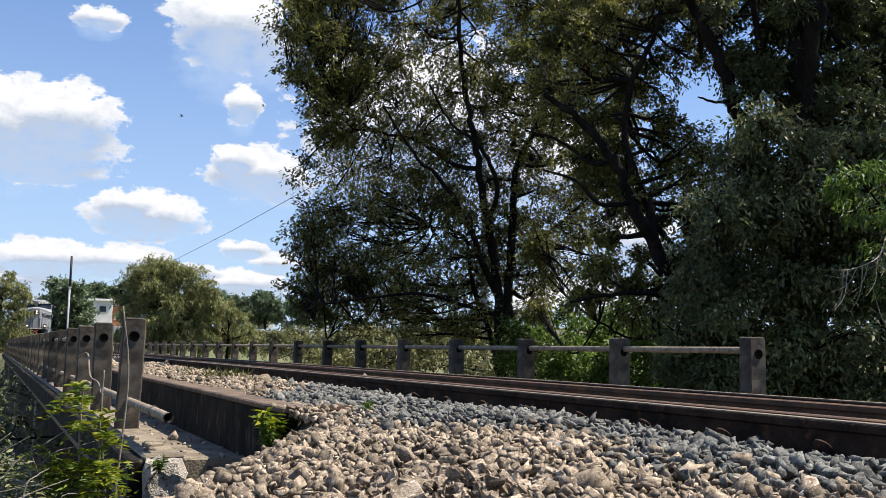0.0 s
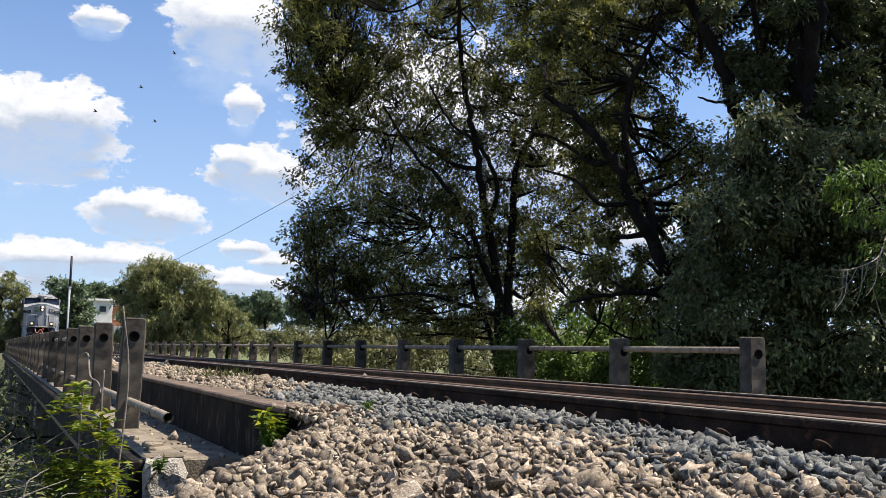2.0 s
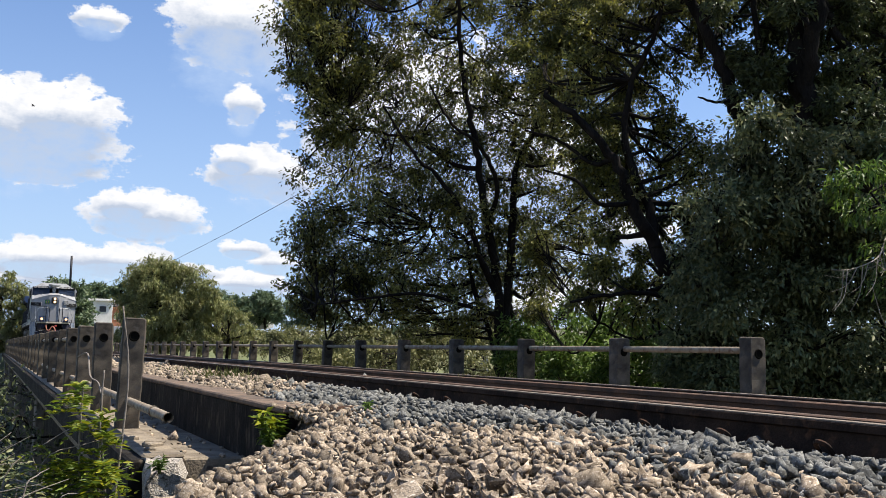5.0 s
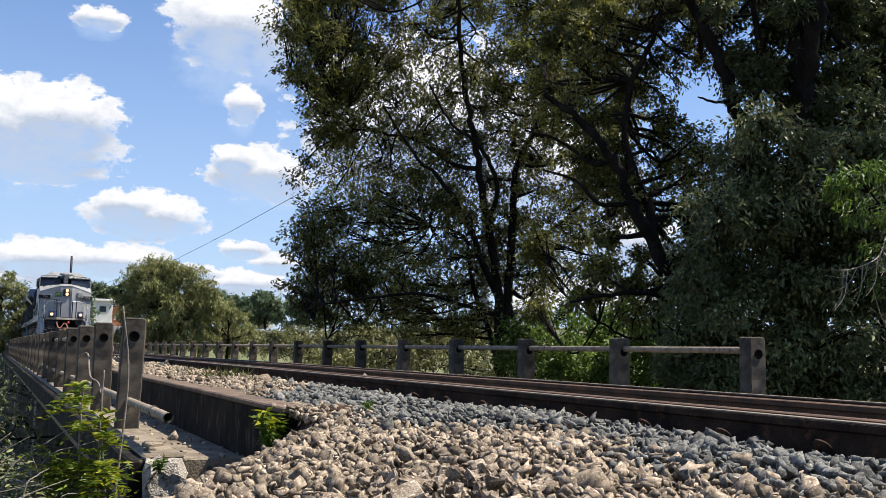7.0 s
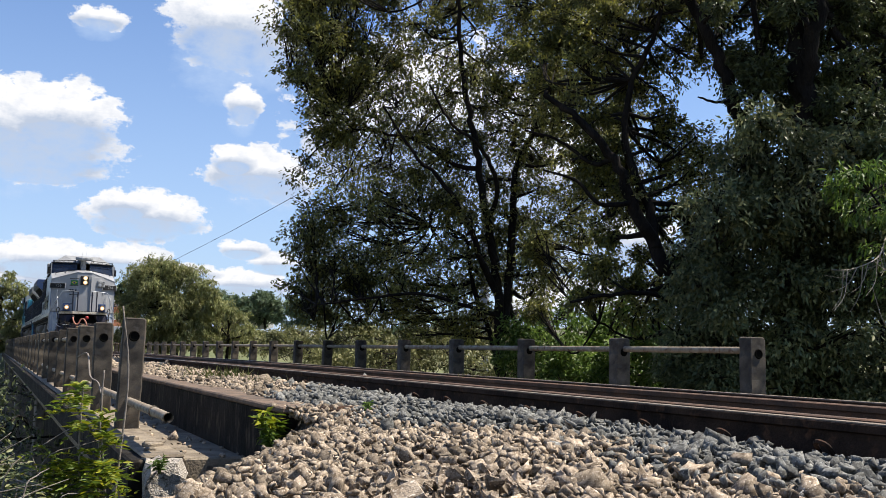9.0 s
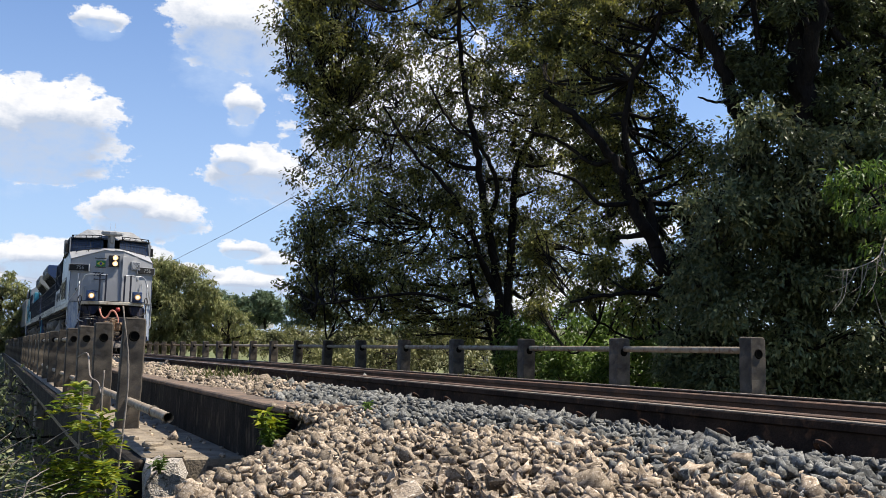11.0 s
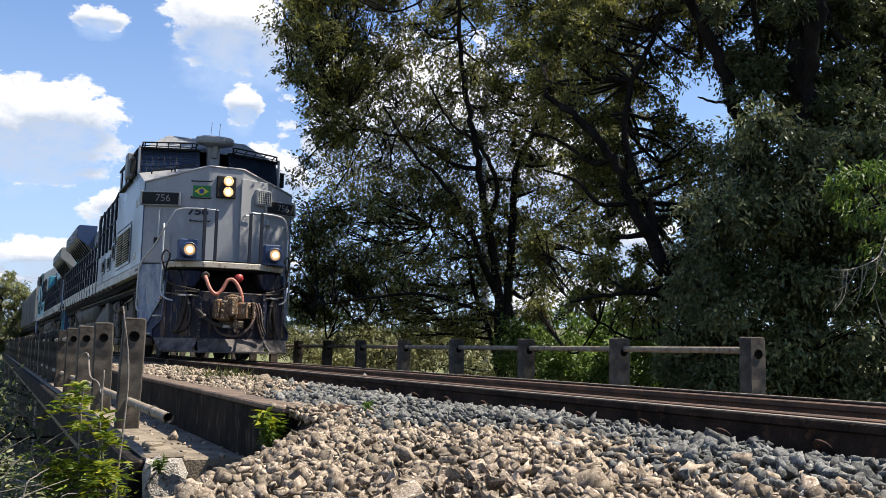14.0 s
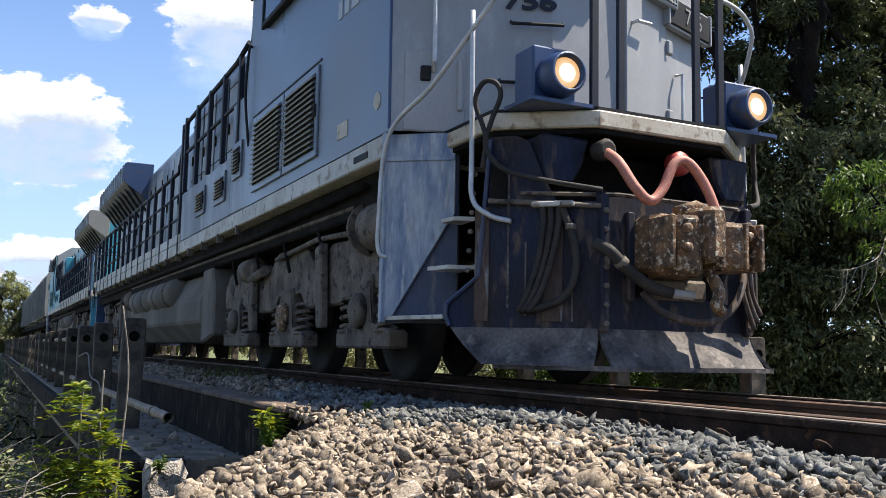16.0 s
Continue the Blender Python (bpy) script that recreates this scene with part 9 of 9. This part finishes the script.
def hopper(name, label):
    """A closed grey grain hopper on two trucks, 15.2 m over the couplers, front at y 0."""
    w = tagged(new(name), label, "freight wagon", "wagons of the train")
    prof = [(-1.48, 1.75), (-1.55, 2.1), (-1.55, 3.9), (-1.30, 4.35), (-0.7, 4.62), (0.7, 4.62), (1.30, 4.35), (1.55, 3.9), (1.55, 2.1), (1.48, 1.75)]
    part("body", prism(prof, 0.9, 14.3, "y", 0.02), P_WAGON, w)
    for k in range(10):
        for s in (-1, 1):
            part("rib", box(s * 1.55, s * 1.61, 1.2 + k * 1.4, 1.3 + k * 1.4, 1.75, 3.95, 0.01), P_WAGON, w)
    part("sill", box(-1.5, 1.5, 0.4, 14.8, 1.2, 1.5, 0.02), P_UNDER, w)
    for y in (3.5, 7.6, 11.7):
        part("hopper_chute", prism([(-1.3, 1.76), (1.3, 1.76), (0.5, 0.6), (-0.5, 0.6)], y - 0.9, y + 0.9, "y", 0.02), P_WAGON, w)
    for s in (-1, 1):
        for k in range(6):
            part("ladder_rung", tube([(s * 1.58, 0.55, 1.5 + k * 0.4), (s * 1.58, 0.95, 1.5 + k * 0.4)], 0.015, 6), P_BLACK, w)
        part("roof_walk", box(s * 0.35 - 0.2, s * 0.35 + 0.2, 0.9, 14.3, 4.64, 4.68), P_BLACK, w)
    for y in (2.0, 13.2):
        tr = part("truck", box(-0.9, 0.9, y - 0.25, y + 0.25, 0.4, 1.2, 0.03), P_UNDER, w)
        for s in (-1, 1):
            part("side_frame", prism([(y - 1.2, 0.4), (y - 0.7, 0.36), (y - 0.4, 0.3), (y + 0.4, 0.3), (y + 0.7, 0.36), (y + 1.2, 0.4), (y + 1.2, 0.6), (y + 0.5, 0.85), (y - 0.5, 0.85), (y - 1.2, 0.6)], s * 1.0, s * 1.15, "x", 0.02), P_UNDER, tr)
            for a in (-0.85, 0.85):
                share("wheel", WHEEL, tr, pose(s * 0.835, y + a, 0.45, 0, 0, 0 if s < 0 else 180) @ Matrix.Scale(0.84, 4))
    for y in (0.0, 14.7):
        part("coupler", box(-0.14, 0.14, y - 0.15, y + 0.55, 0.75, 1.0, 0.03), P_COUPLER, w)
    return w


lead = locomotive("lead_locomotive", "grey and navy diesel locomotive with lit headlights and dirty plough", P_GREY, P_SIDE, P_HOOD, "756", 1)
lead_sets = list(WHEELSETS)
second = locomotive("second_locomotive", "teal and grey diesel locomotive running long hood first", P_PALETEAL, P_TEAL, P_TEAL, "", 2)
wagon = hopper("hopper_wagon", "closed grey hopper wagon with ribbed sides")
wagons = [wagon] + [copy_thing(wagon, Matrix()) for _ in range(5)]


def motions():
    """The train rolls past along the track; its wheels turn."""
    secs = [0.5 * k for k in range(33)]
    walk(lead, [(t, pose(TRACK_X, train_y(t), 0)) for t in secs])
    walk(second, [(t, pose(TRACK_X, train_y(t) + 47.8, 0, 0, 0, 180)) for t in secs])
    for k, w in enumerate(wagons):
        walk(w, [(t, pose(TRACK_X, train_y(t) + 48.6 + 15.2 * k, 0)) for t in secs])
    for b, rows in zip(birds, BIRD_PATHS):
        (t0, *a), (t1, *c) = rows[-2:]
        step = (Vector(c) - Vector(a)) / (t1 - t0)
        more = [(t, *(Vector(c) + step * (t - t1))) for t in (6.0, 9.0, 12.0, 16.0)]
        walk(b, [(t, pose(x, y, z, 0, 12 * math.sin(t * 1.3), 62)) for t, x, y, z in rows + more])
    tenths = [0.1 * k for k in range(161)]
    for k, (ws, a) in enumerate(WHEELSETS):
        s = 1 if k < len(lead_sets) else -1
        walk(ws, [(t, pose(0, a, 0.535, -s * math.degrees((train_y(t) - train_y(0.0)) / 0.535))) for t in tenths])


motions()
